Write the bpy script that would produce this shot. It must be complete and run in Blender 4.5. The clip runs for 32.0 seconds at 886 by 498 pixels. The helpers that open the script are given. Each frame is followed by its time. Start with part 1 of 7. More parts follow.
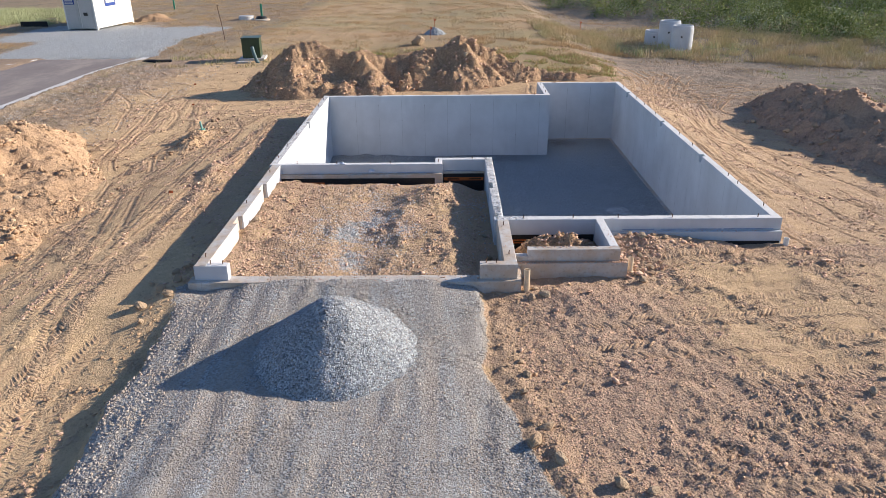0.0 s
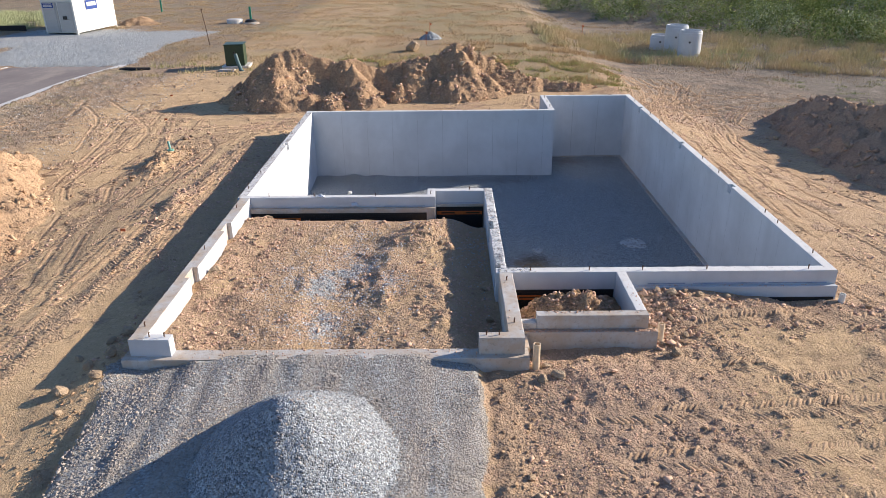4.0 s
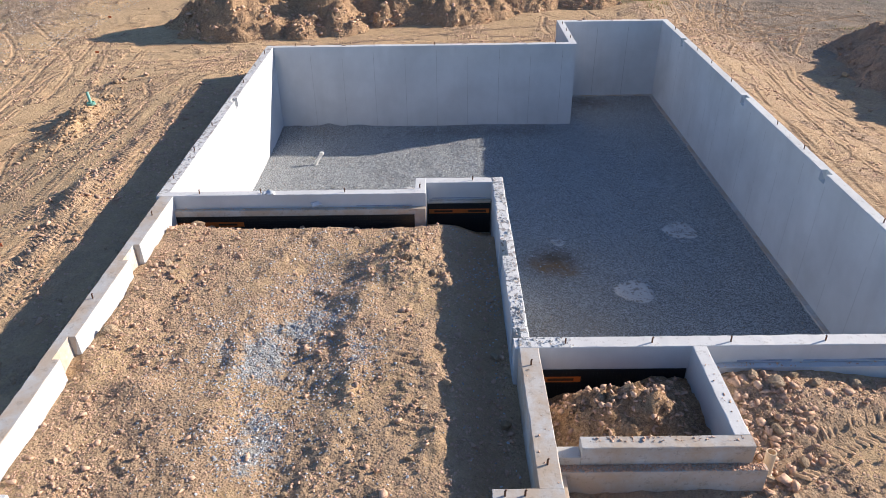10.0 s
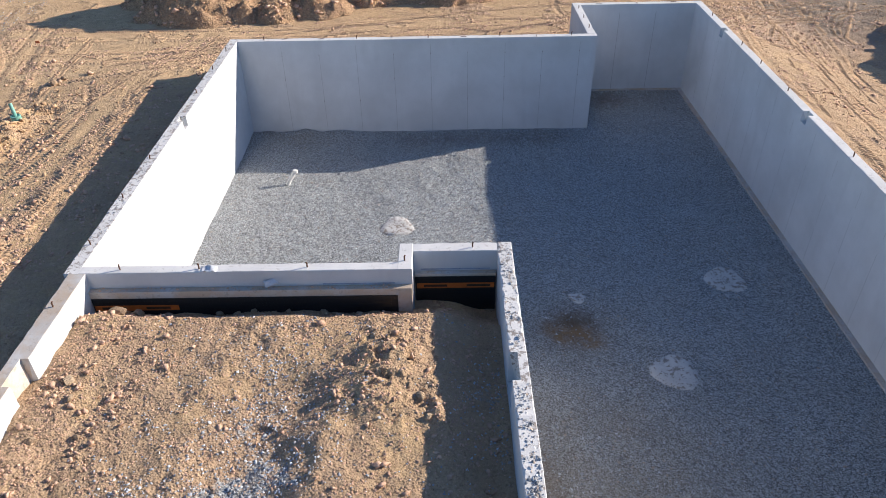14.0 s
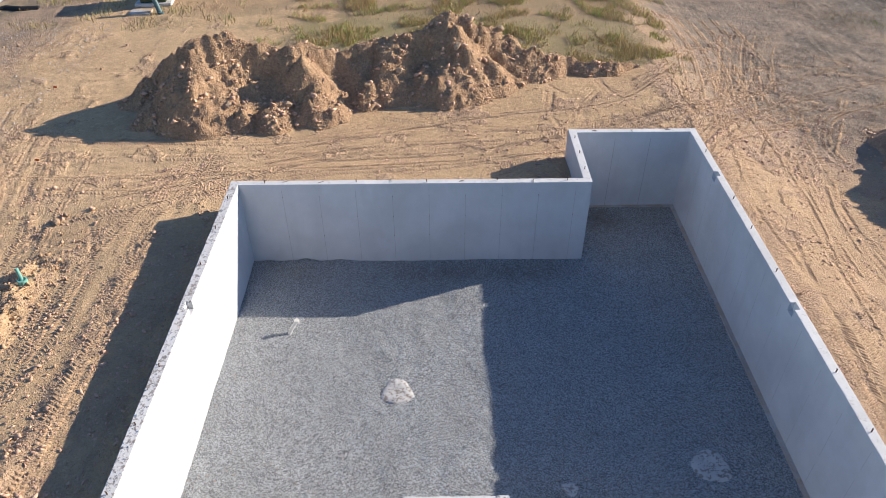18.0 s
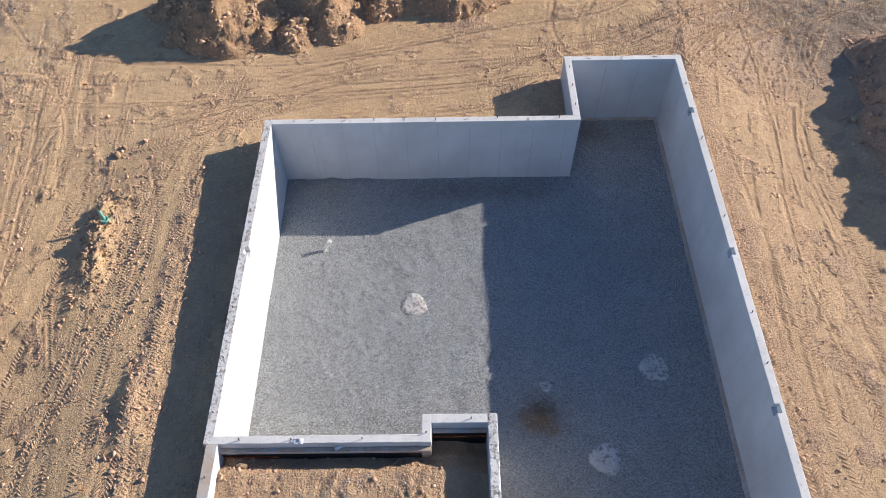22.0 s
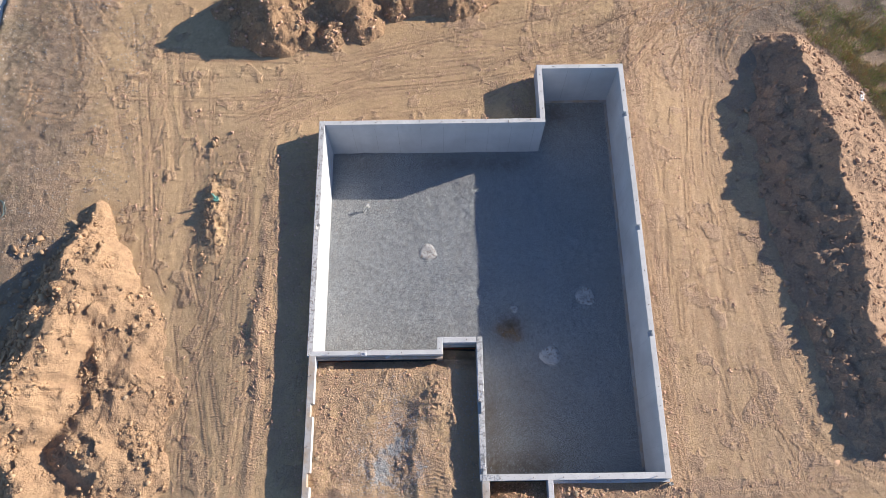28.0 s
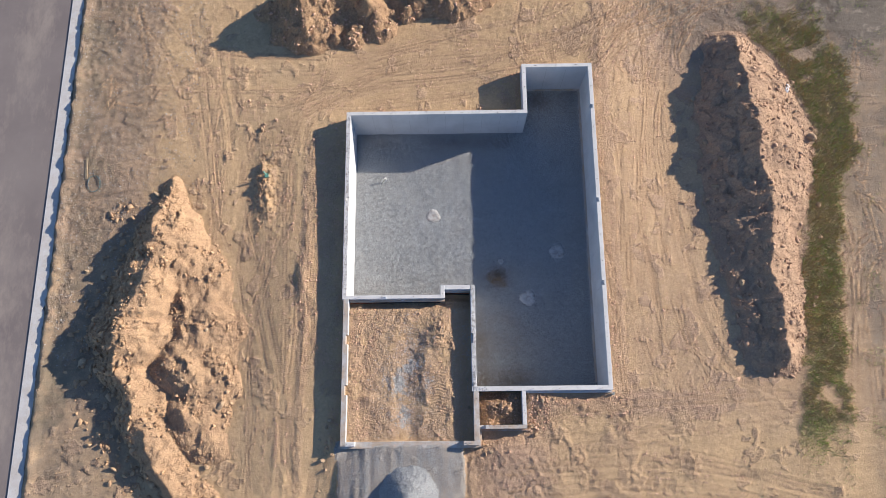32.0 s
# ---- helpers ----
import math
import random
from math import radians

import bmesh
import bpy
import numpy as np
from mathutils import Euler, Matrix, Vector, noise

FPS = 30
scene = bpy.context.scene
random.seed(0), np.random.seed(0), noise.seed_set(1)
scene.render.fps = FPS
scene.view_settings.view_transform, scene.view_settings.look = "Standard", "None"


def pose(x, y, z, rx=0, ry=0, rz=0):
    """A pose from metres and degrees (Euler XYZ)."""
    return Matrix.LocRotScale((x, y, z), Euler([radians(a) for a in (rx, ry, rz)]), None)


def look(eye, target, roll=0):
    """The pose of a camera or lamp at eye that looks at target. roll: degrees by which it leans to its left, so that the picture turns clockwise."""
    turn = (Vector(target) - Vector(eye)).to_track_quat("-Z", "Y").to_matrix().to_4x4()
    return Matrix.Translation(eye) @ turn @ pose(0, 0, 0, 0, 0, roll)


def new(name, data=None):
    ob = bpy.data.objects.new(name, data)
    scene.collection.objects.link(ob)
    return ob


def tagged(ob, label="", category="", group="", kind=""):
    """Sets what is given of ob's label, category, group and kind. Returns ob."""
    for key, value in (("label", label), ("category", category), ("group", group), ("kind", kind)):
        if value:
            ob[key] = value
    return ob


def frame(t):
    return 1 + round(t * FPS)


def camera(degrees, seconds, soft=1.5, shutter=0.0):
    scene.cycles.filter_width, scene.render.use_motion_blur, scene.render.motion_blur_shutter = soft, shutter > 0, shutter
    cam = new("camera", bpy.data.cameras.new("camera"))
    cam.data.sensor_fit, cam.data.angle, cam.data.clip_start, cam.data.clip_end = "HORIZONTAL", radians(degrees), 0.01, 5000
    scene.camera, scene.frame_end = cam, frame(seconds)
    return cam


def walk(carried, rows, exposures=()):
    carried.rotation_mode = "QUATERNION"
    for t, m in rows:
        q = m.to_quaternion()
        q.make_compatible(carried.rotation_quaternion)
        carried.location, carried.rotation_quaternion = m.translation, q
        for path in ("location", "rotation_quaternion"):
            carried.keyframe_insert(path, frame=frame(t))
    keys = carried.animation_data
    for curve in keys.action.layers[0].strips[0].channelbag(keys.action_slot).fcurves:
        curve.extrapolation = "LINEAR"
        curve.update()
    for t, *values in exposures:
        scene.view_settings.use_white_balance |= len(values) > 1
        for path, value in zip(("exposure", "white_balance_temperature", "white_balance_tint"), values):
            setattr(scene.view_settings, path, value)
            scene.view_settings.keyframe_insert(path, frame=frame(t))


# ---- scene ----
cam = camera(64.3, 32.0, soft=0.55)
SKY, SUN_POWER, EXPOSURE = 0.096, 5.2, 0.53
PATH = [
    (0, (5.055, -11.975, 6.216), (5.035, -10.144, 5.411), -0.6),
    (0.5, (5.096, -11.527, 6.219), (5.077, -9.695, 5.415), -0.5),
    (1, (5.116, -11.087, 6.222), (5.098, -9.256, 5.418), -0.6),
    (1.5, (5.109, -10.718, 6.211), (5.092, -8.886, 5.407), -0.6),
    (2, (5.097, -10.439, 6.198), (5.081, -8.607, 5.394), -0.6),
    (2.5, (5.103, -10.2, 6.194), (5.087, -8.369, 5.39), -0.6),
    (3, (5.116, -9.926, 6.193), (5.102, -8.094, 5.39), -0.6),
    (3.5, (5.131, -9.605, 6.199), (5.117, -7.774, 5.395), -0.6),
    (5.5, (5.192, -8.146, 6.228), (5.182, -6.315, 5.424), -0.6),
    (6, (5.187, -7.732, 6.234), (5.179, -5.901, 5.43), -0.6),
    (6.5, (5.18, -7.31, 6.25), (5.172, -5.483, 5.437), -0.6),
    (7, (5.179, -6.886, 6.255), (5.173, -5.062, 5.434), -0.6),
    (7.5, (5.199, -6.466, 6.25), (5.192, -4.662, 5.387), -0.7),
    (8, (5.213, -6.035, 6.262), (5.205, -4.262, 5.335), -0.8),
    (8.5, (5.215, -5.61, 6.271), (5.207, -3.859, 5.305), -0.7),
    (9, (5.214, -5.174, 6.271), (5.206, -3.44, 5.274), -0.8),
    (9.5, (5.203, -4.73, 6.261), (5.195, -3.013, 5.236), -0.8),
    (10, (5.189, -4.277, 6.266), (5.182, -2.578, 5.211), -0.8),
    (10.5, (5.184, -3.842, 6.267), (5.178, -2.155, 5.193), -0.8),
    (11, (5.197, -3.405, 6.273), (5.191, -1.729, 5.181), -0.8),
    (11.5, (5.21, -2.959, 6.286), (5.205, -1.293, 5.179), -0.8),
    (12, (5.207, -2.506, 6.283), (5.205, -0.85, 5.162), -0.7),
    (12.5, (5.211, -2.065, 6.255), (5.209, -0.418, 5.121), -0.8),
    (13, (5.234, -1.64, 6.257), (5.232, -0.002, 5.11), -0.8),
    (13.5, (5.326, -1.226, 6.309), (5.313, 0.402, 5.148), -1.1),
    (15.5, (5.365, 0.343, 6.702), (5.351, 1.967, 5.535), -1.2),
    (16, (5.241, 0.61, 7.22), (5.247, 2.235, 6.054), -0.6),
    (16.5, (5.296, 0.78, 7.938), (5.298, 2.399, 6.763), -0.7),
    (17, (5.284, 1.017, 8.639), (5.287, 2.625, 7.449), -0.6),
    (17.5, (5.287, 1.212, 9.306), (5.291, 2.807, 8.099), -0.6),
    (18, (5.231, 1.436, 10.07), (5.242, 3.006, 8.831), -0.3),
    (18.5, (5.223, 1.611, 10.699), (5.233, 3.157, 9.429), -0.4),
    (19, (5.324, 1.622, 11.152), (5.319, 3.143, 9.854), -0.8),
    (19.5, (5.276, 1.725, 11.765), (5.272, 3.161, 10.373), -0.8),
    (20, (5.222, 1.844, 12.403), (5.219, 3.206, 10.939), -0.8),
    (20.5, (5.371, 1.779, 12.984), (5.35, 3.122, 11.501), -1.5),
    (21, (5.394, 1.676, 13.542), (5.368, 2.964, 12.013), -1.7),
    (21.5, (5.317, 1.85, 14.269), (5.297, 3.03, 12.655), -1.5),
    (22, (5.282, 1.838, 14.955), (5.264, 2.973, 13.309), -1.5),
    (22.5, (5.257, 1.797, 15.678), (5.24, 2.897, 14.008), -1.5),
    (23, (5.311, 1.745, 16.355), (5.29, 2.813, 14.664), -1.8),
    (23.5, (5.319, 1.706, 17.079), (5.296, 2.739, 15.367), -1.9),
    (24, (5.19, 1.783, 17.876), (5.177, 2.773, 16.139), -1.4),
    (24.5, (5.071, 1.696, 18.639), (5.066, 2.655, 16.884), -1.2),
    (26.5, (4.985, 1.937, 22.328), (4.984, 2.724, 20.49), -0.8),
    (27, (4.98, 1.856, 23.276), (4.978, 2.612, 21.425), -0.9),
    (27.5, (4.979, 1.823, 24.219), (4.976, 2.546, 22.355), -1.0),
    (28, (4.908, 1.77, 25.161), (4.908, 2.462, 23.284), -0.8),
    (28.5, (4.883, 1.771, 26.15), (4.883, 2.431, 24.262), -0.7),
    (29, (4.939, 1.736, 27.134), (4.934, 2.366, 25.236), -1.2),
    (29.5, (4.962, 1.711, 28.128), (4.955, 2.312, 26.22), -1.4),
    (30, (4.963, 1.628, 29.099), (4.955, 2.203, 27.184), -1.5),
    (30.5, (5.005, 1.517, 30.062), (4.994, 2.068, 28.139), -1.8),
    (31, (5.086, 1.378, 31.047), (5.07, 1.908, 29.118), -2.4),
    (31.5, (5.138, 1.217, 32.012), (5.119, 1.727, 30.078), -2.8),
    (32, (5.109, 1.157, 33.003), (5.09, 1.641, 31.063), -2.9),
]
walk(cam, [(t, look(e, g, r)) for t, e, g, r in PATH], [(0, EXPOSURE, 6450, 13), (16, EXPOSURE, 6450, 13), (24, EXPOSURE - 0.14, 6450, 13), (32, EXPOSURE - 0.18, 6450, 13)])

# ---- light ----
SUN = Vector((2.42, 0.87, 1.0)).normalized()
world = bpy.data.worlds.new("sky")
scene.world = world
world.use_nodes = True
wn = world.node_tree
sky = wn.nodes.new("ShaderNodeTexSky")
sky.sky_type, sky.sun_disc = "NISHITA", False
sky.sun_elevation = math.asin(SUN.z)
sky.sun_rotation = math.atan2(SUN.x, SUN.y)
sky.air_density, sky.dust_density, sky.ozone_density = 1.0, 0.2, 3.0
wn.nodes["Background"].inputs["Strength"].default_value = SKY
tint = wn.nodes.new("ShaderNodeMix")
tint.data_type, tint.blend_type = "RGBA", "MULTIPLY"
tint.inputs[0].default_value, tint.inputs[7].default_value = 1.0, (0.92, 0.975, 1.08, 1)
wn.links.new(sky.outputs[0], tint.inputs[6])
wn.links.new(tint.outputs[2], wn.nodes["Background"].inputs["Color"])
lamp = bpy.data.lights.new("sun", "SUN")
lamp.energy, lamp.angle, lamp.color = SUN_POWER, radians(0.53), (1.0, 0.90, 0.76)
sun = new("sun", lamp)
sun.matrix_world = look((30, 20, 30), Vector((30, 20, 30)) - SUN)

# ---- noise for heights ----
_ang = np.random.RandomState(7).rand(256, 256) * 2 * np.pi
_gx, _gy = np.cos(_ang), np.sin(_ang)
_jx, _jy = np.random.RandomState(8).rand(2, 256, 256)


def vnoise(x, y):
    """Smooth gradient noise, about -1 to 1, of period 1."""
    xi, yi = np.floor(x).astype(int), np.floor(y).astype(int)
    fx, fy = x - xi, y - yi
    u, v = fx * fx * fx * (fx * (fx * 6 - 15) + 10), fy * fy * fy * (fy * (fy * 6 - 15) + 10)
    dot = lambda i, j: _gx[(xi + i) % 256, (yi + j) % 256] * (fx - i) + _gy[(xi + i) % 256, (yi + j) % 256] * (fy - j)
    return 1.5 * ((dot(0, 0) * (1 - u) + dot(1, 0) * u) * (1 - v) + (dot(0, 1) * (1 - u) + dot(1, 1) * u) * v)


def lumps(x, y, size, seed=0.0):
    """Broken clods of about that size: each a tilted facet of its own height, about -1 to 1."""
    x, y = x / size + seed + 0.25 * vnoise(x / size * 2.1, y / size * 2.1), y / size - seed + 0.25 * vnoise(y / size * 2.3, x / size * 1.9)
    xi, yi = np.floor(x).astype(int), np.floor(y).astype(int)
    best, val = np.full(np.shape(x), 9.0), np.zeros(np.shape(x))
    for i in (-1, 0, 1):
        for j in (-1, 0, 1):
            a, b = (xi + i) % 256, (yi + j) % 256
            dx, dy = x - xi - i - _jx[a, b], y - yi - j - _jy[a, b]
            d = dx * dx + dy * dy
            v = 1.2 * _jx[b, a] - 0.6 + 1.1 * (_gx[a, b] * dx + _gy[a, b] * dy)
            val = np.where(d < best, v, val)
            best = np.minimum(best, d)
    return val - 0.5 * np.clip(best - 0.15, 0, 1)


def fbm(x, y, size, octaves=4, gain=0.5, seed=0.0):
    out, amp = 0.0, 1.0
    for k in range(octaves):
        f = 2 ** k / size
        out = out + amp * vnoise(x * f * 0.92 + y * f * 0.39 + 17.3 * k + seed, -x * f * 0.39 + y * f * 0.92 + 5.1 * k + seed * 1.7)
        amp *= gain
    return out


def ridged(x, y, size, octaves=4, seed=0.0):
    out, amp = 0.0, 1.0
    for k in range(octaves):
        f = 2 ** k / size
        c, q = math.cos(0.6 + 1.1 * k), math.sin(0.6 + 1.1 * k)
        out = out + amp * (1 - 2 * np.abs(vnoise((x * c - y * q) * f + 3.3 * k + seed, (x * q + y * c) * f + 9.1 * k - seed)))
        amp *= 0.5
    return out


def step(a, b, v):
    s = np.clip((v - a) / (b - a), 0, 1)
    return s * s * (3 - 2 * s)


# ---- nodes ----
class Mat:
    """A node material under construction."""

    def __init__(self, name, rough=0.85, metal=0.0, spec=0.3):
        self.m = bpy.data.materials.new(name)
        self.m.use_nodes = True
        self.t = self.m.node_tree
        self.b = self.t.nodes["Principled BSDF"]
        self.b.inputs["Roughness"].default_value = rough
        self.b.inputs["Metallic"].default_value = metal
        self.b.inputs["Specular IOR Level"].default_value = spec
        self.co = self.t.nodes.new("ShaderNodeTexCoord").outputs["Object"]


    def put(self, sock, v):
        if isinstance(v, bpy.types.NodeSocket):
            self.t.links.new(v, sock)
        elif isinstance(v, (tuple, list)) and len(v) == 3 and sock.type == "RGBA":
            sock.default_value = (*v, 1)
        else:
            sock.default_value = v

    def noise(self, scale, detail=4.0, rough=0.55, co=None, dist=0.0):
        n = self.t.nodes.new("ShaderNodeTexNoise")
        self.put(n.inputs["Vector"], co or self.co)
        n.inputs["Scale"].default_value, n.inputs["Detail"].default_value = scale, detail
        n.inputs["Roughness"].default_value, n.inputs["Distortion"].default_value = rough, dist
        return n.outputs["Fac"]

    def voronoi(self, scale, out="Distance", feature="F1", co=None):
        n = self.t.nodes.new("ShaderNodeTexVoronoi")
        n.feature = feature
        self.put(n.inputs["Vector"], co or self.co)
        n.inputs["Scale"].default_value = scale
        return n.outputs[out]

    def ramp(self, fac, lo, hi, a=0.0, b=1.0):
        n = self.t.nodes.new("ShaderNodeMapRange")
        self.put(n.inputs["Value"], fac)
        for k, v in (("From Min", lo), ("From Max", hi), ("To Min", a), ("To Max", b)):
            n.inputs[k].default_value = v
        return n.outputs["Result"]

    def math(self, op, a, b=0.0):
        n = self.t.nodes.new("ShaderNodeMath")
        n.operation = op
        self.put(n.inputs[0], a)
        self.put(n.inputs[1], b)
        return n.outputs[0]

    def mix(self, fac, a, b, blend="MIX"):
        n = self.t.nodes.new("ShaderNodeMix")
        n.data_type, n.blend_type = "RGBA", blend
        self.put(n.inputs[0], fac)
        self.put(n.inputs[6], a)
        self.put(n.inputs[7], b)
        return n.outputs[2]

    def attr(self, name):
        n = self.t.nodes.new("ShaderNodeAttribute")
        n.attribute_name = name
        return n.outputs["Fac"]

    def island(self):
        return self.t.nodes.new("ShaderNodeNewGeometry").outputs["Random Per Island"]

    def each(self):
        return self.t.nodes.new("ShaderNodeObjectInfo").outputs["Random"]

    def stretch(self, x, y, z):
        n = self.t.nodes.new("ShaderNodeMapping")
        self.put(n.inputs["Vector"], self.co)
        n.inputs["Scale"].default_value = (x, y, z)
        return n.outputs[0]

    def bump(self, height, strength=0.5, dist=0.02):
        n = self.t.nodes.new("ShaderNodeBump")
        n.inputs["Strength"].default_value, n.inputs["Distance"].default_value = strength, dist
        self.put(n.inputs["Height"], height)
        if self.b.inputs["Normal"].links:
            self.t.links.new(self.b.inputs["Normal"].links[0].from_socket, n.inputs["Normal"])
        self.t.links.new(n.outputs[0], self.b.inputs["Normal"])

    def color(self, c):
        self.put(self.b.inputs["Base Color"], c)
        return self.m

    def rough(self, v):
        self.put(self.b.inputs["Roughness"], v)


def dirt_color(m, tone=1.0):
    """Sandy loam with darker, redder clods and pale dry crust."""
    big, mid, fine, grain = m.noise(0.22, 5, 0.6), m.noise(1.7, 6, 0.65), m.noise(11, 6, 0.75), m.noise(48, 4, 0.75)
    k = lambda r, g, b: (r * tone * 1.03, g * tone * 1.01, b * tone * 0.96)
    c = m.mix(m.ramp(big, 0.36, 0.64), k(0.48, 0.315, 0.195), k(0.56, 0.375, 0.232))
    c = m.mix(m.ramp(mid, 0.45, 0.72), c, k(0.38, 0.242, 0.158))
    c = m.mix(m.ramp(fine, 0.515, 0.60, 0, 0.72), c, k(0.27, 0.172, 0.113))
    c = m.mix(m.ramp(fine, 0.46, 0.36, 0, 0.6), c, k(0.68, 0.485, 0.315))
    c = m.mix(m.ramp(grain, 0.53, 0.60, 0, 0.7), c, k(0.20, 0.13, 0.09))
    return m.mix(m.ramp(grain, 0.45, 0.36, 0, 0.6), c, k(0.78, 0.59, 0.42))


def gravel_color(m, scale=34.0, tone=1.0):
    cell = m.voronoi(scale, "Color")
    n = m.t.nodes.new("ShaderNodeSeparateColor")
    m.put(n.inputs[0], cell)
    v = n.outputs[0]
    c = m.mix(v, tuple(k * tone for k in (0.10, 0.108, 0.115)), tuple(k * tone for k in (0.655, 0.70, 0.72)))
    return m.mix(m.ramp(n.outputs[1], 0.85, 1.0, 0, 0.6), c, (0.36, 0.31, 0.24))


def make_dirt(name, tone=1.0, cast=(0.5, 0.34, 0.22), amount=0.0):
    m = Mat(name, 0.95, spec=0.1)
    c = m.mix(amount, dirt_color(m, tone), cast)
    m.color(m.mix(m.ramp(m.voronoi(9), 0.0, 0.25, 0.25, 0), c, (0.24, 0.16, 0.105)))
    m.bump(m.noise(6, 8, 0.75), 0.9, 0.07)
    m.bump(m.voronoi(20), 0.8, 0.03)
    m.bump(m.noise(60, 4, 0.75), 0.9, 0.016)
    return m.m


def make_ground():
    m = Mat("worked_ground", 0.95, spec=0.1)
    rubble = m.ramp(m.math("ADD", m.attr("rubble"), m.ramp(m.noise(3.5, 6, 0.7), 0.3, 0.7, -0.3, 0.3)), 0.3, 0.7)
    c = dirt_color(m, 1.15)
    flat = m.mix(m.ramp(m.noise(0.5, 6, 0.65), 0.38, 0.62), (0.67, 0.45, 0.245), (0.60, 0.395, 0.22))
    flat = m.mix(m.ramp(m.noise(7, 6, 0.75), 0.5, 0.68, 0, 0.5), flat, (0.53, 0.325, 0.19))
    flat = m.mix(m.ramp(m.noise(34, 6, 0.85), 0.52, 0.6, 0, 0.7), flat, (0.33, 0.20, 0.12))
    flat = m.mix(m.ramp(m.noise(26, 6, 0.85), 0.47, 0.38, 0, 0.6), flat, (0.86, 0.62, 0.385))
    flat = m.mix(m.ramp(m.noise(10, 3, 0.6), 0.56, 0.64, 0, 0.55), flat, (0.42, 0.255, 0.16))
    flat = m.mix(m.ramp(m.noise(8, 3, 0.6), 0.43, 0.36, 0, 0.5), flat, (0.86, 0.60, 0.36))
    flat = m.mix(m.ramp(m.noise(2.6, 9, 0.8), 0.52, 0.66, 0, 0.6), flat, (0.48, 0.305, 0.185))
    flat = m.mix(m.ramp(m.noise(3.1, 9, 0.8), 0.46, 0.36, 0, 0.5), flat, (0.78, 0.54, 0.32))
    c = m.mix(m.ramp(rubble, 0, 1, 0.0, 0.65), flat, m.mix(0.45, c, (0.62, 0.42, 0.32)))
    grass = m.attr("grass")
    drift = m.stretch(0.45, 1.0, 1.0)
    field = m.mix(m.ramp(m.noise(0.13, 6, 0.65, drift), 0.44, 0.58), (0.44, 0.295, 0.17), (0.33, 0.27, 0.145))
    field = m.mix(m.ramp(m.noise(0.21, 6, 0.65, drift), 0.52, 0.66, 0, 0.8), field, (0.48, 0.29, 0.16))
    field = m.mix(m.ramp(m.noise(0.34, 6, 0.7, drift), 0.54, 0.7, 0, 0.7), field, (0.27, 0.235, 0.18))
    field = m.mix(m.ramp(m.noise(5, 6, 0.75), 0.47, 0.66, 0, 0.55), field, (0.40, 0.30, 0.20))
    field = m.mix(m.ramp(m.noise(9, 6, 0.75), 0.52, 0.66, 0, 0.6), field, (0.20, 0.165, 0.09))
    field = m.mix(m.attr("lush"), field, m.mix(m.ramp(m.noise(2.5, 6, 0.7), 0.4, 0.62), (0.235, 0.235, 0.095), (0.36, 0.29, 0.16)))
    edge = m.math("ADD", grass, m.ramp(m.noise(0.9, 6, 0.7), 0.3, 0.7, -0.45, 0.45))
    c = m.mix(m.ramp(edge, 0.4, 0.65, 0, 0.85), c, field)
    c = m.mix(m.math("MULTIPLY", m.attr("pale"), m.ramp(m.noise(0.8, 5, 0.65), 0.35, 0.6, 0.1, 0.6)), c, (0.77, 0.525, 0.30))
    dark = m.attr("dark")
    c = m.mix(m.math("MULTIPLY", dark, m.ramp(m.noise(1.2, 5, 0.6), 0.2, 0.5)), c, m.mix(0.5, c, (0.56, 0.39, 0.30)))
    c = m.mix(m.math("MULTIPLY", m.attr("grey"), m.ramp(m.noise(0.9, 6, 0.7), 0.3, 0.6, 0.35, 0.9)), c, (0.26, 0.212, 0.165))
    c = m.mix(m.math("MULTIPLY", m.attr("grey"), m.ramp(m.noise(0.45, 7, 0.75, m.stretch(1.0, 0.6, 1.0)), 0.5, 0.62, 0.0, 0.6)), c, (0.16, 0.125, 0.098))
    c = m.mix(m.math("MULTIPLY", m.attr("grey"), m.ramp(m.noise(2.2, 7, 0.75), 0.54, 0.64, 0.0, 0.6)), c, (0.42, 0.34, 0.265))
    stones = m.attr("gravel")
    soil = m.math("SUBTRACT", m.ramp(m.noise(1.6, 6, 0.7, m.stretch(2.4, 0.14, 1)), 0.38, 0.6, 0.45, 1.0), m.math("MULTIPLY", m.attr("clean"), 0.75))
    g = m.mix(soil, gravel_color(m, 36, 0.95), (0.49, 0.40, 0.315))
    g = m.mix(m.math("MULTIPLY", m.attr("clean"), 0.45), g, (0.62, 0.60, 0.57))
    sel = m.math("ADD", stones, m.ramp(m.noise(3.0, 6, 0.7), 0.3, 0.7, -0.35, 0.35))
    c = m.mix(m.ramp(sel, 0.42, 0.62), c, g)
    c = m.mix(m.math("MULTIPLY", m.attr("tm"), 0.2), c, (0.58, 0.39, 0.24))
    m.color(m.mix(1.0, c, (0.93, 0.965, 0.99), "MULTIPLY"))
    broken = m.ramp(rubble, 0, 1, 0.25, 1.0)
    m.bump(m.math("MULTIPLY", m.ramp(m.voronoi(36), 0, 0.6, 1, 0), m.ramp(sel, 0.42, 0.62)), 0.8, 0.018)
    m.bump(m.noise(3.4, 9, 0.8), 0.4, 0.05)
    m.bump(m.noise(17, 6, 0.85), 0.8, 0.022)
    m.bump(m.math("MULTIPLY", m.noise(4.5, 9, 0.8), broken), 0.7, 0.055)
    m.bump(m.math("MULTIPLY", m.ramp(m.voronoi(13), 0.1, 0.55, 1, 0), broken), 0.7, 0.025)
    m.bump(m.math("MULTIPLY", m.ramp(m.voronoi(27), 0.05, 0.55, 1, 0), broken), 0.9, 0.022)
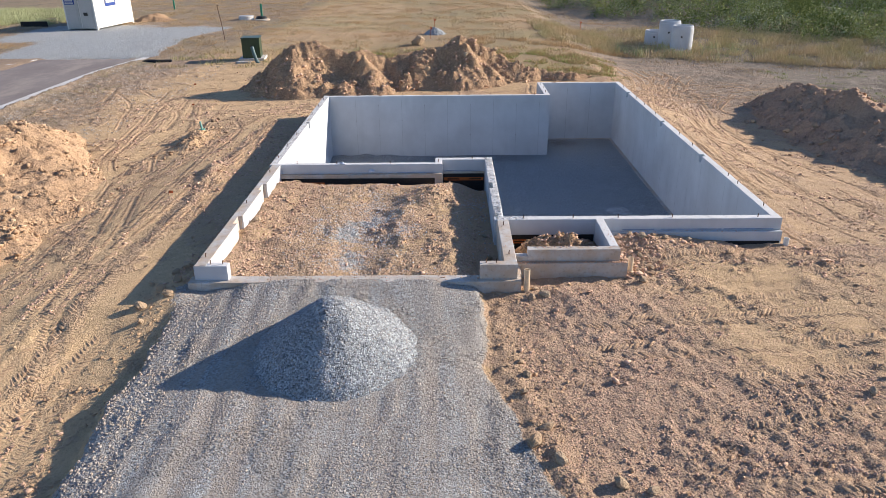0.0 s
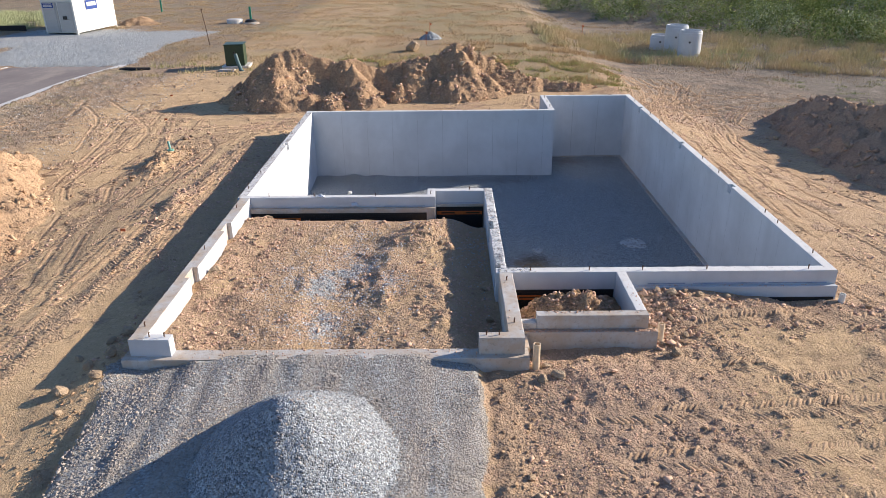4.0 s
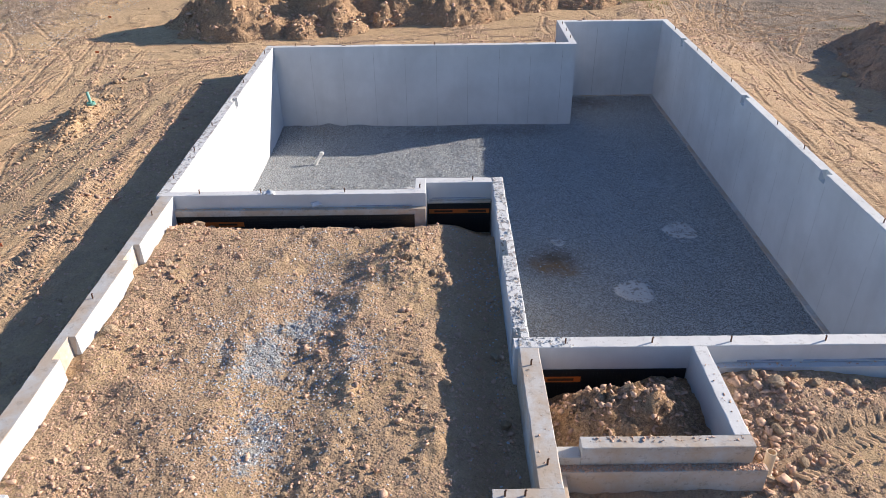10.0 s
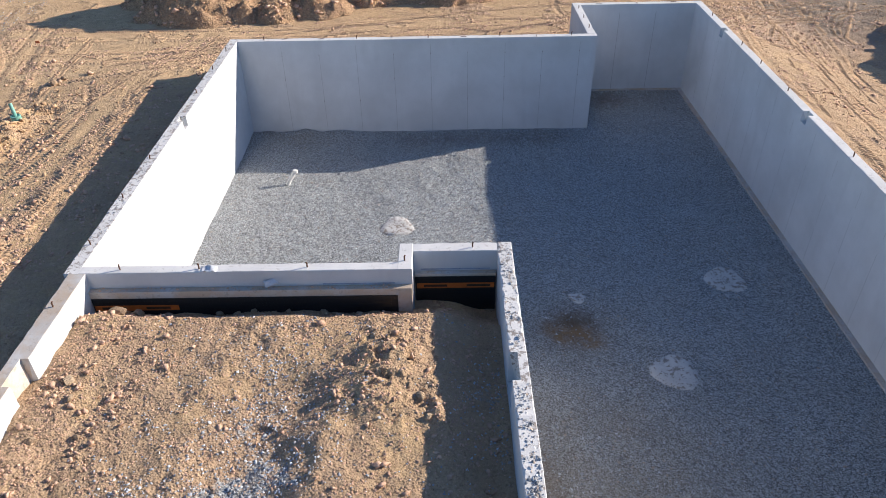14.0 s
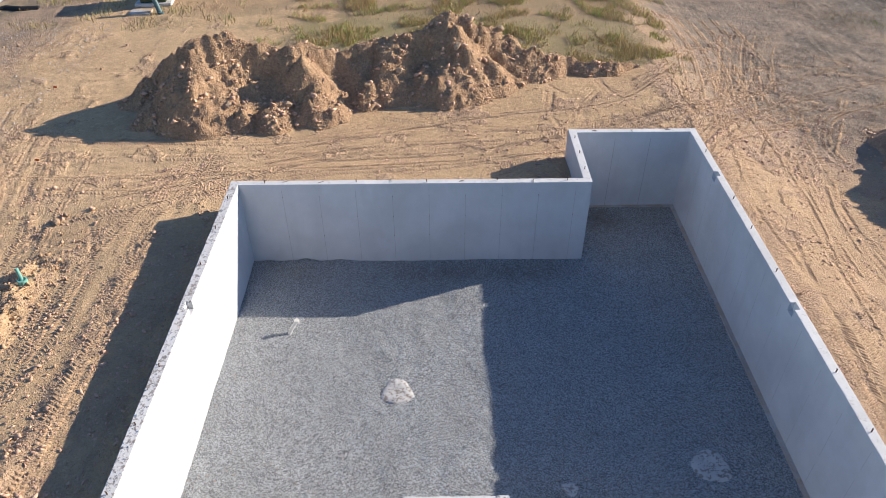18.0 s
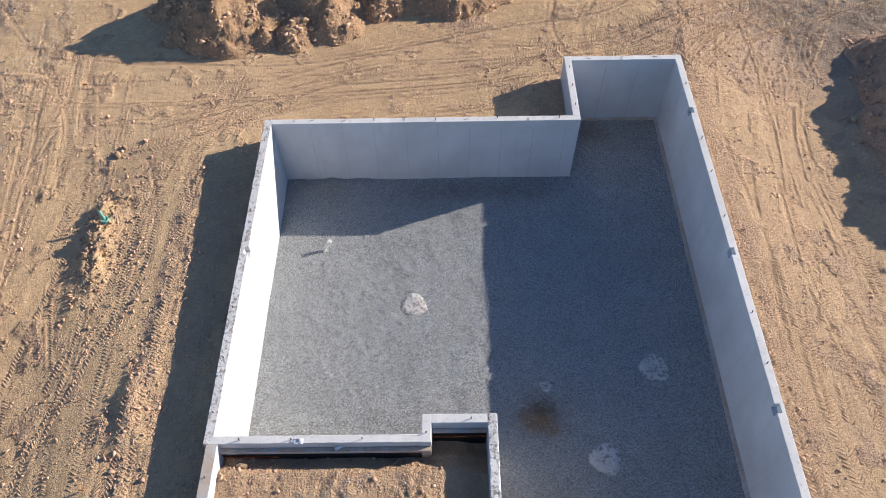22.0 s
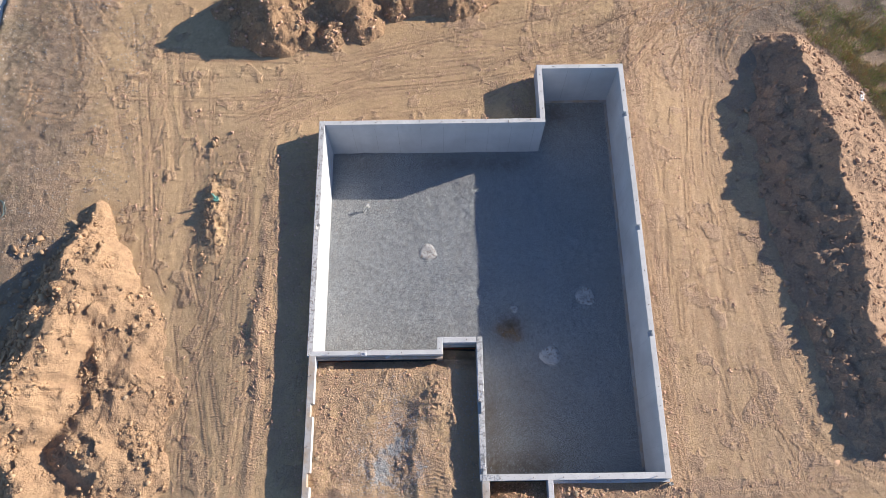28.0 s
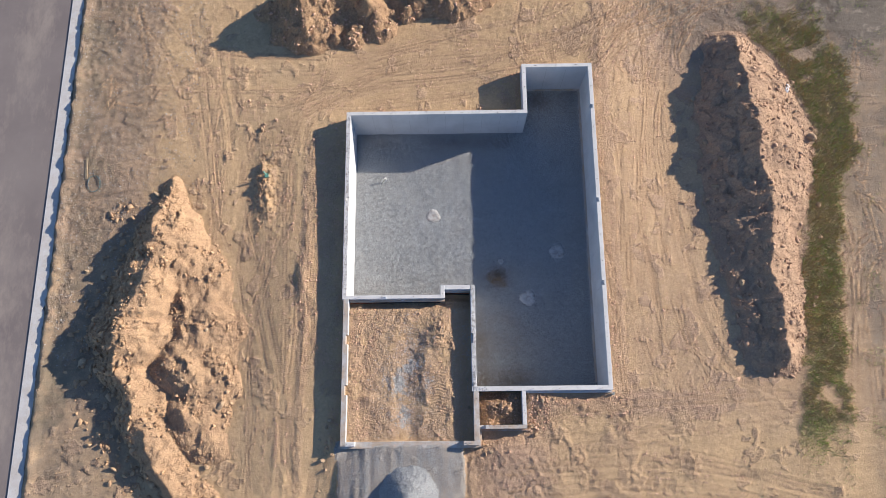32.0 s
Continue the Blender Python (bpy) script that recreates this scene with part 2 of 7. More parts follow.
    m.bump(m.noise(60, 5, 0.8), 0.8, 0.011)
    return m.m


def make_gravel(name, scale, tone, depth):
    m = Mat(name, 0.85, spec=0.25)
    c = gravel_color(m, scale, tone)
    d = m.voronoi(scale)
    c = m.mix(m.ramp(m.noise(1.3, 5, 0.65), 0.35, 0.7, 0.0, 0.22), c, (0.20, 0.18, 0.16))
    c = m.mix(m.math("MULTIPLY", m.attr("dust"), m.ramp(m.noise(1.1, 6, 0.7), 0.3, 0.65, 0.1, 0.55)), c, (0.33, 0.27, 0.205))
    c = m.mix(m.math("MULTIPLY", m.attr("stain"), m.ramp(m.noise(4, 5, 0.7), 0.28, 0.5)), c, (0.13, 0.085, 0.05))
    c = m.mix(m.math("MULTIPLY", m.attr("rust"), m.ramp(m.noise(5, 5, 0.7), 0.35, 0.55, 0.2, 0.9)), c, (0.30, 0.19, 0.095))
    m.color(c)
    m.bump(m.noise(2.5, 4, 0.6), 0.4, 0.05)
    m.bump(m.ramp(d, 0, 0.6, 1, 0), 1.0, depth)
    return m.m


def make_concrete(name, base=0.62, worn=0.0, earth=0.0, cool=0.0):
    m = Mat(name, 0.82, spec=0.3)
    b = base
    tone = lambda f: (b * f * (1.0 - 0.055 * cool), b * f * 0.985, b * f * (0.955 + 0.10 * cool))
    c = m.mix(m.ramp(m.noise(0.8, 6, 0.6), 0.35, 0.68), tone(1.0), tone(0.84))
    streak = m.noise(1.0, 5, 0.6, m.stretch(2.2, 2.2, 0.35))
    c = m.mix(m.ramp(streak, 0.52, 0.75, 0, 0.35), c, tone(0.7))
    c = m.mix(m.ramp(m.noise(42, 4, 0.7), 0.55, 0.75, 0, 0.3), c, tone(0.6))
    if earth:
        c = m.mix(m.ramp(m.noise(1.9, 6, 0.7), 0.38, 0.58, 0, earth), c, (0.50, 0.38, 0.27))
    if worn:
        spots = m.ramp(m.noise(13, 6, 0.7), 0.60 - 0.09 * worn, 0.64 - 0.09 * worn, 0, worn)
        c = m.mix(spots, c, (0.20, 0.16, 0.13))
        m.bump(m.noise(16, 5, 0.7), 0.5, 0.01)
    m.color(c)
    m.bump(m.noise(1.0, 4, 0.6, m.stretch(0.6, 0.6, 22)), 0.12, 0.01)
    m.bump(m.noise(70, 3, 0.6), 0.25, 0.004)
    return m.m


def plain(name, rgb, rough=0.6, metal=0.0, vary=0.15, scale=8.0):
    m = Mat(name, rough, metal, 0.4)
    c = m.mix(m.ramp(m.noise(scale, 5, 0.65), 0.35, 0.7, 0, 1), rgb, tuple(k * (1 - vary) for k in rgb))
    c = m.mix(m.ramp(m.noise(scale * 7, 3, 0.6), 0.6, 0.75, 0, 0.4), c, tuple(k * (1 - 2 * vary) for k in rgb))
    m.color(c)
    m.bump(m.noise(scale * 6, 3, 0.6), 0.1, 0.005)
    return m.m


DIRT, GROUND = make_dirt("loam"), make_ground()
DIRT_PALE = make_dirt("sandy_spoil", 1.12, (0.70, 0.48, 0.30), 0.2)
DIRT_DARK = make_dirt("brown_spoil", 1.0, (0.58, 0.41, 0.31), 0.4)
GRAVEL = make_gravel("crushed_limestone", 58, 1.02, 0.022)
GRAVEL_PILE = make_gravel("clean_crushed_stone", 40, 0.92, 0.014)
# cool puts the blue skylight of shaded wall faces into the colour
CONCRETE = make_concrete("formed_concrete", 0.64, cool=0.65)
# both wall-top mixes are painted lighter and warmer, as if sunlit; the pits are real
CONCRETE_TOP = make_concrete("sunlit_top_concrete", 0.80, 0.25)
CONCRETE_ROUGH = make_concrete("sunlit_pitted_concrete", 0.78, 0.75)
CONCRETE_OLD = make_concrete("stained_concrete", 0.60, 0.3, 0.8)
STEEL = plain("rusty_steel", (0.16, 0.09, 0.06), 0.7, 0.6)
PVC = plain("white_plastic", (0.78, 0.77, 0.72), 0.4)
PVC_TAN = plain("tan_plastic", (0.80, 0.62, 0.42), 0.4)


# ---- mesh helpers ----
def obj(name, bm, mat, parent=None, label="", smooth=False):
    me = bpy.data.meshes.new(name)
    bm.to_mesh(me)
    bm.free()
    for mm in mat if isinstance(mat, (list, tuple)) else [mat]:
        me.materials.append(mm)
    if smooth:
        me.shade_smooth()
    ob = new(name, me)
    if parent is not None:
        ob.parent = parent
    if label:
        ob["label"] = label
    return ob


def part(name, bm, mat, parent, label="", smooth=False):
    return obj(name, bm, mat, parent, label, smooth)


def empty(name, at=(0, 0, 0), rz=0.0):
    ob = new(name)
    ob.matrix_basis = pose(*at, 0, 0, rz)
    return ob


def box(x0, x1, y0, y1, z0, z1, bevel=0.0, bm=None):
    bm = bm or bmesh.new()
    r = bmesh.ops.create_cube(bm, size=1)
    bmesh.ops.scale(bm, vec=(x1 - x0, y1 - y0, z1 - z0), verts=r["verts"])
    bmesh.ops.translate(bm, vec=((x0 + x1) / 2, (y0 + y1) / 2, (z0 + z1) / 2), verts=r["verts"])
    if bevel:
        es = list({e for v in r["verts"] for e in v.link_edges})
        bmesh.ops.bevel(bm, geom=es, offset=bevel, segments=2, affect="EDGES", profile=0.6)
    return bm


def turned(profile, seg=24, bm=None, at=(0, 0, 0), closed=True):
    """A turned body from (radius, height) pairs."""
    bm = bm or bmesh.new()
    rings = []
    for r, z in profile:
        rings.append([bm.verts.new((at[0] + r * math.cos(a), at[1] + r * math.sin(a), at[2] + z)) for a in [2 * math.pi * k / seg for k in range(seg)]])
    for a, b in zip(rings, rings[1:]):
        for k in range(seg):
            bm.faces.new((a[k], a[(k + 1) % seg], b[(k + 1) % seg], b[k]))
    if closed:
        bm.faces.new(rings[0][::-1])
        bm.faces.new(rings[-1])
    return bm


def tube(points, r, seg=10, bm=None, open_end=False):
    """A round bar along points."""
    bm = bm or bmesh.new()
    pts = [Vector(p) for p in points]
    rings = []
    for i, p in enumerate(pts):
        d = (pts[min(i + 1, len(pts) - 1)] - pts[max(i - 1, 0)]).normalized()
        q = d.to_track_quat("Z", "Y")
        rings.append([bm.verts.new(p + q @ Vector((r * math.cos(a), r * math.sin(a), 0))) for a in [2 * math.pi * k / seg for k in range(seg)]])
    for a, b in zip(rings, rings[1:]):
        for k in range(seg):
            bm.faces.new((a[k], a[(k + 1) % seg], b[(k + 1) % seg], b[k]))
    bm.faces.new(rings[0][::-1])
    if open_end:
        inner = [bm.verts.new(p.co.lerp(pts[-1], 0.18)) for p in rings[-1]]
        deep = [bm.verts.new(p.co - (pts[-1] - pts[-2]).normalized() * r * 1.5) for p in inner]
        for k in range(seg):
            j = (k + 1) % seg
            bm.faces.new((rings[-1][k], rings[-1][j], inner[j], inner[k]))
            bm.faces.new((inner[k], inner[j], deep[j], deep[k]))
        bm.faces.new(deep)
    else:
        bm.faces.new(rings[-1])
    return bm


def grid_mesh(name, xs, ys, zfun, mat, keep=None, attrs=None, smooth=True, shake=0.0):
    """A height field over the lines xs and ys; keep drops cells by their middle."""
    X, Y = np.meshgrid(xs, ys)
    if shake:
        k = np.random.RandomState(3)
        X, Y = X + shake * (k.rand(*X.shape) - 0.5) * (xs[1] - xs[0]), Y + shake * (k.rand(*X.shape) - 0.5) * (ys[1] - ys[0])
    Z = zfun(X, Y)
    nx, ny = len(xs), len(ys)
    co = np.stack([X, Y, Z], -1).reshape(-1, 3).astype(np.float32)
    i = (np.arange(ny - 1)[:, None] * nx + np.arange(nx - 1)[None, :])
    quads = np.stack([i, i + 1, i + 1 + nx, i + nx], -1).reshape(-1, 4)
    if keep is not None:
        mx = (X[:-1, :-1] + X[1:, 1:]) / 2
        my = (Y[:-1, :-1] + Y[1:, 1:]) / 2
        quads = quads[keep(mx, my).reshape(-1)]
    used = np.zeros(len(co), bool)
    used[quads] = True
    remap = np.cumsum(used) - 1
    return raw_mesh(name, co[used], remap[quads], mat, {k: v(X, Y).reshape(-1)[used] for k, v in (attrs or {}).items()}, smooth)


def raw_mesh(name, co, faces, mat, attrs=None, smooth=False):
    me = bpy.data.meshes.new(name)
    n = faces.shape[1]
    me.vertices.add(len(co))
    me.vertices.foreach_set("co", np.ascontiguousarray(co, np.float32).reshape(-1))
    me.loops.add(faces.size)
    me.loops.foreach_set("vertex_index", faces.reshape(-1).astype(np.int32))
    me.polygons.add(len(faces))
    me.polygons.foreach_set("loop_start", np.arange(0, faces.size, n, dtype=np.int32))
    for k, v in (attrs or {}).items():
        a = me.attributes.new(k, "FLOAT", "POINT")
        a.data.foreach_set("value", np.ascontiguousarray(v, np.float32))
    me.update(calc_edges=True)
    if smooth:
        me.shade_smooth()
    me.materials.append(mat)
    return new(name, me)


def stone_shape(seed, fine=True):
    """An angular stone about 1 across: vertices and triangles."""
    bm = bmesh.new()
    rs = np.random.RandomState(seed)
    for _ in range(26 if fine else 10):
        v = rs.normal(size=3)
        v = v / np.linalg.norm(v) * (0.38 + 0.2 * rs.rand())
        bm.verts.new(v * (1, 0.8 + 0.3 * rs.rand(), 0.85))
    bmesh.ops.convex_hull(bm, input=bm.verts)
    bmesh.ops.delete(bm, geom=[v for v in bm.verts if not v.link_faces], context="VERTS")
    if fine:
        bmesh.ops.triangulate(bm, faces=bm.faces)
        bmesh.ops.subdivide_edges(bm, edges=bm.edges, cuts=1, smooth=0.15, use_grid_fill=True)
        for v in bm.verts:
            v.co += Vector(rs.normal(size=3)) * 0.014
    bmesh.ops.triangulate(bm, faces=bm.faces)
    bm.verts.index_update()
    co = np.array([v.co for v in bm.verts])
    tri = np.array([[v.index for v in f.verts] for f in bm.faces])
    bm.free()
    return co, tri


def pebble_shape(seed):
    rs = np.random.RandomState(seed)
    co = np.array([(-0.5, -0.4, -0.35), (0.5, -0.4, -0.35), (0.5, 0.4, -0.35), (-0.5, 0.4, -0.35), (-0.25, 0.0, 0.45), (0.25, 0.0, 0.45)]) + rs.normal(size=(6, 3)) * 0.09
    tri = np.array([(0, 1, 5), (0, 5, 4), (1, 2, 5), (2, 3, 4), (2, 4, 5), (3, 0, 4)])
    return co, tri


STONES = [stone_shape(k, False) for k in range(12)]
PEBBLES = [pebble_shape(k) for k in range(8)]


def scatter(name, P, size, mat, shapes, seed=0, flat=0.75, sink=0.25):
    """Loose pieces at the places P (n x 3), joined."""
    rs = np.random.RandomState(seed)
    cos, tris, base = [], [], 0
    P = np.asarray(P, float)
    size = np.broadcast_to(size, len(P))
    pick = rs.randint(0, len(shapes), len(P))
    for s, (co, tri) in enumerate(shapes):
        idx = np.nonzero(pick == s)[0]
        if not len(idx):
            continue
        a, b = rs.rand(len(idx)) * 6.283, (rs.rand(len(idx)) - 0.5) * 1.6
        ca, sa, cb, sb = np.cos(a), np.sin(a), np.cos(b), np.sin(b)
        sc = size[idx][:, None] * (0.55 + 0.9 * rs.rand(len(idx), 3)) * (1, 1, flat)
        v = co[None] * sc[:, None]
        x, y, z = v[..., 0], v[..., 1], v[..., 2]
        y, z = y * cb[:, None] - z * sb[:, None], y * sb[:, None] + z * cb[:, None]
        x, y = x * ca[:, None] - y * sa[:, None], x * sa[:, None] + y * ca[:, None]
        v = np.stack([x, y, z], -1) + P[idx][:, None]
        v[..., 2] += (size[idx] * (0.5 * flat - sink))[:, None]
        cos.append(v.reshape(-1, 3))
        tris.append((tri[None] + base + (np.arange(len(idx)) * len(co))[:, None, None]).reshape(-1, 3))
        base += len(idx) * len(co)
    return raw_mesh(name, np.concatenate(cos), np.concatenate(tris), mat)


# ---- lie of the land ----
TOP = 0.5          # top of the foundation walls
FLOOR = -1.97      # gravel bed of the basement


def base_height(x, y):
    z = -0.44 + 0.12 * step(-6, -1, x) * step(20, 12, y)
    z = z - 0.58 * step(12.6, 17.0, x) * step(3, 15, y) - 0.42 * step(18, 36, y) * step(8, 20, x)
    z = z + 0.20 * step(4.9, 5.6, x) * step(5, 1, y) * step(-9, -3, y)
    z = z + 0.25 * step(-5.5, -2.2, x) * step(1.0, -0.2, x) * step(-3.0, 0.3, y) * (1 - 0.6 * step(8, 16, y)) * step(19, 16, y)
    edge = np.where(x > 27, 56 - 0.95 * (x - 27), 56 + 1.6 * (27 - x))
    return z + 0.08 * np.clip(y - edge, 0, 22)


def gravel_mask(x, y):
    wob = 0.12 * fbm(x, y, 1.2, 3, seed=4)
    right = 5.66 + 0.75 * step(-1.8, -5.8, y) + wob
    left = -0.15 + 0.25 * fbm(x, y, 1.3, 3, seed=8) + 0.2 * step(-3, -6, y)
    return step(-0.12, 0.12, x - left) * step(0.12, -0.12, x - right) * step(0.6, 0.4, y)


def yard_mask(x, y):
    """Limestone yard beyond the end of the road."""
    wob = 1.2 * fbm(x, y, 5, 3, seed=12)
    far = step(33.0, 33.6, y) * step(53.5, 50, y + wob) * step(-30, -28, x) * step(-0.5, 0.5, -13.2 - 0.12 * (y - 33) - x + wob)
    tip = step(43, 45, y) * step(51, 49, y) * step(-13.0, -15, x + wob) * step(-28, -24, x)
    return np.maximum(far, tip) * (1 - step(-23.8, -25.0, x) * step(41.5, 40.5, y))


def strip_edge(y):
    """Where the weeds beside the spoil ridge begin and end."""
    return (np.interp(y, [0, 2.3, 7.7, 12.6, 15.6, 18.2, 19.8, 21, 22], [20.4, 21.3, 22.0, 23.2, 23.9, 23.2, 22.6, 21.2, 20.8]),
            np.interp(y, [0, 2.3, 7.7, 12.6, 15.6, 18.2, 19.8, 22], [23.2, 23.2, 24.1, 24.9, 26.1, 26.3, 26.2, 24.8]))


def weed_strip(x, y):
    a, b = strip_edge(y)
    u, v = x + 0.5 * fbm(x, y, 1.5, 3, seed=6), x + 0.7 * fbm(x, y, 1.5, 3, seed=9)
    gaps = step(-0.75, -0.2, fbm(x, y, 1.6, 3, seed=77) + 0.5 * step(19, 17, y) * step(2.5, 3.5, y))
    return step(-0.2, 0.3, u - a) * step(0.3, -0.3, v - b) * step(-1.5, 1.5, y + fbm(x, y, 1.5, 3, seed=92)) * step(24, 21, y + 1.5 * fbm(x, y, 1.5, 3, seed=93)) * gaps


def rolled_band(x, y):
    """Pale soil rolled flat in front of the ledge, crossed by lorry tyres."""
    return step(8.2, 10.5, x) * step(-2.9, -1.7, y + 0.5 * fbm(x, y, 1.8, 3, seed=66)) * step(1.9, 1.1, y + 0.3 * fbm(x, y, 1.2, 3, seed=67))


TRACKS = []


def track(points, width=0.46, depth=0.024, pair=0.0):
    """A tyre's rut along points; pair: the distance of a second one beside it."""
    p = np.array(points, float)
    t = np.linspace(0, len(p) - 1, 14 * len(p))
    i = np.clip(t.astype(int), 0, len(p) - 2)
    f = (t - i)[:, None]
    m = np.gradient(p, axis=0)
    h = lambda a, b: (2 * f ** 3 - 3 * f ** 2 + 1) * p[i] + (f ** 3 - 2 * f ** 2 + f) * m[i] + (3 * f ** 2 - 2 * f ** 3) * p[i + 1] + (f ** 3 - f ** 2) * m[i + 1]
    line = h(0, 0)
    TRACKS.append((line, width, depth))
    if pair:
        d = np.gradient(line, axis=0)
        d /= np.linalg.norm(d, axis=1)[:, None]
        TRACKS.append((line + np.stack([-d[:, 1], d[:, 0]], 1) * pair, width, depth))


# west lane
for k in range(2):
    track([(-8.6 + 0.45 * k, 22.4), (-7.75 + 0.42 * k, 17.6), (-7.5 + 0.4 * k, 16.4), (-7.0 + 0.4 * k, 13.5), (-6.6 + 0.4 * k, 10.8), (-6.2 + 0.5 * k, 9.5)], 0.34, 0.03)
track([(-10.6, 23.4), (-8.4, 20.5), (-7.1, 18.7), (-6.25, 17.0), (-5.9, 14.5)], 0.36, 0.04)
track([(-12.1, 23.1), (-10.4, 21.2), (-9.05, 19.0), (-8.5, 17.0), (-7.8, 14.7)], 0.36, 0.04)
track([(-11.5, 23.2), (-11.0, 21.6), (-10.7, 20.4), (-10.7, 19.0)], 0.62, 0.02)
track([(-12.6, 17.6), (-11.8, 17.3), (-10.8, 17.2), (-10.2, 17.7), (-9.8, 18.6)], 0.5, 0.02)
track([(-12.4, 19.2), (-12.3, 18.0), (-12.6, 16.9)], 0.5, 0.02)
track([(-6.45, 20.6), (-6.1, 18.4), (-5.7, 16.6)], 0.34, 0.04, pair=-0.5)
track([(-5.3, 12.4), (-5.25, 13.7), (-4.85, 15.5), (-4.2, 16.0), (-2.7, 16.4), (-0.8, 17.5), (1.2, 18.7), (4.5, 19.8)], 0.42, 0.045)
track([(-3.6, 16.0), (-3.0, 14.6), (-2.75, 13.6), (-2.7, 11.5), (-3.3, 9.6), (-4.0, 7.2)], 0.36, 0.035)
track([(-1.45, 4.2), (-1.55, 6.5), (-1.75, 9.8), (-1.7, 11.3), (-1.75, 13.6), (-2.1, 15.5), (-1.2, 17.0), (0.6, 18.0)], 0.34, 0.035)
track([(-5.1, 11.6), (-4.95, 11.0), (-4.4, 9.4), (-4.2, 8.9)], 0.3, 0.05)
track([(-6.5, 17.4), (-6.75, 15.8), (-6.7, 13.9), (-6.2, 11.5)], 0.36, 0.03)
track([(-4.3, 7.4), (-4.2, 6.6), (-3.75, 4.8), (-3.4, 3.2), (-3.2, 0.5), (-3.4, -3)], 0.34, 0.035, pair=0.55)
track([(-5.2, 8.4), (-4.75, 6.2), (-4.45, 4.6), (-4.1, 1.5), (-4.3, -2)], 0.34, 0.03)
track([(-3.6, 13.4), (-3.45, 11.6), (-3.9, 10.0), (-4.3, 8.4)], 0.36, 0.03)
track([(-2.2, 8.2), (-2.1, 5.6), (-2.3, 2.4), (-2.2, -1.5), (-2.6, -5.5)], 0.5, 0.04)
track([(-1.7, -6.5), (-1.5, -4), (-1.75, -2.2), (-2.4, -0.4), (-2.6, 1.5)], 0.5, 0.05)
track([(-2.8, -6.5), (-2.3, -4.2), (-1.5, -2.4), (-1.2, -1.0)], 0.5, 0.05)
track([(-1.1, -6.5), (-0.95, -4.6), (-1.2, -3.0)], 0.4, 0.04)
# round the back of the house
track([(-8, 20.7), (-5.6, 20.2), (-2.9, 20.0), (0.0, 19.9), (3.5, 20.6), (7, 21.6), (11, 22.6), (14, 25.5)], 0.42, 0.035)
track([(-3.9, 17.5), (-1.5, 18.4), (0.0, 19.3), (3.0, 20.3), (6.5, 20.6), (10.5, 21.0), (14, 23.0)], 0.42, 0.03, pair=-0.6)
track([(-2.4, 16.6), (-0.8, 17.3), (2.0, 18.2), (6.0, 18.6), (8.2, 19.4), (12.0, 20.4), (16.0, 22.6)], 0.42, 0.035, pair=0.7)
track([(0.2, 17.2), (3.0, 17.5), (6.5, 17.9), (8.4, 19.0), (11.0, 19.9)], 0.4, 0.025)
track([(3.5, 21.5), (5.6, 20.9), (8.0, 20.7)], 0.4, 0.03)
# east lane
track([(13.7, 7.5), (13.95, 10.1), (14.45, 11.7), (14.7, 13.6), (14.9, 16.5), (15.6, 20)], 0.4, 0.025, pair=-0.5)
track([(14.6, 10.2), (14.88, 7.8), (14.95, 6.4), (14.8, 4.4)], 0.36, 0.055)
track([(15.9, 13.2), (16.3, 11.4), (16.55, 9.7), (16.8, 7.7), (16.95, 6.4), (17.5, 4.7), (18.4, 3.3), (20.5, 2.2)], 0.42, 0.045)
track([(17.0, 10.4), (17.05, 9.4), (17.5, 7.5), (17.9, 6.0), (17.8, 4.4), (17.2, 3.0)], 0.4, 0.05)
track([(14.6, 13.6), (14.9, 12.6), (15.4, 10.7), (15.6, 8.5)], 0.36, 0.035)
track([(14.4, 17.4), (14.1, 16.2), (13.6, 13.3), (13.5, 11.6), (13.3, 9.0)], 0.42, 0.03)
track([(16.2, 17.4), (15.9, 15.0), (15.95, 13.5)], 0.36, 0.02)
track([(13.0, 18.8), (14.5, 20.8), (16.4, 21.7), (19, 23)], 0.42, 0.035, pair=0.6)
track([(14.9, 19.4), (15.3, 20.2), (16.0, 21.7), (16.6, 23.2), (17, 26)], 0.42, 0.035)
track([(15.0, 3.4), (15.5, 4.0), (16.2, 4.6), (16.9, 4.0), (17.6, 3.3)], 0.36, 0.03)
# lorry tyres in front of the ledge
track([(7.2, -0.9), (10, -0.75), (13, -0.55), (17, -0.9), (22, -2)], 0.52, 0.06, pair=-1.0)
track([(8.6, 0.35), (11, 0.45), (13.5, 0.6), (18, 1.2), (23.5, 1.8)], 0.5, 0.03)
track([(8.8, 1.0), (10.4, 1.75), (13, 1.9), (15.6, 2.1), (21, 2.3)], 0.46, 0.035)
track([(10, -0.15), (13, 0.1), (18, -0.9), (23, -2.6)], 0.5, 0.03)
track([(10.6, -6.4), (11.4, -4.6), (13.2, -3.3), (16, -2.6), (20, -2.6)], 0.5, 0.05)
for k in range(7):
    track([(13.2 + 0.62 * k, 21.5 + 0.4 * k), (14.0 + 0.62 * k, 25 + 0.2 * k), (14.6 + 0.55 * k, 28.5), (14.4 + 0.6 * k, 32)], 0.3, 0.03)
for k in range(6):
    track([(17.2 + 0.5 * k, 30.2), (16.3 + 0.42 * k, 27.6), (15.6 + 0.42 * k, 25.6), (14.9 + 0.3 * k, 23.8)], 0.3, 0.035)
track([(13.4, 22.0), (16.2, 24.3), (21, 27)], 0.42, 0.045)
track([(13.6, 20.6), (16.0, 22.8), (19.6, 24.6), (23, 26)], 0.42, 0.045)
track([(13.4, 19.5), (14.9, 21.3), (15.9, 23.2), (16.2, 26)], 0.42, 0.04)
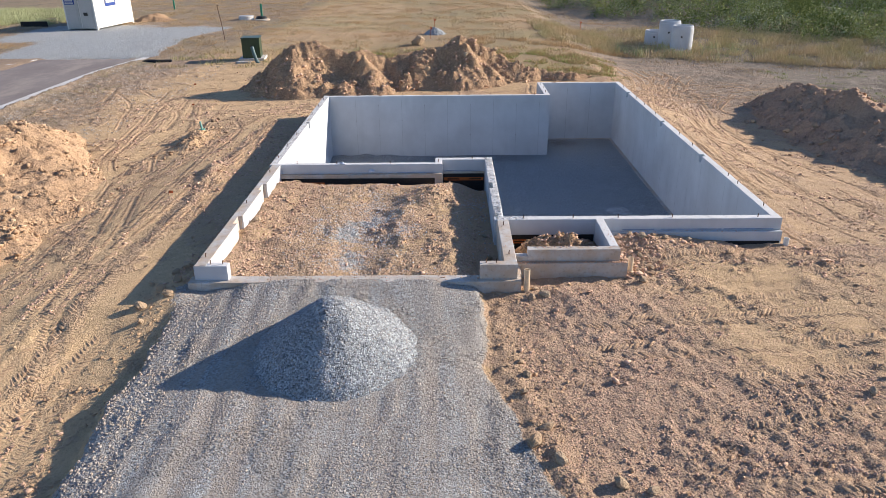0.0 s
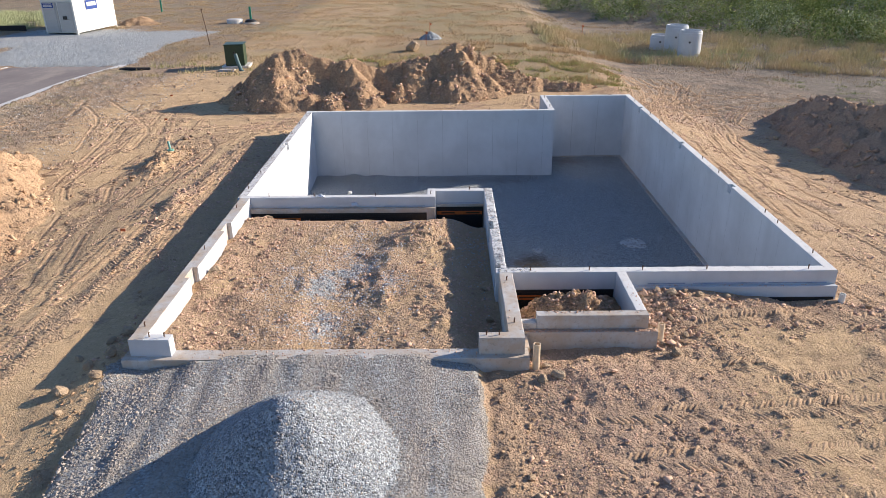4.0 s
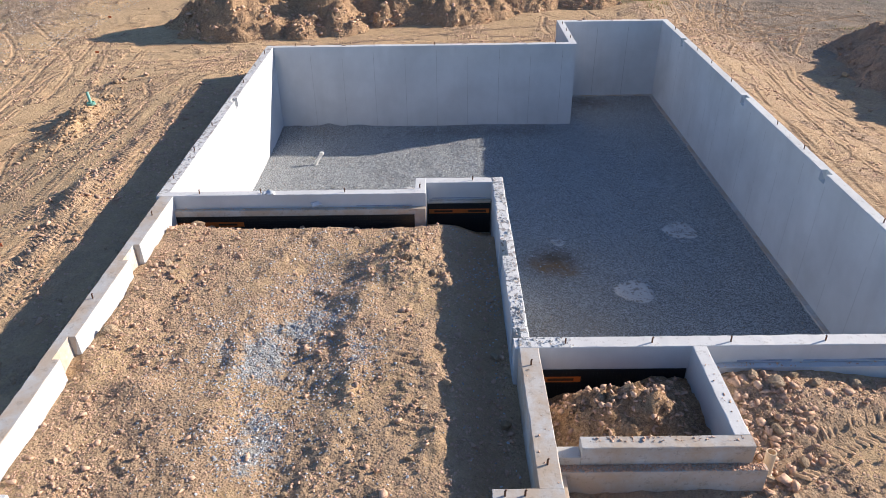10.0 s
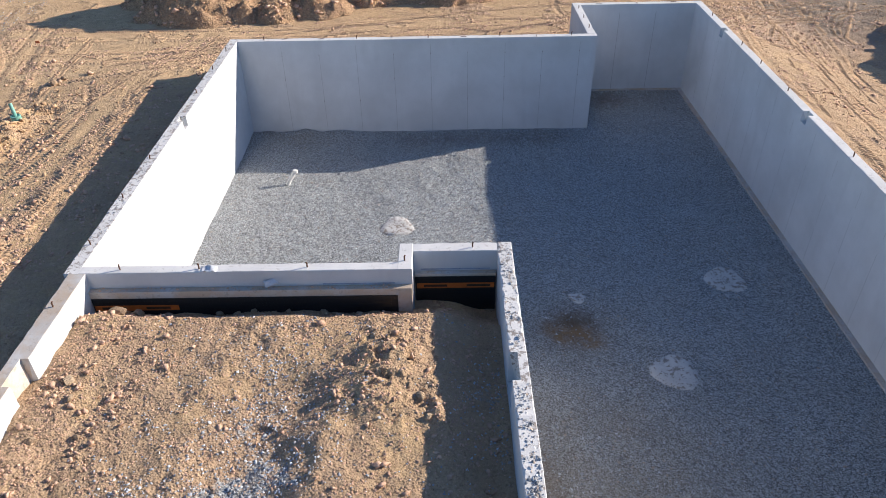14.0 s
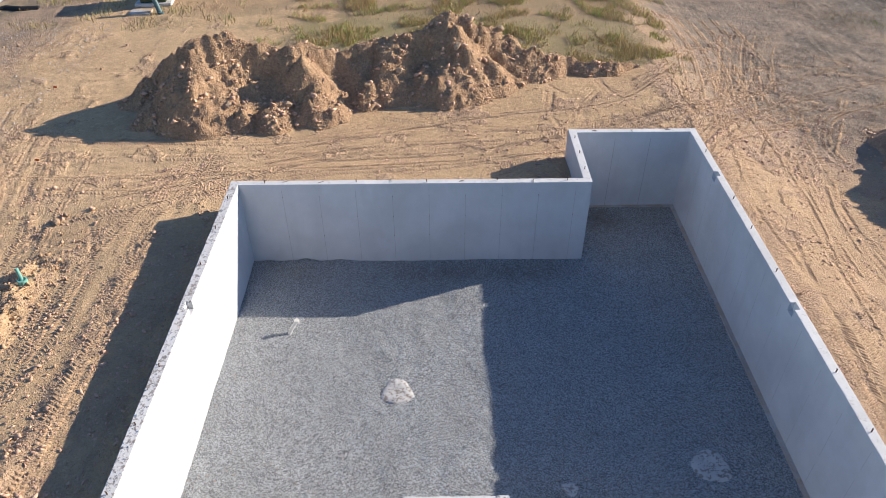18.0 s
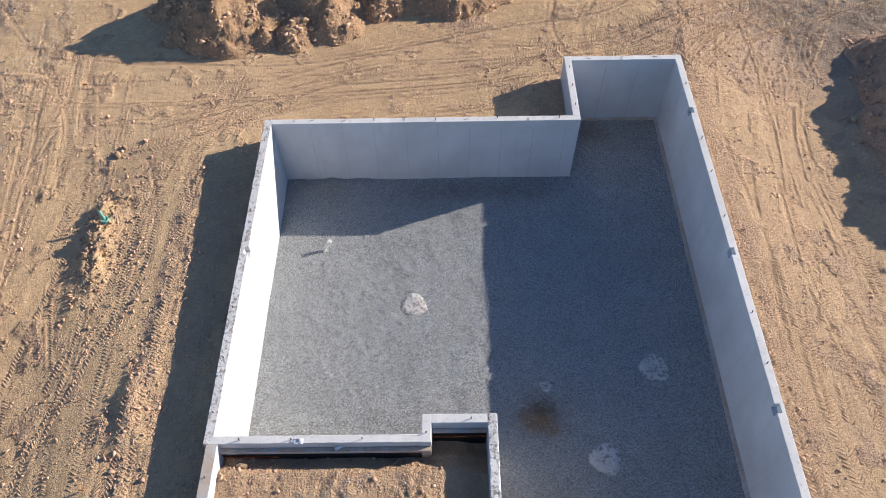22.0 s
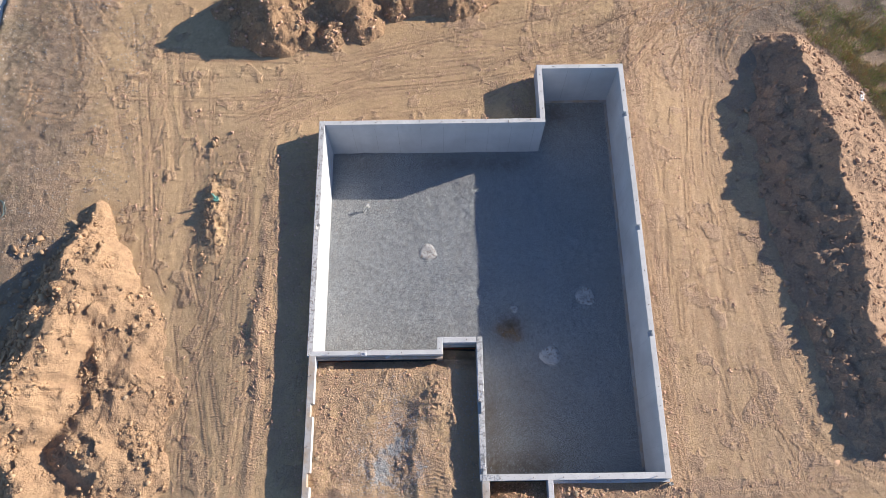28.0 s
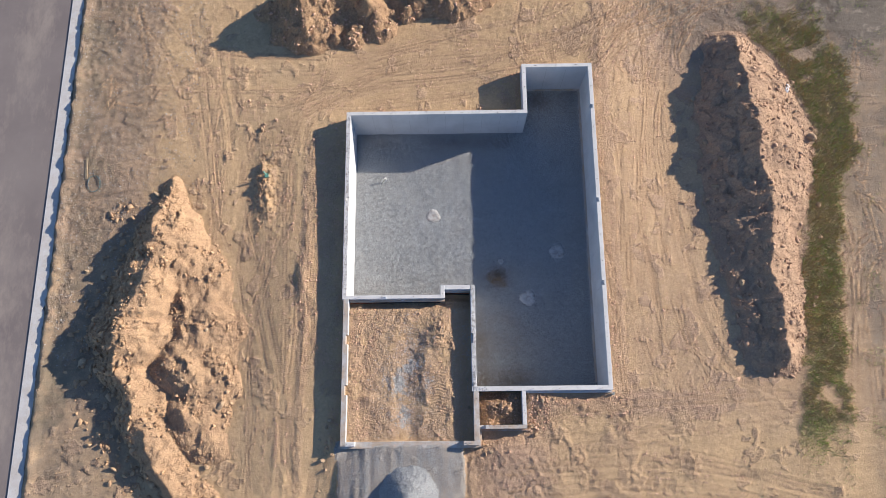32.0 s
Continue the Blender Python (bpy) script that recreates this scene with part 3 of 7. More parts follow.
track([(15.6, 19.2), (16.5, 21.0), (17.4, 22.8)], 0.4, 0.04)
track([(17.3, 19.4), (17.5, 21.0), (18.9, 22.8), (22.4, 23.8)], 0.4, 0.04)
# on the drive
track([(4.7, -7), (4.72, -5.2), (4.75, -3.6), (4.8, -1.5)], 0.3, 0.05)
track([(4.2, -7), (4.2, -5.4), (4.25, -4.0)], 0.24, 0.035)
track([(1.7, -7), (1.5, -3), (1.6, 0)], 0.35, 0.02, pair=-0.6)
# beyond the weeds
track([(24.2, 4), (24.8, 6.5), (25.4, 8.4), (27, 9.8)], 0.5, 0.04, pair=0.9)
track([(24.5, 13.0), (25.4, 12.4), (26.6, 11.5), (28, 9.5)], 0.5, 0.04)
track([(25, 2), (26, 8), (25.8, 15), (27, 21)], 0.5, 0.03, pair=1.4)
track([(24.2, -1), (24.6, 3), (24.9, 9), (26.6, 15)], 0.46, 0.03)

drv = random.Random(42)
for k in range(6):
    x0 = -7.4 + 1.1 * k
    track([(x0 + drv.uniform(-0.4, 0.4), -5 + drv.uniform(0, 6)), (x0 + drv.uniform(-0.5, 0.5), 4), (x0 + drv.uniform(-0.4, 0.4), 9), (x0 + drv.uniform(-0.6, 0.6), 14), (x0 + drv.uniform(-1.0, 1.6), 19.5)], drv.uniform(0.3, 0.46), 0.012)
for k in range(5):
    x0 = 13.1 + 0.85 * k
    track([(x0 + drv.uniform(-0.4, 1.5), 2.4), (x0 + drv.uniform(-0.4, 0.4), 7), (x0 + drv.uniform(-0.4, 0.4), 12), (x0 + drv.uniform(-0.6, 1.0), 17.5), (x0 + drv.uniform(0, 4.5), 24)], drv.uniform(0.3, 0.46), 0.012)
for k in range(3):
    y0 = 17.1 + 1.2 * k
    track([(-12 + drv.uniform(-2, 2), y0 + drv.uniform(-2, 2)), (-5, y0 + drv.uniform(-0.5, 0.5)), (1, y0 + drv.uniform(-0.3, 0.3)), (7, y0 + 0.4 + drv.uniform(-0.3, 0.3)), (12, y0 + 2.0 + drv.uniform(-0.5, 0.5)), (17, y0 + 5)], drv.uniform(0.3, 0.46), 0.012)
for k in range(22):
    a, r0 = drv.uniform(0, 3.1), drv.uniform(2.0, 4.5)
    cx, cy = drv.uniform(12.5, 19), drv.uniform(20, 28)
    track([(cx + r0 * math.cos(a + q), cy + r0 * math.sin(a + q)) for q in (0, 0.5, 1.0, 1.5)], drv.uniform(0.3, 0.46), 0.022)
for k in range(3):
    y0 = -5.0 + 1.1 * k
    track([(8.5 + drv.uniform(0, 2), y0), (12, y0 + drv.uniform(-0.3, 0.4)), (16, y0 + drv.uniform(-0.6, 0.6)), (22, y0 + drv.uniform(-1.2, 0.6))], drv.uniform(0.3, 0.46), 0.018)


def ruts(x, y):
    """Height, arc length, across and strength of the tyre ruts."""
    shape = x.shape
    x, y = x.reshape(-1), y.reshape(-1)
    dz, tu, tv, tm = (np.zeros(len(x)) for _ in range(4))
    near = np.nonzero((np.abs(x) < 40) & (y > -12) & (y < 40))[0]
    for line, w, depth in TRACKS:
        lo, hi = line.min(0) - 0.6, line.max(0) + 0.6
        idx = near[(x[near] > lo[0]) & (x[near] < hi[0]) & (y[near] > lo[1]) & (y[near] < hi[1])]
        if not len(idx):
            continue
        q = np.stack([x[idx], y[idx]], 1)
        best = np.full(len(idx), 1e9)
        bu, bv = np.zeros(len(idx)), np.zeros(len(idx))
        s = 0.0
        for a, b in zip(line, line[1:]):
            d = b - a
            L = np.hypot(*d)
            d = d / L
            r = q - a
            u = r @ d
            v = r @ np.array([-d[1], d[0]])
            dist = np.where((u >= -0.02) & (u <= L + 0.02), np.abs(v), 1e9)
            hit = dist < best
            best[hit], bu[hit], bv[hit] = dist[hit], s + u[hit], v[hit]
            s += L
        e = best / (w / 2)
        inside = e < 1.0
        fade = 0.55 + 0.45 * vnoise(bu * 0.23 + w, bu * 0.05 + depth * 90)
        dz[idx] += 0.42 * depth * fade * (-step(1.25, 0.75, e) + 0.5 * np.exp(-((e - 1.35) / 0.28) ** 2))
        k = idx[inside]
        tu[k], tv[k], tm[k] = bu[inside], bv[inside] / w * 2, np.clip(1.4 * fade[inside], 0, 1) * np.clip((1 - e[inside]) * 6, 0, 1)
    return tuple(a.reshape(shape) for a in (dz, tu, tv, tm))


_rut = {}


def rut(k, x, y):
    key = (x.shape, float(x.flat[0]), float(y.flat[0]))
    if key not in _rut:
        _rut.clear()
        _rut[key] = ruts(x, y)
    return _rut[key][k]


def soft_height(x, y):
    """The ground without ruts and fine relief."""
    z = base_height(x, y)
    g = gravel_mask(x, y)
    z = z * (1 - g) + g * (0.13 - 0.12 * step(1.4, 0, x) - 0.07 * step(4.6, 5.8, x) - 0.12 * step(-0.1, -2.2, y) - 0.12 * step(-2.5, -8, y) + (0.07 + 0.03 * fbm(x, y, 0.5, 2, seed=12)) * np.exp(-((y - 0.12) / 0.4) ** 2) * step(0.7, 1.6, x) * step(5.7, 4.4, x))
    # loose spoil along the front wall and beside the porch
    z = z + 0.18 * np.exp(-((x - 9.3) / 1.1) ** 2 - ((y - 1.9) / 0.75) ** 2) + (0.12 + 0.14 * step(11.8, 9.8, x) + 0.06 * fbm(x, y, 0.8, 3)) * np.exp(-((y - 2.45) / 0.6) ** 2) * step(8.4, 8.8, x) * step(13.2, 12, x)
    z = z + 0.14 * np.exp(-((x - 7.4) / 1.4) ** 2 - ((y + 0.1) / 0.7) ** 2)
    # clods along the edges of the drive, the bank beside it
    z = z + 0.045 * np.exp(-((x - 5.95 - 0.75 * step(-1.8, -5.8, y)) / 0.2) ** 2) * step(0.4, -0.2, y) * (1 + 0.7 * lumps(x, y, 0.2, 8.0)) * (1 - g)
    z = z + 0.18 * np.exp(-((x + 0.35) / 0.3) ** 2 - ((y - 0.1) / 0.6) ** 2)
    z = z - 0.12 * np.exp(-((x + 1.3) / 0.8) ** 2) * step(-0.2, -1.2, y)
    # ridge thrown up along the side of the trench, hump with the drain riser
    z = z + 0.06 * np.exp(-((x + 1.75 + 0.15 * fbm(y, y * 0, 2.0, 2)) / 0.22) ** 2) * step(4, 6, y) * step(17, 14, y) * (0.6 + 0.8 * fbm(x, y, 0.9, 3))
    hump = np.exp(-((x + 4.05 + 0.02 * (y - 12)) / 0.42) ** 2) * np.exp(-((y - 12.7) / 1.5) ** 2)
    z = z + 0.30 * hump * (0.85 + 0.5 * fbm(x, y, 0.7, 3) + 0.4 * lumps(x, y, 0.25, 1.5))
    z = z + 0.13 * np.exp(-((x + 2.0) / 0.3) ** 2 - ((y - 8.0) / 1.0) ** 2) * (1 + 0.5 * fbm(x, y, 0.5, 3, seed=2))
    z = z + 0.16 * np.exp(-((x - 8.2) / 0.8) ** 2 - ((y - 17.9) / 0.9) ** 2)
    return z


def rubble_mask(x, y):
    """Where the soil lies broken up; elsewhere it is rolled flat."""
    return np.clip(step(0.2, 0.75, fbm(x, y, 1.5, 4, 0.65, seed=41)) + 0.4 * dark_mask(x, y) + np.exp(-((x + 0.9) / 0.9) ** 2) * step(17, 15, y) * step(2, 4, y) * 0.6 + np.exp(-((x - 13.0) / 0.4) ** 2) + 0.9 * np.exp(-((x + 1.9) / 0.25) ** 2) * step(16, 14, y) + 0.95 * step(5.5, 5.9, x) * step(20, 14, x) * step(2.9, 2.2, y) * (1 - 0.8 * rolled_band(x, y)) + 0.5 * step(-8.6, -10.5, x) * step(8, 11, y), 0, 1)


def ground_height(x, y):
    z = soft_height(x, y) + rut(0, x, y)
    near = step(90, 25, np.abs(x)) * step(90, 40, y)
    rough = (0.6 + 0.3 * step(7, 9, x) * step(3, 1, y) + 0.5 * step(-2, -6, x)) * (0.3 + 0.9 * rubble_mask(x, y))
    g = gravel_mask(x, y)
    z = z + near * (0.035 * fbm(x, y, 2.6, 4) + 0.022 * rough * ridged(x, y, 0.8, 3, 2.0) + 0.016 * rough * lumps(x, y, 0.32, 3.0) * (1 + fbm(x, y, 2.0, 2, seed=52)) + 0.016 * rough * fbm(x, y, 0.2, 2, seed=5) + 0.022 * rough * np.clip(lumps(x, y, 0.25, 5.0) + 0.1, 0, 1) + 0.016 * rough * lumps(x, y, 0.13, 9.0) * step(5.8, 6.4, x) * step(13, 11, x) * step(3, 2, y) + 0.05 * step(13, 16, x) * step(18.5, 21, y) * step(34, 30, y) * np.abs(vnoise(x * 1.1 + 0.4 * y, y * 1.3 - 0.5 * x))) * (1 - 0.6 * g)
    z = z + 0.016 * g * np.sin(x * 11 + 2.5 * fbm(x, y * 0.3, 1.5, 2)) * np.clip(0.4 + 1.2 * fbm(x, y, 1.5, 2), 0, 1)
    lanes = np.maximum(step(0.3, -0.8, x) * step(-9, -6.5, x) * step(18, 15, y), step(12.6, 13.2, x) * step(17.8, 16.5, x) * step(2.5, 4, y) * step(24, 20, y))
    z = z + lanes * 0.004 * ridged(x + 0.35 * fbm(x, y, 4, 2, seed=61), y * 0.14, 0.45, 3, 4.0)
    cross = step(16.6, 17.4, y) * step(21, 19.8, y) * step(13, 10, x) * step(-12, -9, x)
    z = z + cross * 0.008 * ridged(x * 0.16, y + 0.3 * fbm(x, y, 4, 2, seed=63), 0.6, 3, 6.0)
    lip = x - road_edge(y) - 0.06 - 0.10 * fbm(x * 0, y, 0.9, 3, seed=84)
    z = z + (0.16 + 0.05 * fbm(x, y, 0.5, 2, seed=86)) * np.exp(-(np.clip(lip - 0.12, 0, 9) / 0.35) ** 2) * step(-0.02, 0.12, lip) * step(33, 31, y)
    return z + 0.35 * fbm(x, y, 30, 3, seed=3) * step(34, 70, y)


# the plan of what the walls enclose
def inside_house(x, y):
    main = (x > 0.15) & (x < 12.32) & (y > 2.7) & (y < 16.3)
    notch = (x > 8.96) & (x < 12.32) & (y > 16) & (y < 18.8)
    garage = (x > 0.2) & (x < 6.22) & (y > 0.3) & (y < 7.4)
    porch = (x > 6.1) & (x < 8.38) & (y > 1.04) & (y < 2.75)
    return main | notch | garage | porch


def grade(lo, hi, step0, a, b, growth=1.09):
    mid = list(np.arange(lo, hi, step0))
    s, v = step0, hi
    while v < b:
        mid.append(v)
        s *= growth
        v += s
    mid.append(b)
    s, v, left = step0, lo, []
    while v > a:
        s *= growth
        v -= s
        left.append(v)
    return np.array(left[::-1] + mid)


def grass_mask(x, y):
    back = step(27.5, 33, y + 1.5 * fbm(x, y, 6, 3, seed=21) + 3.5 * step(0, 10, x) * step(13.5, 12, x) - 6 * step(13, 15, x) * step(23, 21, x) - 4 * step(-6, -10, x))
    side = weed_strip(x, y)
    tuft = step(-2.5, 0.5, x) * step(14, 12.5, x + fbm(x, y, 2, 2)) * step(24.9, 25.9, y) * step(31, 29, y)
    verge = 0.55 * step(-10.5, -13, x) * step(-15, -14, x)
    return np.clip(np.maximum(np.maximum(back, 0.8 * side), np.maximum(tuft, verge)) - yard_mask(x, y), 0, 1)


def lush_mask(x, y):
    return 0.85 * weed_strip(x, y) + 0.6 * step(-2, 1, x) * step(14, 12.5, x) * step(31, 29, y) * step(24, 25, y) + 0.7 * step(0, 6, y - np.where(x > 27, 54 - 0.95 * (x - 27), 54 + 1.6 * (27 - x)))


def dark_mask(x, y):
    return np.clip(0.7 * step(6.3, 7.5, x) * step(1.6, -0.5, y) * step(13, 8.5, x) * (1 - 0.85 * rolled_band(x, y)) + 0.45 * step(12.6, 14, x) * step(0, 2, y) + 1.0 * step(13.5, 17, x) * step(17, 22, y) + 0.4 * step(-9, -12, x), 0, 1)


XS = grade(-14.6, 22.5, 0.09, -900, 900, 1.13)
XS = np.concatenate([XS[XS < -6.5], np.arange(-6.5, 0.0, 0.07), XS[(XS >= 0.0) & (XS < 5.5)], np.arange(5.5, 11.5, 0.055), XS[(XS >= 11.5) & (XS < 12.5)], np.arange(12.5, 18.0, 0.07), XS[XS >= 18.0]])
YS = grade(-6.5, 26.0, 0.085, -300, 1500, 1.11)
YS = np.concatenate([YS[YS < -5.0], np.arange(-5.0, 2.6, 0.055), YS[YS >= 2.6]])
under_road = lambda x, y: ~((x < road_edge(y) - 0.03) & (x > road_edge(y) - 6.6) & (y < 33.0) & (y > -60))


def road_edge(y):
    return -14.45 + 0.9 * step(27, 35, y)


ground = grid_mesh("ground", XS, YS, lambda x, y: np.where(under_road(x, y), ground_height(x, y), -0.62), GROUND,
                   lambda x, y: ~inside_house(x, y),
                   {"gravel": lambda x, y: np.maximum(gravel_mask(x, y), yard_mask(x, y)), "clean": lambda x, y: yard_mask(x, y) + 0.25 * gravel_mask(x, y), "lush": lush_mask, "pale": lambda x, y: step(0.5, -0.5, x) * step(-9.5, -8, x) * (0.5 + 0.5 * step(4, 0, y)) + 0.5 * step(15.5, 17, y) * step(14, 11, x) * step(21.5, 20, y) + 0.9 * rolled_band(x, y), "grass": grass_mask, "dark": dark_mask, "rubble": rubble_mask, "grey": lambda x, y: step(13.0, 16, x + fbm(x, y, 2.5, 3, seed=97)) * step(18.5, 23, y + 2 * fbm(x, y, 3, 3, seed=98)) + 0.85 * step(23.5, 25.5, x) + 0.6 * step(-8.8, -11, x + fbm(x, y, 2, 3, seed=37)),
                    "tu": lambda x, y: rut(1, x, y), "tv": lambda x, y: rut(2, x, y), "tm": lambda x, y: rut(3, x, y) * (1 - 0.5 * gravel_mask(x, y))})
tagged(ground, "sandy building-site ground with tyre ruts and clods", "ground", kind="structure")


# ---- walls ----
def wall(name, a, b, w, side, z0=-2.3, z1=TOP, notches=(), label="", mat=None, parent=None, chip=1.0, seed=0):
    """A poured wall from a to b in plan, w thick to the left of that line (side +1) or right (-1). notches: (from, to, depth, drop)
    along the line, cut into the top of the line's own side."""
    a, b = Vector((*a, 0)), Vector((*b, 0))
    d = (b - a).normalized()
    nrm = Vector((-d.y, d.x, 0)) * side
    L = (b - a).length
    rs = np.random.RandomState(seed + int(L * 100))
    st = sorted(set([0.0, L] + [float(v) for v in np.arange(0.12, L - 0.06, 0.12)]))
    cuts = []
    for n0, n1, dep, drop in notches:
        st = [s for s in st if not (n0 - 0.03 < s < n1 + 0.03)]
        cuts += [(n0, 0, None), (n0, 1, (dep, drop)), (n1, 0, (dep, drop)), (n1, 1, None)]
    rows = sorted([(s, 0, None) for s in st] + cuts, key=lambda r: (r[0], r[1]))
    bm = bmesh.new()
    prev = None
    last_s, jit = -1, None
    for s, _, cut in rows:
        if s != last_s:
            c1, c2 = (0.006 + chip * 0.012 * rs.rand() ** 3 for _ in range(2))
            dz = chip * 0.0012 * rs.normal()
            last_s = s
        t = z1 + dz
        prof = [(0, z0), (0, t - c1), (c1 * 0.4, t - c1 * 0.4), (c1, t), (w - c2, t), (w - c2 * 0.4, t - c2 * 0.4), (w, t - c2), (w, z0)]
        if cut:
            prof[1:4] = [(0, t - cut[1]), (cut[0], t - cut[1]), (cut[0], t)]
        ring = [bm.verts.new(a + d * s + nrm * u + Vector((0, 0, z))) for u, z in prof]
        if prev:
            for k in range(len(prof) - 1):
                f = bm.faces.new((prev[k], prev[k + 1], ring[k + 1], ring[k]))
                # top faces take the second material, on most walls toned brighter for sunlight
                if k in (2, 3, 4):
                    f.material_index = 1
        else:
            bm.faces.new(ring)
        prev = ring
    bm.faces.new(prev[::-1])
    bmesh.ops.recalc_face_normals(bm, faces=bm.faces)
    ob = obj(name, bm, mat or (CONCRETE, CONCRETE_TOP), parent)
    if parent is None:
        tagged(ob, label or "poured grey concrete foundation wall", "wall", kind="structure")
    return ob


pockets = [(12.22, y) for y in (16.53, 11.63, 7.55)]
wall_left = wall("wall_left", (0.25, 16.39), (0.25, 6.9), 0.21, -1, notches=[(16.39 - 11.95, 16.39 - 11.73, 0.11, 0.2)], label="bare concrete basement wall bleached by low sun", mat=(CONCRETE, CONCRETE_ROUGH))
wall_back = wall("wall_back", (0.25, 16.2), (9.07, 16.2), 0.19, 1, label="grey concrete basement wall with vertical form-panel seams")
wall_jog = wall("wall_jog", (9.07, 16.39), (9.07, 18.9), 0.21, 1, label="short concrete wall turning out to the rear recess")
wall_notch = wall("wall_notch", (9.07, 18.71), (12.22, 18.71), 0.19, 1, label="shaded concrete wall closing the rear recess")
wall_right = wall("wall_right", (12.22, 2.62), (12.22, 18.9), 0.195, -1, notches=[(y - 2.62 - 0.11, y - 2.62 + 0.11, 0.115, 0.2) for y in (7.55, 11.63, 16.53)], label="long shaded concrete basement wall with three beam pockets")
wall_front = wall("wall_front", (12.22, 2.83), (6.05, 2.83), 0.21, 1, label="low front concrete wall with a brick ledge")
wall_garage_back = wall("wall_garage_back", (0.25, 6.9), (4.65, 6.9), 0.17, 1, label="concrete wall between garage and basement")
wall_nook_side = wall("wall_nook_side", (4.85, 6.9), (4.85, 7.51), 0.2, 1, label="short concrete return of the stair nook")
wall_nook_back = wall("wall_nook_back", (4.85, 7.31), (6.05, 7.31), 0.2, 1, label="concrete back wall of the stair nook")
wall_garage_right = wall("wall_garage_right", (6.05, 2.83), (6.05, 7.51), 0.21, -1, notches=[(0.0, 0.2, 0.1, 0.5), (4.8 - 2.83, 5.25 - 2.83, 0.1, 0.5)], label="rough-topped concrete wall with slab pockets", chip=3, mat=(CONCRETE, CONCRETE_ROUGH))
wall_pier = wall("wall_pier", (6.1, 0.45), (6.1, 2.62), 0.25, -1, z0=-1.2, label="earth-smeared concrete wall beside the porch", mat=(CONCRETE_OLD, CONCRETE_OLD))
wall_garage_left = wall("wall_garage_left", (0.35, 6.9), (0.35, 0.27), 0.24, -1, z0=-1.2, notches=[(6.9 - 5.25, 6.9 - 4.8, 0.1, 0.5), (6.9 - 2.95, 6.9 - 2.5, 0.1, 0.5)], label="sunlit low concrete garage wall with slab pockets", mat=(CONCRETE, CONCRETE_OLD))
wall_garage_front = wall("wall_garage_front", (0.0, 0.45), (6.42, 0.45), 0.3, -1, z0=-1.2, z1=0.2, label="low concrete sill under the garage opening", mat=(CONCRETE_OLD, CONCRETE_OLD))
wall_pier_left = wall("wall_pier_left", (0.35, 0.45), (0.76, 0.45), 0.19, -1, z0=0.2, label="concrete jamb of the garage opening")
wall_pier_right = wall("wall_pier_right", (5.63, 0.45), (6.35, 0.45), 0.19, -1, z0=0.2, label="concrete jamb of the garage opening with anchor bolts", mat=(CONCRETE_OLD, CONCRETE_OLD))
wall_porch_right = wall("wall_porch_right", (8.29, 1.13), (8.29, 2.62), 0.18, -1, z0=-1.0, label="concrete side wall of the porch pit")
wall_porch_front = wall("wall_porch_front", (6.62, 1.13), (8.47, 1.13), 0.17, -1, z0=-1.0, label="concrete front wall of the porch pit, earth on top", mat=(CONCRETE_OLD, CONCRETE_OLD))
part("ledge", box(8.47, 12.42, 2.52, 2.615, -1.2, 0.22, 0.006), CONCRETE, wall_front, "brick ledge with a chalky blue line")
part("ledge", box(0.26, 4.84, 6.80, 6.895, -1.2, 0.24, 0.006), CONCRETE_OLD, wall_garage_back)
part("ledge", box(4.86, 6.04, 7.22, 7.305, -1.2, 0.16, 0.006), CONCRETE_OLD, wall_nook_back)
part("ledge", box(6.36, 8.62, 0.86, 0.955, -1.0, 0.24, 0.01), CONCRETE_OLD, wall_porch_front)
part("sill", box(6.352, 6.618, 0.96, 1.12, -1.0, 0.36, 0.01), CONCRETE_OLD, wall_porch_front)
part("ledge", box(6.355, 6.45, 0.46, 0.855, -1.2, 0.2, 0.01), CONCRETE_OLD, wall_pier)

part("footing", box(12.11, 12.219, 3.1, 18.70, FLOOR - 0.2, FLOOR + 0.035, 0.006), CONCRETE_OLD, wall_right, "top of the poured footing, half buried in stone")
part("footing", box(9.12, 12.1, 18.60, 18.709, FLOOR - 0.2, FLOOR + 0.03, 0.006), CONCRETE_OLD, wall_notch)

# ---- basement bed, garage fill ----
bed_h = lambda x, y: FLOOR + 0.03 * fbm(x, y, 2.2, 3) + 0.004 * lumps(x, y, 0.12, 3.0) + 0.006 * ridged(x + 0.2 * fbm(x, y, 2, 2), y * 0.3, 0.8, 2, 5.0) + 0.012 * fbm(x, y, 0.25, 2) + 0.09 * np.exp(-(((x - 1.6) / 1.2) ** 2 + ((y - 16.1) / 0.3) ** 2)) * (1 + fbm(x, y, 0.6, 2))
stain = lambda x, y: np.clip(0.9 * np.exp(-((x - 7.5) / 0.55) ** 2 - ((y - 8.45) / 0.5) ** 2) + 0.6 * np.exp(-((x - 7.9) / 1.3) ** 2 - ((y - 3.2) / 0.55) ** 2) + 0.5 * np.exp(-((x - 9.9) / 0.6) ** 2 - ((y - 18.0) / 0.5) ** 2)
                             + 0.4 * np.exp(-((x - 6.6) / 0.4) ** 2) * step(8, 5, y) + 0.35 * np.exp(-((y - 15.7) / 0.4) ** 2) * step(3, 5, x) * step(9.5, 8, x), 0, 1) * 1.0
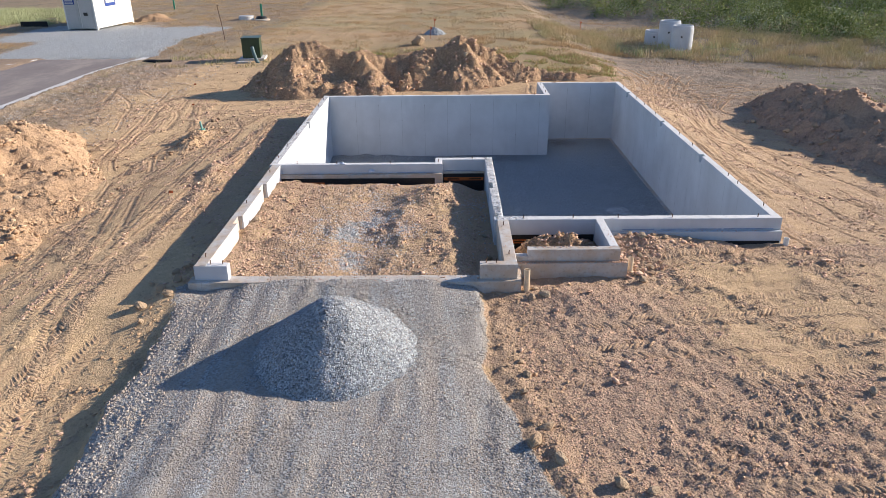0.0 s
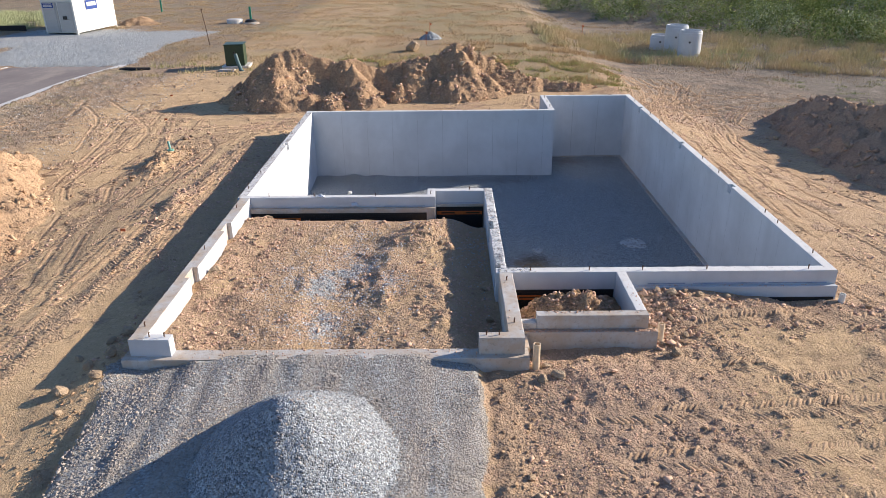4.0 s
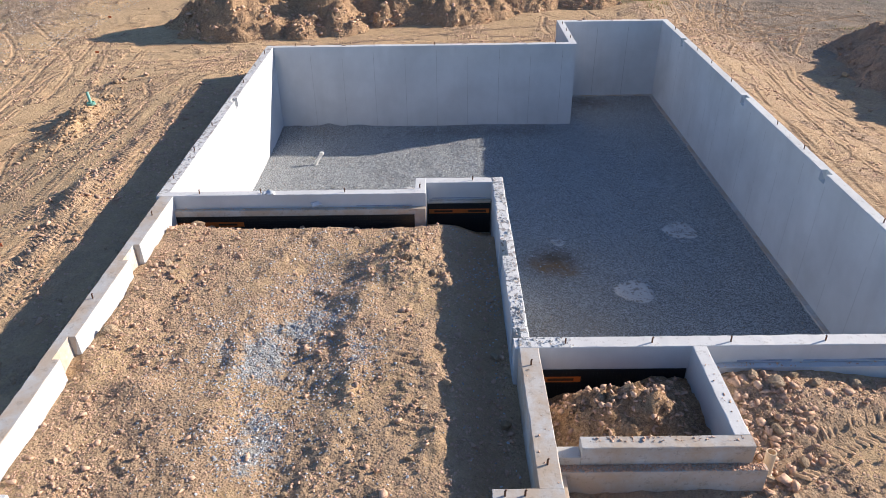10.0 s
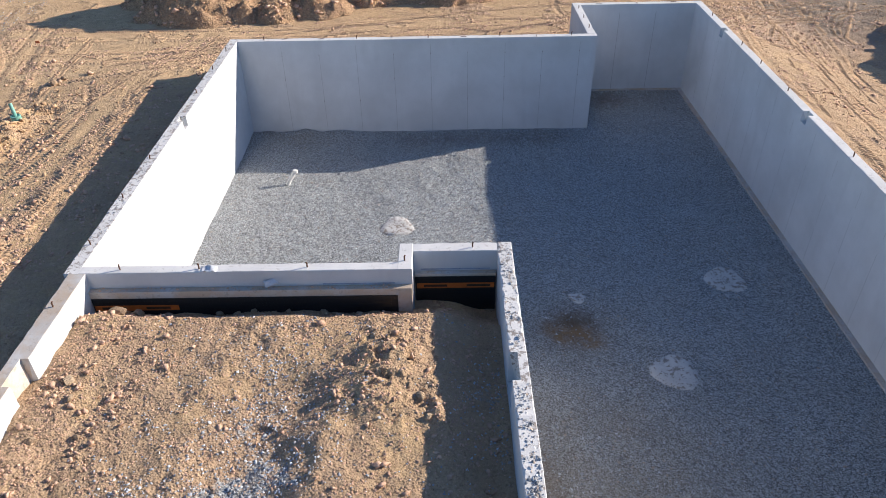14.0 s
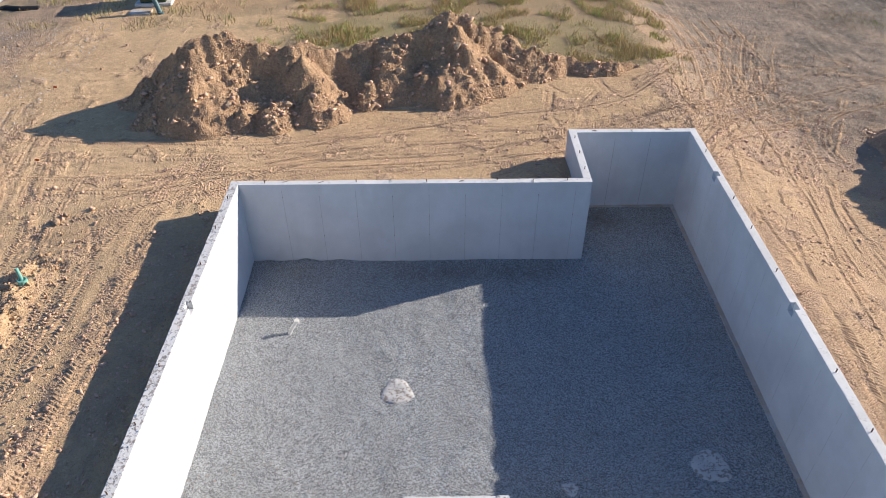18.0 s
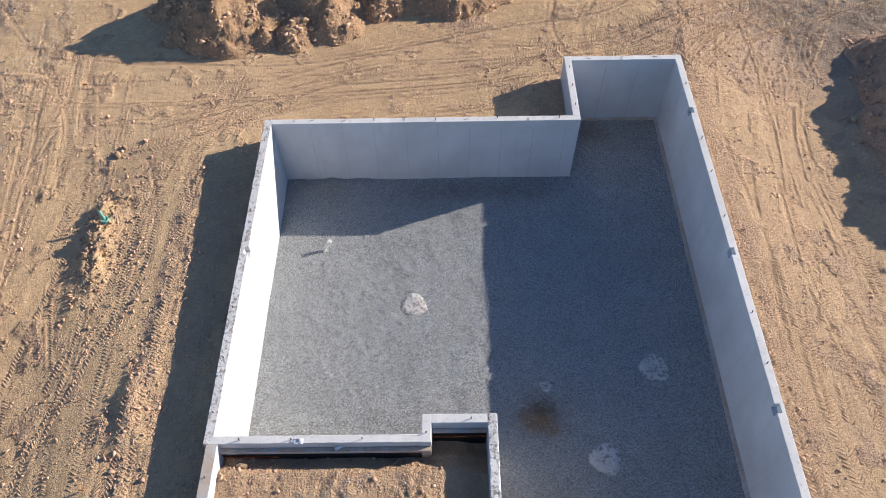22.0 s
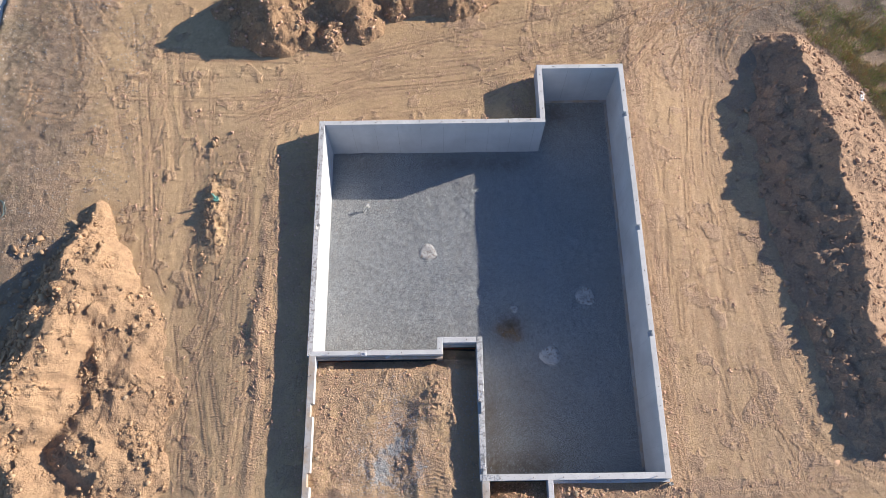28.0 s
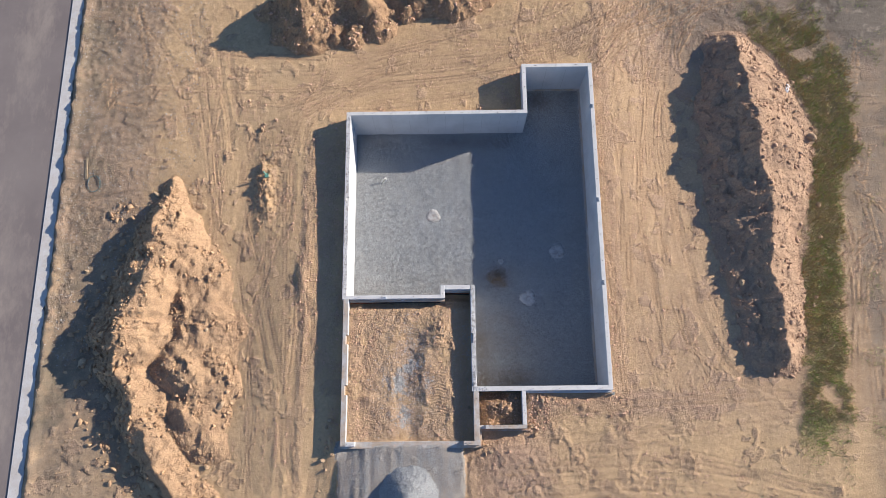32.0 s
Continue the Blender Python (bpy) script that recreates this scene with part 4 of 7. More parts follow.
bed = grid_mesh("basement_floor", np.arange(0.13, 12.4, 0.06), np.arange(2.7, 18.9, 0.06), bed_h, GRAVEL,
                lambda x, y: ~((x < 8.95) & (y > 16.3)) & ~((x < 6.15) & (y < 6.95)) & ~((x > 4.75) & (x < 6.15) & (y < 7.4)), {"stain": stain, "rust": lambda x, y: np.clip(1.25 * np.exp(-((x - 7.5) / 0.42) ** 2 - ((y - 8.2 + 0.25 * (x - 7.5)) / 0.26) ** 2) * (1 + 1.1 * fbm(x, y, 0.4, 3, seed=107)), 0, 1), "dust": lambda x, y: step(10, 5, y) * step(11.5, 7.5, x) + 0.8 * step(16.5, 18.5, y) + 0.7 * np.exp(-((y - 15.8) / 0.6) ** 2) * step(3.5, 1.5, x)})
tagged(bed, "basement floor of grey crushed stone", "floor", kind="structure")


def fill_height(x, y):
    broken = step(-0.3, 0.4, fbm(x, y, 1.2, 3, seed=47))
    z = 0.10 + 0.05 * fbm(x, y, 1.5, 4, seed=31) + 0.022 * fbm(x, y, 0.45, 3, seed=35) + broken * (0.018 * lumps(x, y, 0.32, 2.0) + 0.010 * lumps(x, y, 0.13, 7.0)) + 0.006 * fbm(x, y, 0.14, 2)
    z = z - 0.25 * step(6.35, 6.8, y) - 0.16 * step(6.8, 7.05, y) - 0.22 * step(5.2, 5.9, x) + 0.07 * np.exp(-((x - 0.6) / 0.4) ** 2)
    # heap at the nook, lump by the west wall, banks between the wheel lines
    z = z + 0.20 * np.exp(-((x - 4.6) / 0.45) ** 2 - ((y - 5.4) / 0.7) ** 2) * (1 + 0.3 * lumps(x, y, 0.2, 9.0)) + 0.14 * np.exp(-((x - 1.3) / 0.28) ** 2 - ((y - 2.35) / 0.25) ** 2)
    for xr, w in ((2.35, 0.16), (3.95, 0.2), (5.05, 0.16)):
        z = z + 0.045 * np.exp(-((x - xr - 0.06 * (y - 3) - 0.15 * fbm(y, y * 0, 1.2, 2, seed=xr)) / w) ** 2) * step(0.6, 1.4, y) * step(6.2, 5.2, y) * np.clip(0.7 + 1.2 * fbm(x, y, 0.7, 3, seed=58), 0, 2)
    # lug marks
    lug = np.exp(-((x - 4.5 + 0.05 * (y - 3)) / 0.42) ** 4) * step(1.3, 1.8, y) * step(3.9, 3.3, y) + 0.7 * np.exp(-((x - 1.75) / 0.3) ** 4) * step(4.6, 5.0, y) * step(6.4, 6.0, y) + 0.8 * np.exp(-((x - 2.0 - 0.1 * y) / 0.25) ** 4) * step(0.6, 0.9, y) * step(2.2, 1.7, y)
    z = z + 0.014 * lug * np.sin((y + 0.35 * np.abs(x - 4.5)) * 46) * np.clip(0.8 + fbm(x, y, 0.6, 2, seed=59), 0, 1.5)
    return z - 0.10 * np.exp(-((x - 3.2) / 0.55) ** 2) * step(6, 4.5, y)


def fill_gravel(x, y):
    wob = 0.6 * fbm(x, y, 0.9, 4, 0.6, seed=91)
    a = lambda cx, cy, sx, sy: np.exp(-((x - cx) / sx) ** 2 - ((y - cy) / sy) ** 2)
    return (1.0 * a(3.2, 3.5, 0.55, 1.7) + 0.8 * a(2.3, 3.1, 0.6, 0.8) + 0.95 * a(2.85, 1.6, 0.6, 0.6) + 0.6 * a(4.1, 3.1, 0.3, 0.5) + 0.5 * a(5.8, 5.0, 0.3, 0.8)) * (0.86 + wob)


zero = lambda x, y: x * 0
fill = grid_mesh("garage_floor", np.arange(0.22, 6.2, 0.03), np.arange(0.3, 7.42, 0.03), fill_height, GROUND,
                 lambda x, y: (y < 6.98) | (x > 4.7), {"gravel": lambda x, y: 0.62 * fill_gravel(x, y), "pale": lambda x, y: x * 0 + 0.5, "clean": lambda x, y: x * 0 + 0.55, "lush": zero, "grass": zero, "dark": zero, "grey": zero, "rubble": lambda x, y: 0.75 + 0.5 * fbm(x, y, 1.3, 3, seed=47), "tu": zero, "tv": zero, "tm": zero}, False, 0.9)
tagged(fill, "lumpy earth fill inside the garage walls", "earth fill", kind="structure")
porch_h = lambda x, y: 0.0 + (0.40 * np.exp(-((x - 7.1) / 0.55) ** 2 - ((y - 1.85) / 0.42) ** 2) + 0.30 * np.exp(-((x - 7.75) / 0.35) ** 2 - ((y - 1.95) / 0.35) ** 2)) * (1 + 0.25 * lumps(x, y, 0.22, 6.0)) + 0.06 * fbm(x, y, 0.5, 4) + 0.02 * lumps(x, y, 0.12, 3.0) - 0.26 * step(2.05, 2.5, y) * step(7.9, 7.3, x) - 0.1 * step(6.75, 6.45, x)
porch = grid_mesh("porch_fill", np.arange(6.3, 8.4, 0.04), np.arange(1.0, 2.72, 0.04), porch_h, DIRT, None, None, False, 0.9)
tagged(porch, "heap of loam inside the porch pit", "earth fill", kind="structure")


# ---- heaps ----
def heap(name, x0, x1, y0, y1, zfun, mat, label, cell=0.06, cat="dirt pile", sink=0.16, smooth=False, shake=0.9):
    """A heap standing on the ground: only where it rises above it."""
    def z(x, y):
        return np.maximum(zfun(x, y), -sink) + soft_height(x, y)
    ob = grid_mesh(name, np.arange(x0, x1, cell), np.arange(y0, y1, cell), z, mat, lambda x, y: zfun(x, y) > -sink, None, smooth, shake)
    return tagged(ob, label, cat)


def loads(x, y, tips, slope, soft=0.10):
    """Overlapping loads tipped side by side: (x, y, height) of each tip, every one a cone with that slope and a rounded top."""
    z = np.full(np.shape(x), -9.0)
    for tx, ty, h in tips:
        z = np.maximum(z, h + soft - slope * np.sqrt((x - tx) ** 2 + (y - ty) ** 2 + (soft / slope) ** 2))
    return z


def crumble(x, y, z, big, mid, fine, seed=0.0):
    """Slumps, runnels and clods on a heap of height z."""
    k = step(0.03, 0.45, z)
    return z + k * (big * fbm(x, y, 1.3, 4, seed=7 + seed) + mid * lumps(x, y, 0.5, 1.0 + seed) + fine * lumps(x, y, 0.22, 4.0 + seed)) + 0.035 * fbm(x, y, 0.35, 2, seed=seed)


def back_pile(x, y):
    wx, wy = x + 0.26 * fbm(x, y, 1.6, 3, seed=5), y + 0.26 * fbm(x, y, 1.5, 3, seed=19)
    yc = 22.65 + 0.235 * np.clip(wx + 2.4, 0, 9.6) + 0.25 * fbm(x, x * 0, 1.8, 2, seed=2)
    h = np.interp(wx, [-6.0, -5.2, -2.7, -2.2, -1.3, -0.3, 0.9, 2.0, 3.6, 4.7, 5.75, 6.5, 7.4, 8.5, 10, 11.8, 13], [-0.6, -0.1, 2.1, 2.3, 2.3, 1.8, 1.8, 1.4, 1.7, 1.8, 2.35, 1.9, 1.35, 0.9, 0.5, 0.42, -0.3])
    d = wy - yc
    z = np.where(d < 0, h + 0.86 * d, h - 0.9 * d)
    spurs = loads(wx, wy, [(-2.2, 22.2, 2.05), (1.0, 22.6, 1.55), (1.4, 21.8, 1.05), (3.7, 23.5, 1.35), (4.8, 23.2, 1.0), (5.9, 24.2, 1.9), (7.1, 23.7, 0.95), (0.1, 21.3, 0.7), (-0.8, 21.0, 0.6), (3.0, 22.6, 0.7)], 0.95)
    gully = np.clip(np.abs(vnoise(x * 0.8 + 4.2, y * 0.18)) - 0.05, 0, 0.5)
    z = np.maximum(np.where(d < -0.1, z - 0.45 * step(0.3, 1.0, z) * (0.5 - gully) * step(-0.1, -0.7, d), z), spurs)
    z = z + step(0.3, 0.9, z) * (0.07 * lumps(x, y, 0.8, 6.0) + 0.03 * ridged(x, y * 0.6, 1.1, 3, 8.0))
    return crumble(x, y, z, 0.03, 0.05, 0.045) - 0.07


def left_pile(x, y):
    wx, wy = x + 0.40 * fbm(x, y, 2.1, 3, seed=3), y + 0.40 * fbm(x, y, 1.9, 3, seed=9)
    xc = np.interp(y, [-6, -2, -0.4, 0.7, 2.4, 3.9, 5.4, 8.4, 10.6, 14], [-5.6, -7.2, -8.2, -8.9, -9.6, -10.2, -10.05, -9.2, -8.6, -8.6]) + 0.20 * fbm(y, y * 0, 1.4, 3, seed=13)
    h = np.interp(y, [-7.5, -4, -1, 0.7, 2.4, 3.9, 5.4, 8.4, 10.6, 11.8, 13.2, 14.2], [-0.6, 0.6, 0.85, 0.9, 0.95, 1.25, 1.72, 1.52, 1.38, 0.9, 0.35, -0.6]) + 0.10 * fbm(y, y * 0, 0.9, 2, seed=29)
    d = wx - xc
    z = np.where(d > 0, h - (0.34 + 0.5 * step(8.5, 12.5, y)) * d - 0.075 * d * d, h + 0.74 * d)
    second = loads(wx, wy, [(-7.5, 8.4, 0.75), (-7.1, 7.2, 0.8), (-6.8, 5.6, 0.85), (-7.1, 4.2, 0.95), (-6.5, 3.2, 0.75), (-6.8, 1.6, 0.75), (-6.2, 0.6, 0.5)], 0.48, 0.16)
    z = np.maximum(z - 0.38 * np.exp(-((d - 1.7) / 0.55) ** 2) * step(9, 7.5, y) * step(-2, 0, y), second)
    z = z - 0.22 * step(0.3, 0.8, z) * step(0.4, 1.0, d) * np.clip(ridged(x + 0.6 * fbm(x, y, 2, 2, seed=33), y * 0.5, 1.9, 2, 2.0), 0, 1)
    patchy = step(-0.2, 0.5, fbm(x, y, 1.4, 3, seed=43))
    z = z + 0.10 * step(0.3, 0.9, z) * lumps(x, y, 0.85, 5.0)
    z = crumble(x, y, z, 0.07, 0.02 + 0.06 * patchy, 0.012 + 0.04 * patchy, 2.0)
    return np.where(x < -13.5, z - 0.8 * (-13.5 - x), z) - 0.05


def right_pile(x, y):
    wx = x + 0.30 * fbm(x, y, 1.8, 3, seed=15)
    xc = np.interp(y, [3.6, 5, 8, 10, 12, 15, 18, 21], [20.45, 20.65, 20.45, 20.55, 20.7, 20.5, 20.05, 20.1]) + 0.16 * fbm(y, y * 0, 1.1, 3, seed=13)
    h = np.interp(y, [2.6, 3.8, 6.5, 9, 11, 12, 13.2, 15, 16.8, 18.1, 19.4, 20.8, 22.2], [-0.7, 0.95, 1.05, 1.1, 1.25, 1.5, 1.4, 1.85, 1.45, 1.72, 1.2, 0.85, -0.7]) + 0.12 * fbm(y, y * 0, 0.8, 2, seed=29)
    ww = np.interp(y, [4, 8, 10, 12.7, 15, 18.4, 21], [1.9, 2.0, 2.5, 2.9, 2.7, 1.9, 1.5]) + 0.25 * fbm(y, y * 0, 1.5, 2, seed=31)
    we = np.interp(y, [3.6, 5, 7, 9, 10.5, 12.3, 13.5, 15.5, 18.2, 19.5, 21], [0.9, 1.2, 1.6, 1.9, 2.2, 2.7, 3.1, 3.5, 3.2, 2.5, 1.3])
    d = wx - xc
    s = np.where(d > 0, d / we, -d / ww)
    z = np.maximum(h, 0.05) * np.where(d > 0, 1 - s, (1 - np.clip(s, 0, 1)) ** 1.1 - np.clip(s - 1, 0, 9)) + np.minimum(h, 0)
    z = z + 0.16 * np.exp(-((d + 1.55) / 0.5) ** 2) * step(-0.3, 0.3, fbm(y, y * 0, 1.6, 2, seed=15)) * step(3.6, 5, y) * step(20, 18, y)
    z = z + step(0.2, 0.6, z) * np.where(d < -0.2, 0.13, 0.03) * (np.abs(vnoise(y * 0.9 + 2.1, x * 0.25)) - 0.3)
    return crumble(x, y, z, np.where(d > 0, 0.05, 0.09), np.where(d > 0, 0.025, 0.07), np.where(d > 0, 0.02, 0.045), 4.0) - 0.05


def stone_cone(x, y):
    d = np.hypot((x - 3.15) / 0.98, (y + 2.0) / 1.02) * (1 + 0.05 * fbm(x, y, 1.5, 2))
    z = 1.16 - 0.83 * np.sqrt(d * d + 0.04)
    return np.where(z > 0.05, z, z * 0.7 + 0.015) + 0.025 * fbm(x, y, 0.3, 3) - 0.02


heap("dirt_mound", -7.5, 13.0, 19.6, 29.5, back_pile, DIRT, "long lumpy pile of excavated loam behind the basement")
heap("dirt_mound", -14.3, -3.4, -8.0, 15.5, left_pile, DIRT_PALE, "long rough pile of sandy spoil with stones beside the road", 0.065)
heap("dirt_mound", 16.6, 24.8, 2.4, 22.6, right_pile, DIRT_DARK, "narrow ridge of loam spoil, shaded on one flank", 0.06)
stone_heap = heap("gravel_cone", 1.0, 5.2, -4.1, 0.2, stone_cone, GRAVEL_PILE, "conical pile of clean grey crushed stone on the drive", 0.03, "gravel pile")


# ---- loose pieces on the heaps and the ground ----
def make_clod(name, light=1.0, hue=(1, 1, 1)):
    m = Mat(name, 0.95, spec=0.1)
    k = lambda r, g, b: (r * light * hue[0], g * light * hue[1], b * light * hue[2])
    r = m.island()
    c = m.mix(r, k(0.42, 0.28, 0.175), k(0.64, 0.44, 0.275))
    c = m.mix(m.ramp(m.noise(30, 4, 0.7), 0.45, 0.7, 0, 0.6), c, k(0.48, 0.31, 0.18))
    m.color(c)
    m.bump(m.noise(40, 4, 0.7), 0.6, 0.02)
    return m.m


def make_chip(name="stone_chips", dust=0.0, lo=0.15, hi=0.62):
    m = Mat(name, 0.8, spec=0.3)
    r = m.island()
    c = m.mix(r, (lo, lo * 1.06, lo * 1.12), (hi, hi * 1.04, hi * 1.08))
    c = m.mix(m.ramp(r, 0.86, 0.9, 0, 0.8), c, (0.42, 0.32, 0.23))
    m.color(m.mix(m.ramp(m.noise(1.6, 6, 0.7), 0.36, 0.62, dust * 0.55, dust), c, (0.53, 0.43, 0.33)))
    return m.m


def make_rock():
    m = Mat("field_stone", 0.88, spec=0.2)
    c = m.mix(m.each(), (0.42, 0.29, 0.175), (0.58, 0.45, 0.31))
    c = m.mix(m.ramp(m.noise(6, 6, 0.7), 0.4, 0.7), c, (0.40, 0.29, 0.20))
    m.color(c)
    m.bump(m.noise(9, 6, 0.7), 0.8, 0.04)
    return m.m


CLOD, CHIP, ROCK = make_clod("dry_clods"), make_chip("stone_chips", 0.0, 0.20, 0.66), make_rock()
CHIP_DUSTY = make_chip("dusty_stone_chips", 0.85)
CLOD_PINK = make_clod("rosy_clods", 1.16, (1.06, 1.04, 1.20))
CLOD_PALE, CLOD_DARK = make_clod("sandy_clods", 1.05), make_clod("brown_clods", 0.98, (1.0, 1.0, 1.14))
rng = np.random.RandomState(11)


def sizes(n, lo, hi, power=2.6):
    return lo + (hi - lo) * rng.rand(n) ** power


def on_heap(fun, x0, x1, y0, y1, n, above=0.0, weight=None):
    x, y = x0 + (x1 - x0) * rng.rand(n), y0 + (y1 - y0) * rng.rand(n)
    h = fun(x, y)
    ok = h > above
    if weight is not None:
        ok &= rng.rand(n) < weight(x, y, h)
    x, y, h = x[ok], y[ok], h[ok]
    return np.stack([x, y, h + soft_height(x, y)], 1)


def treads():
    """Low bars of soil pressed up between the lugs, in two rows along every rut."""
    rs = np.random.RandomState(17)
    px, py, dx, dy, ln = [], [], [], [], []
    for line, w, depth in TRACKS:
        d = np.diff(line, axis=0)
        L = np.concatenate([[0], np.cumsum(np.hypot(d[:, 0], d[:, 1]))])
        pitch = rs.uniform(0.075, 0.105)
        s = np.arange(0.1, L[-1] - 0.1, pitch)
        cx, cy = np.interp(s, L, line[:, 0]), np.interp(s, L, line[:, 1])
        gx, gy = np.gradient(cx), np.gradient(cy)
        g = np.hypot(gx, gy)
        gx, gy = gx / g, gy / g
        slant, phase, level = rs.uniform(0.4, 0.8), rs.uniform(0, 50), rs.uniform(-0.6, -0.05)
        for side in (-1, 1):
            keep = (vnoise(s * 0.35 + phase, s * 0 + side * 0.08) > level) & (rs.rand(len(s)) < 0.97)
            off = side * w * 0.26
            sh = 0.5 * pitch * (side > 0)
            px.append((cx - gy * off + gx * sh)[keep]), py.append((cy + gx * off + gy * sh)[keep])
            a = np.array([-gy * math.cos(slant) + side * gx * math.sin(slant), gx * math.cos(slant) + side * gy * math.sin(slant)])
            dx.append(a[0][keep]), dy.append(a[1][keep]), ln.append(np.full(keep.sum(), w * 0.25))
    x, y, dx, dy, ln = (np.concatenate(v) for v in (px, py, dx, dy, ln))
    top = np.maximum(np.maximum(left_pile(x, y), right_pile(x, y)), back_pile(x, y))
    ok = ~inside_house(x, y) & (top < -0.06) & (gravel_mask(x, y) < 0.5) & (x > -13.6) & ((x < -0.1) | (x > 12.6) | (y < 0) | (y > 19.1) | ((y > 16.6) & (x < 8.6)) | ((x > 8.9) & (y < 2.2)))
    x, y, dx, dy, ln = (v[ok] for v in (x, y, dx, dy, ln))
    n = len(x)
    ln = ln * rs.uniform(0.7, 1.1, n)
    wd, h = rs.uniform(0.016, 0.025, n), rs.uniform(0.004, 0.016, n) * np.where(y < 2.5, 0.55, 1.0)
    co = []
    for u, v, t, k in ((-1, -1, 1, 0), (1, -1, 1, 0), (1, 1, 1, 0), (-1, 1, 1, 0), (-1, -1, 0.72, 1), (1, -1, 0.72, 1), (1, 1, 0.72, 1), (-1, 1, 0.72, 1)):
        jit = 0.004 * rs.normal(size=(2, n))
        qx = x + dx * ln * u * (t if k else 1) - dy * wd * v * (0.45 if k else 1.2) + jit[0]
        qy = y + dy * ln * u * (t if k else 1) + dx * wd * v * (0.45 if k else 1.2) + jit[1]
        co.append(np.stack([qx, qy, x * 0 + (h * k - 0.012 * (1 - k))], 1))
    z = ground_height(x, y)
    co = np.stack(co, 1)
    co[:, :, 2] += z[:, None]
    quad = np.array([(0, 1, 5, 4), (1, 2, 6, 5), (2, 3, 7, 6), (3, 0, 4, 7), (4, 5, 6, 7)])
    return co.reshape(-1, 3), (np.arange(n)[:, None, None] * 8 + quad[None]).reshape(-1, 4)


def stuff(ob, label, cat):
    return tagged(ob, label, cat, kind="stuff")


P = on_heap(back_pile, -7.5, 13, 19.6, 29.5, 11000, -0.05, lambda x, y, h: 0.2 + 0.8 * step(-0.2, 0.5, fbm(x, y, 1.2, 3, seed=45)))
stuff(scatter("clods", P, sizes(len(P), 0.05, 0.24, 3), CLOD_PINK, STONES, 1), "loose loam clods on the long rear pile", "clods")
P = on_heap(left_pile, -14.2, -3.4, -8, 15.5, 9000, -0.10, lambda x, y, h: np.where(x < -9.6, 1.0, 0.12 + 0.75 * step(-0.1, 0.5, fbm(x, y, 1.4, 3, seed=43))))
west = P[:, 0] < -9.8
stuff(scatter("clods", P, np.where(west, 1.6, 1.0) * sizes(len(P), 0.06, 0.27, 3), CLOD_PALE, STONES, 2), "stones and sandy clods on the roadside pile", "clods")
P = on_heap(right_pile, 16.6, 24.8, 2.4, 22.6, 5200, -0.10, lambda x, y, h: 0.2 + 0.8 * step(-0.2, 0.5, fbm(x, y, 1.2, 3, seed=44)))
stuff(scatter("clods", P, sizes(len(P), 0.06, 0.30, 3), CLOD_DARK, STONES, 3), "loam clods on the narrow spoil ridge", "clods")

for fun, area, m, kind, seed, label in ((back_pile, (-7.5, 13, 19.6, 29.5), 30000, CLOD, 21, "crumbled loam on the long rear pile"), (left_pile, (-14, -3.4, -8, 15.5), 34000, CLOD_PALE, 22, "crumbled sand on the roadside pile"),
                                        (right_pile, (16.6, 24.8, 2.4, 22.6), 22000, CLOD_DARK, 23, "crumbled loam on the narrow spoil ridge")):
    P = on_heap(fun, *area, m, -0.08, lambda x, y, h: 0.25 + 0.75 * step(-0.25, 0.45, fbm(x, y, 1.4, 3, seed=43)) + 0.4 * step(0.4, 0.1, h))
    stuff(scatter("crumbs", P, sizes(len(P), 0.025, 0.085, 2), kind, PEBBLES, seed), label, "crumbs")

n = 76000
x, y = 6.2 + 9.0 * rng.rand(n) ** 1.1, -6.4 + 8.9 * rng.rand(n)
ok = (rng.rand(n) < (0.35 + 0.65 * step(-0.5, 0.5, fbm(x, y, 1.2, 4, seed=95))) * (1 - 0.8 * rolled_band(x, y)) + 0.5 * step(1.0, 2.0, y) * step(12, 10, x)) & (gravel_mask(x, y) < 0.3) & ((x > 8.75) | (y < 0.75)) & ((ruts(x, y)[3] < 0.2) | (rng.rand(n) < 0.12))
x, y = x[ok], y[ok]
P = np.stack([x, y, ground_height(x, y)], 1)
few = rng.rand(len(P)) < 0.003 + 0.03 * (P[:, 1] > 1.2)
stuff(scatter("clods", P[few], sizes(few.sum(), 0.05, 0.15, 2.5), CLOD_PINK, STONES, 41), "loam clods thrown against the brick ledge", "clods")
stuff(scatter("crumbs", P[~few], sizes((~few).sum(), 0.012, 0.038, 1.8), CLOD_PINK, PEBBLES, 42, 0.6, 0.3), "crumbled loam in front of the porch and ledge", "crumbs")
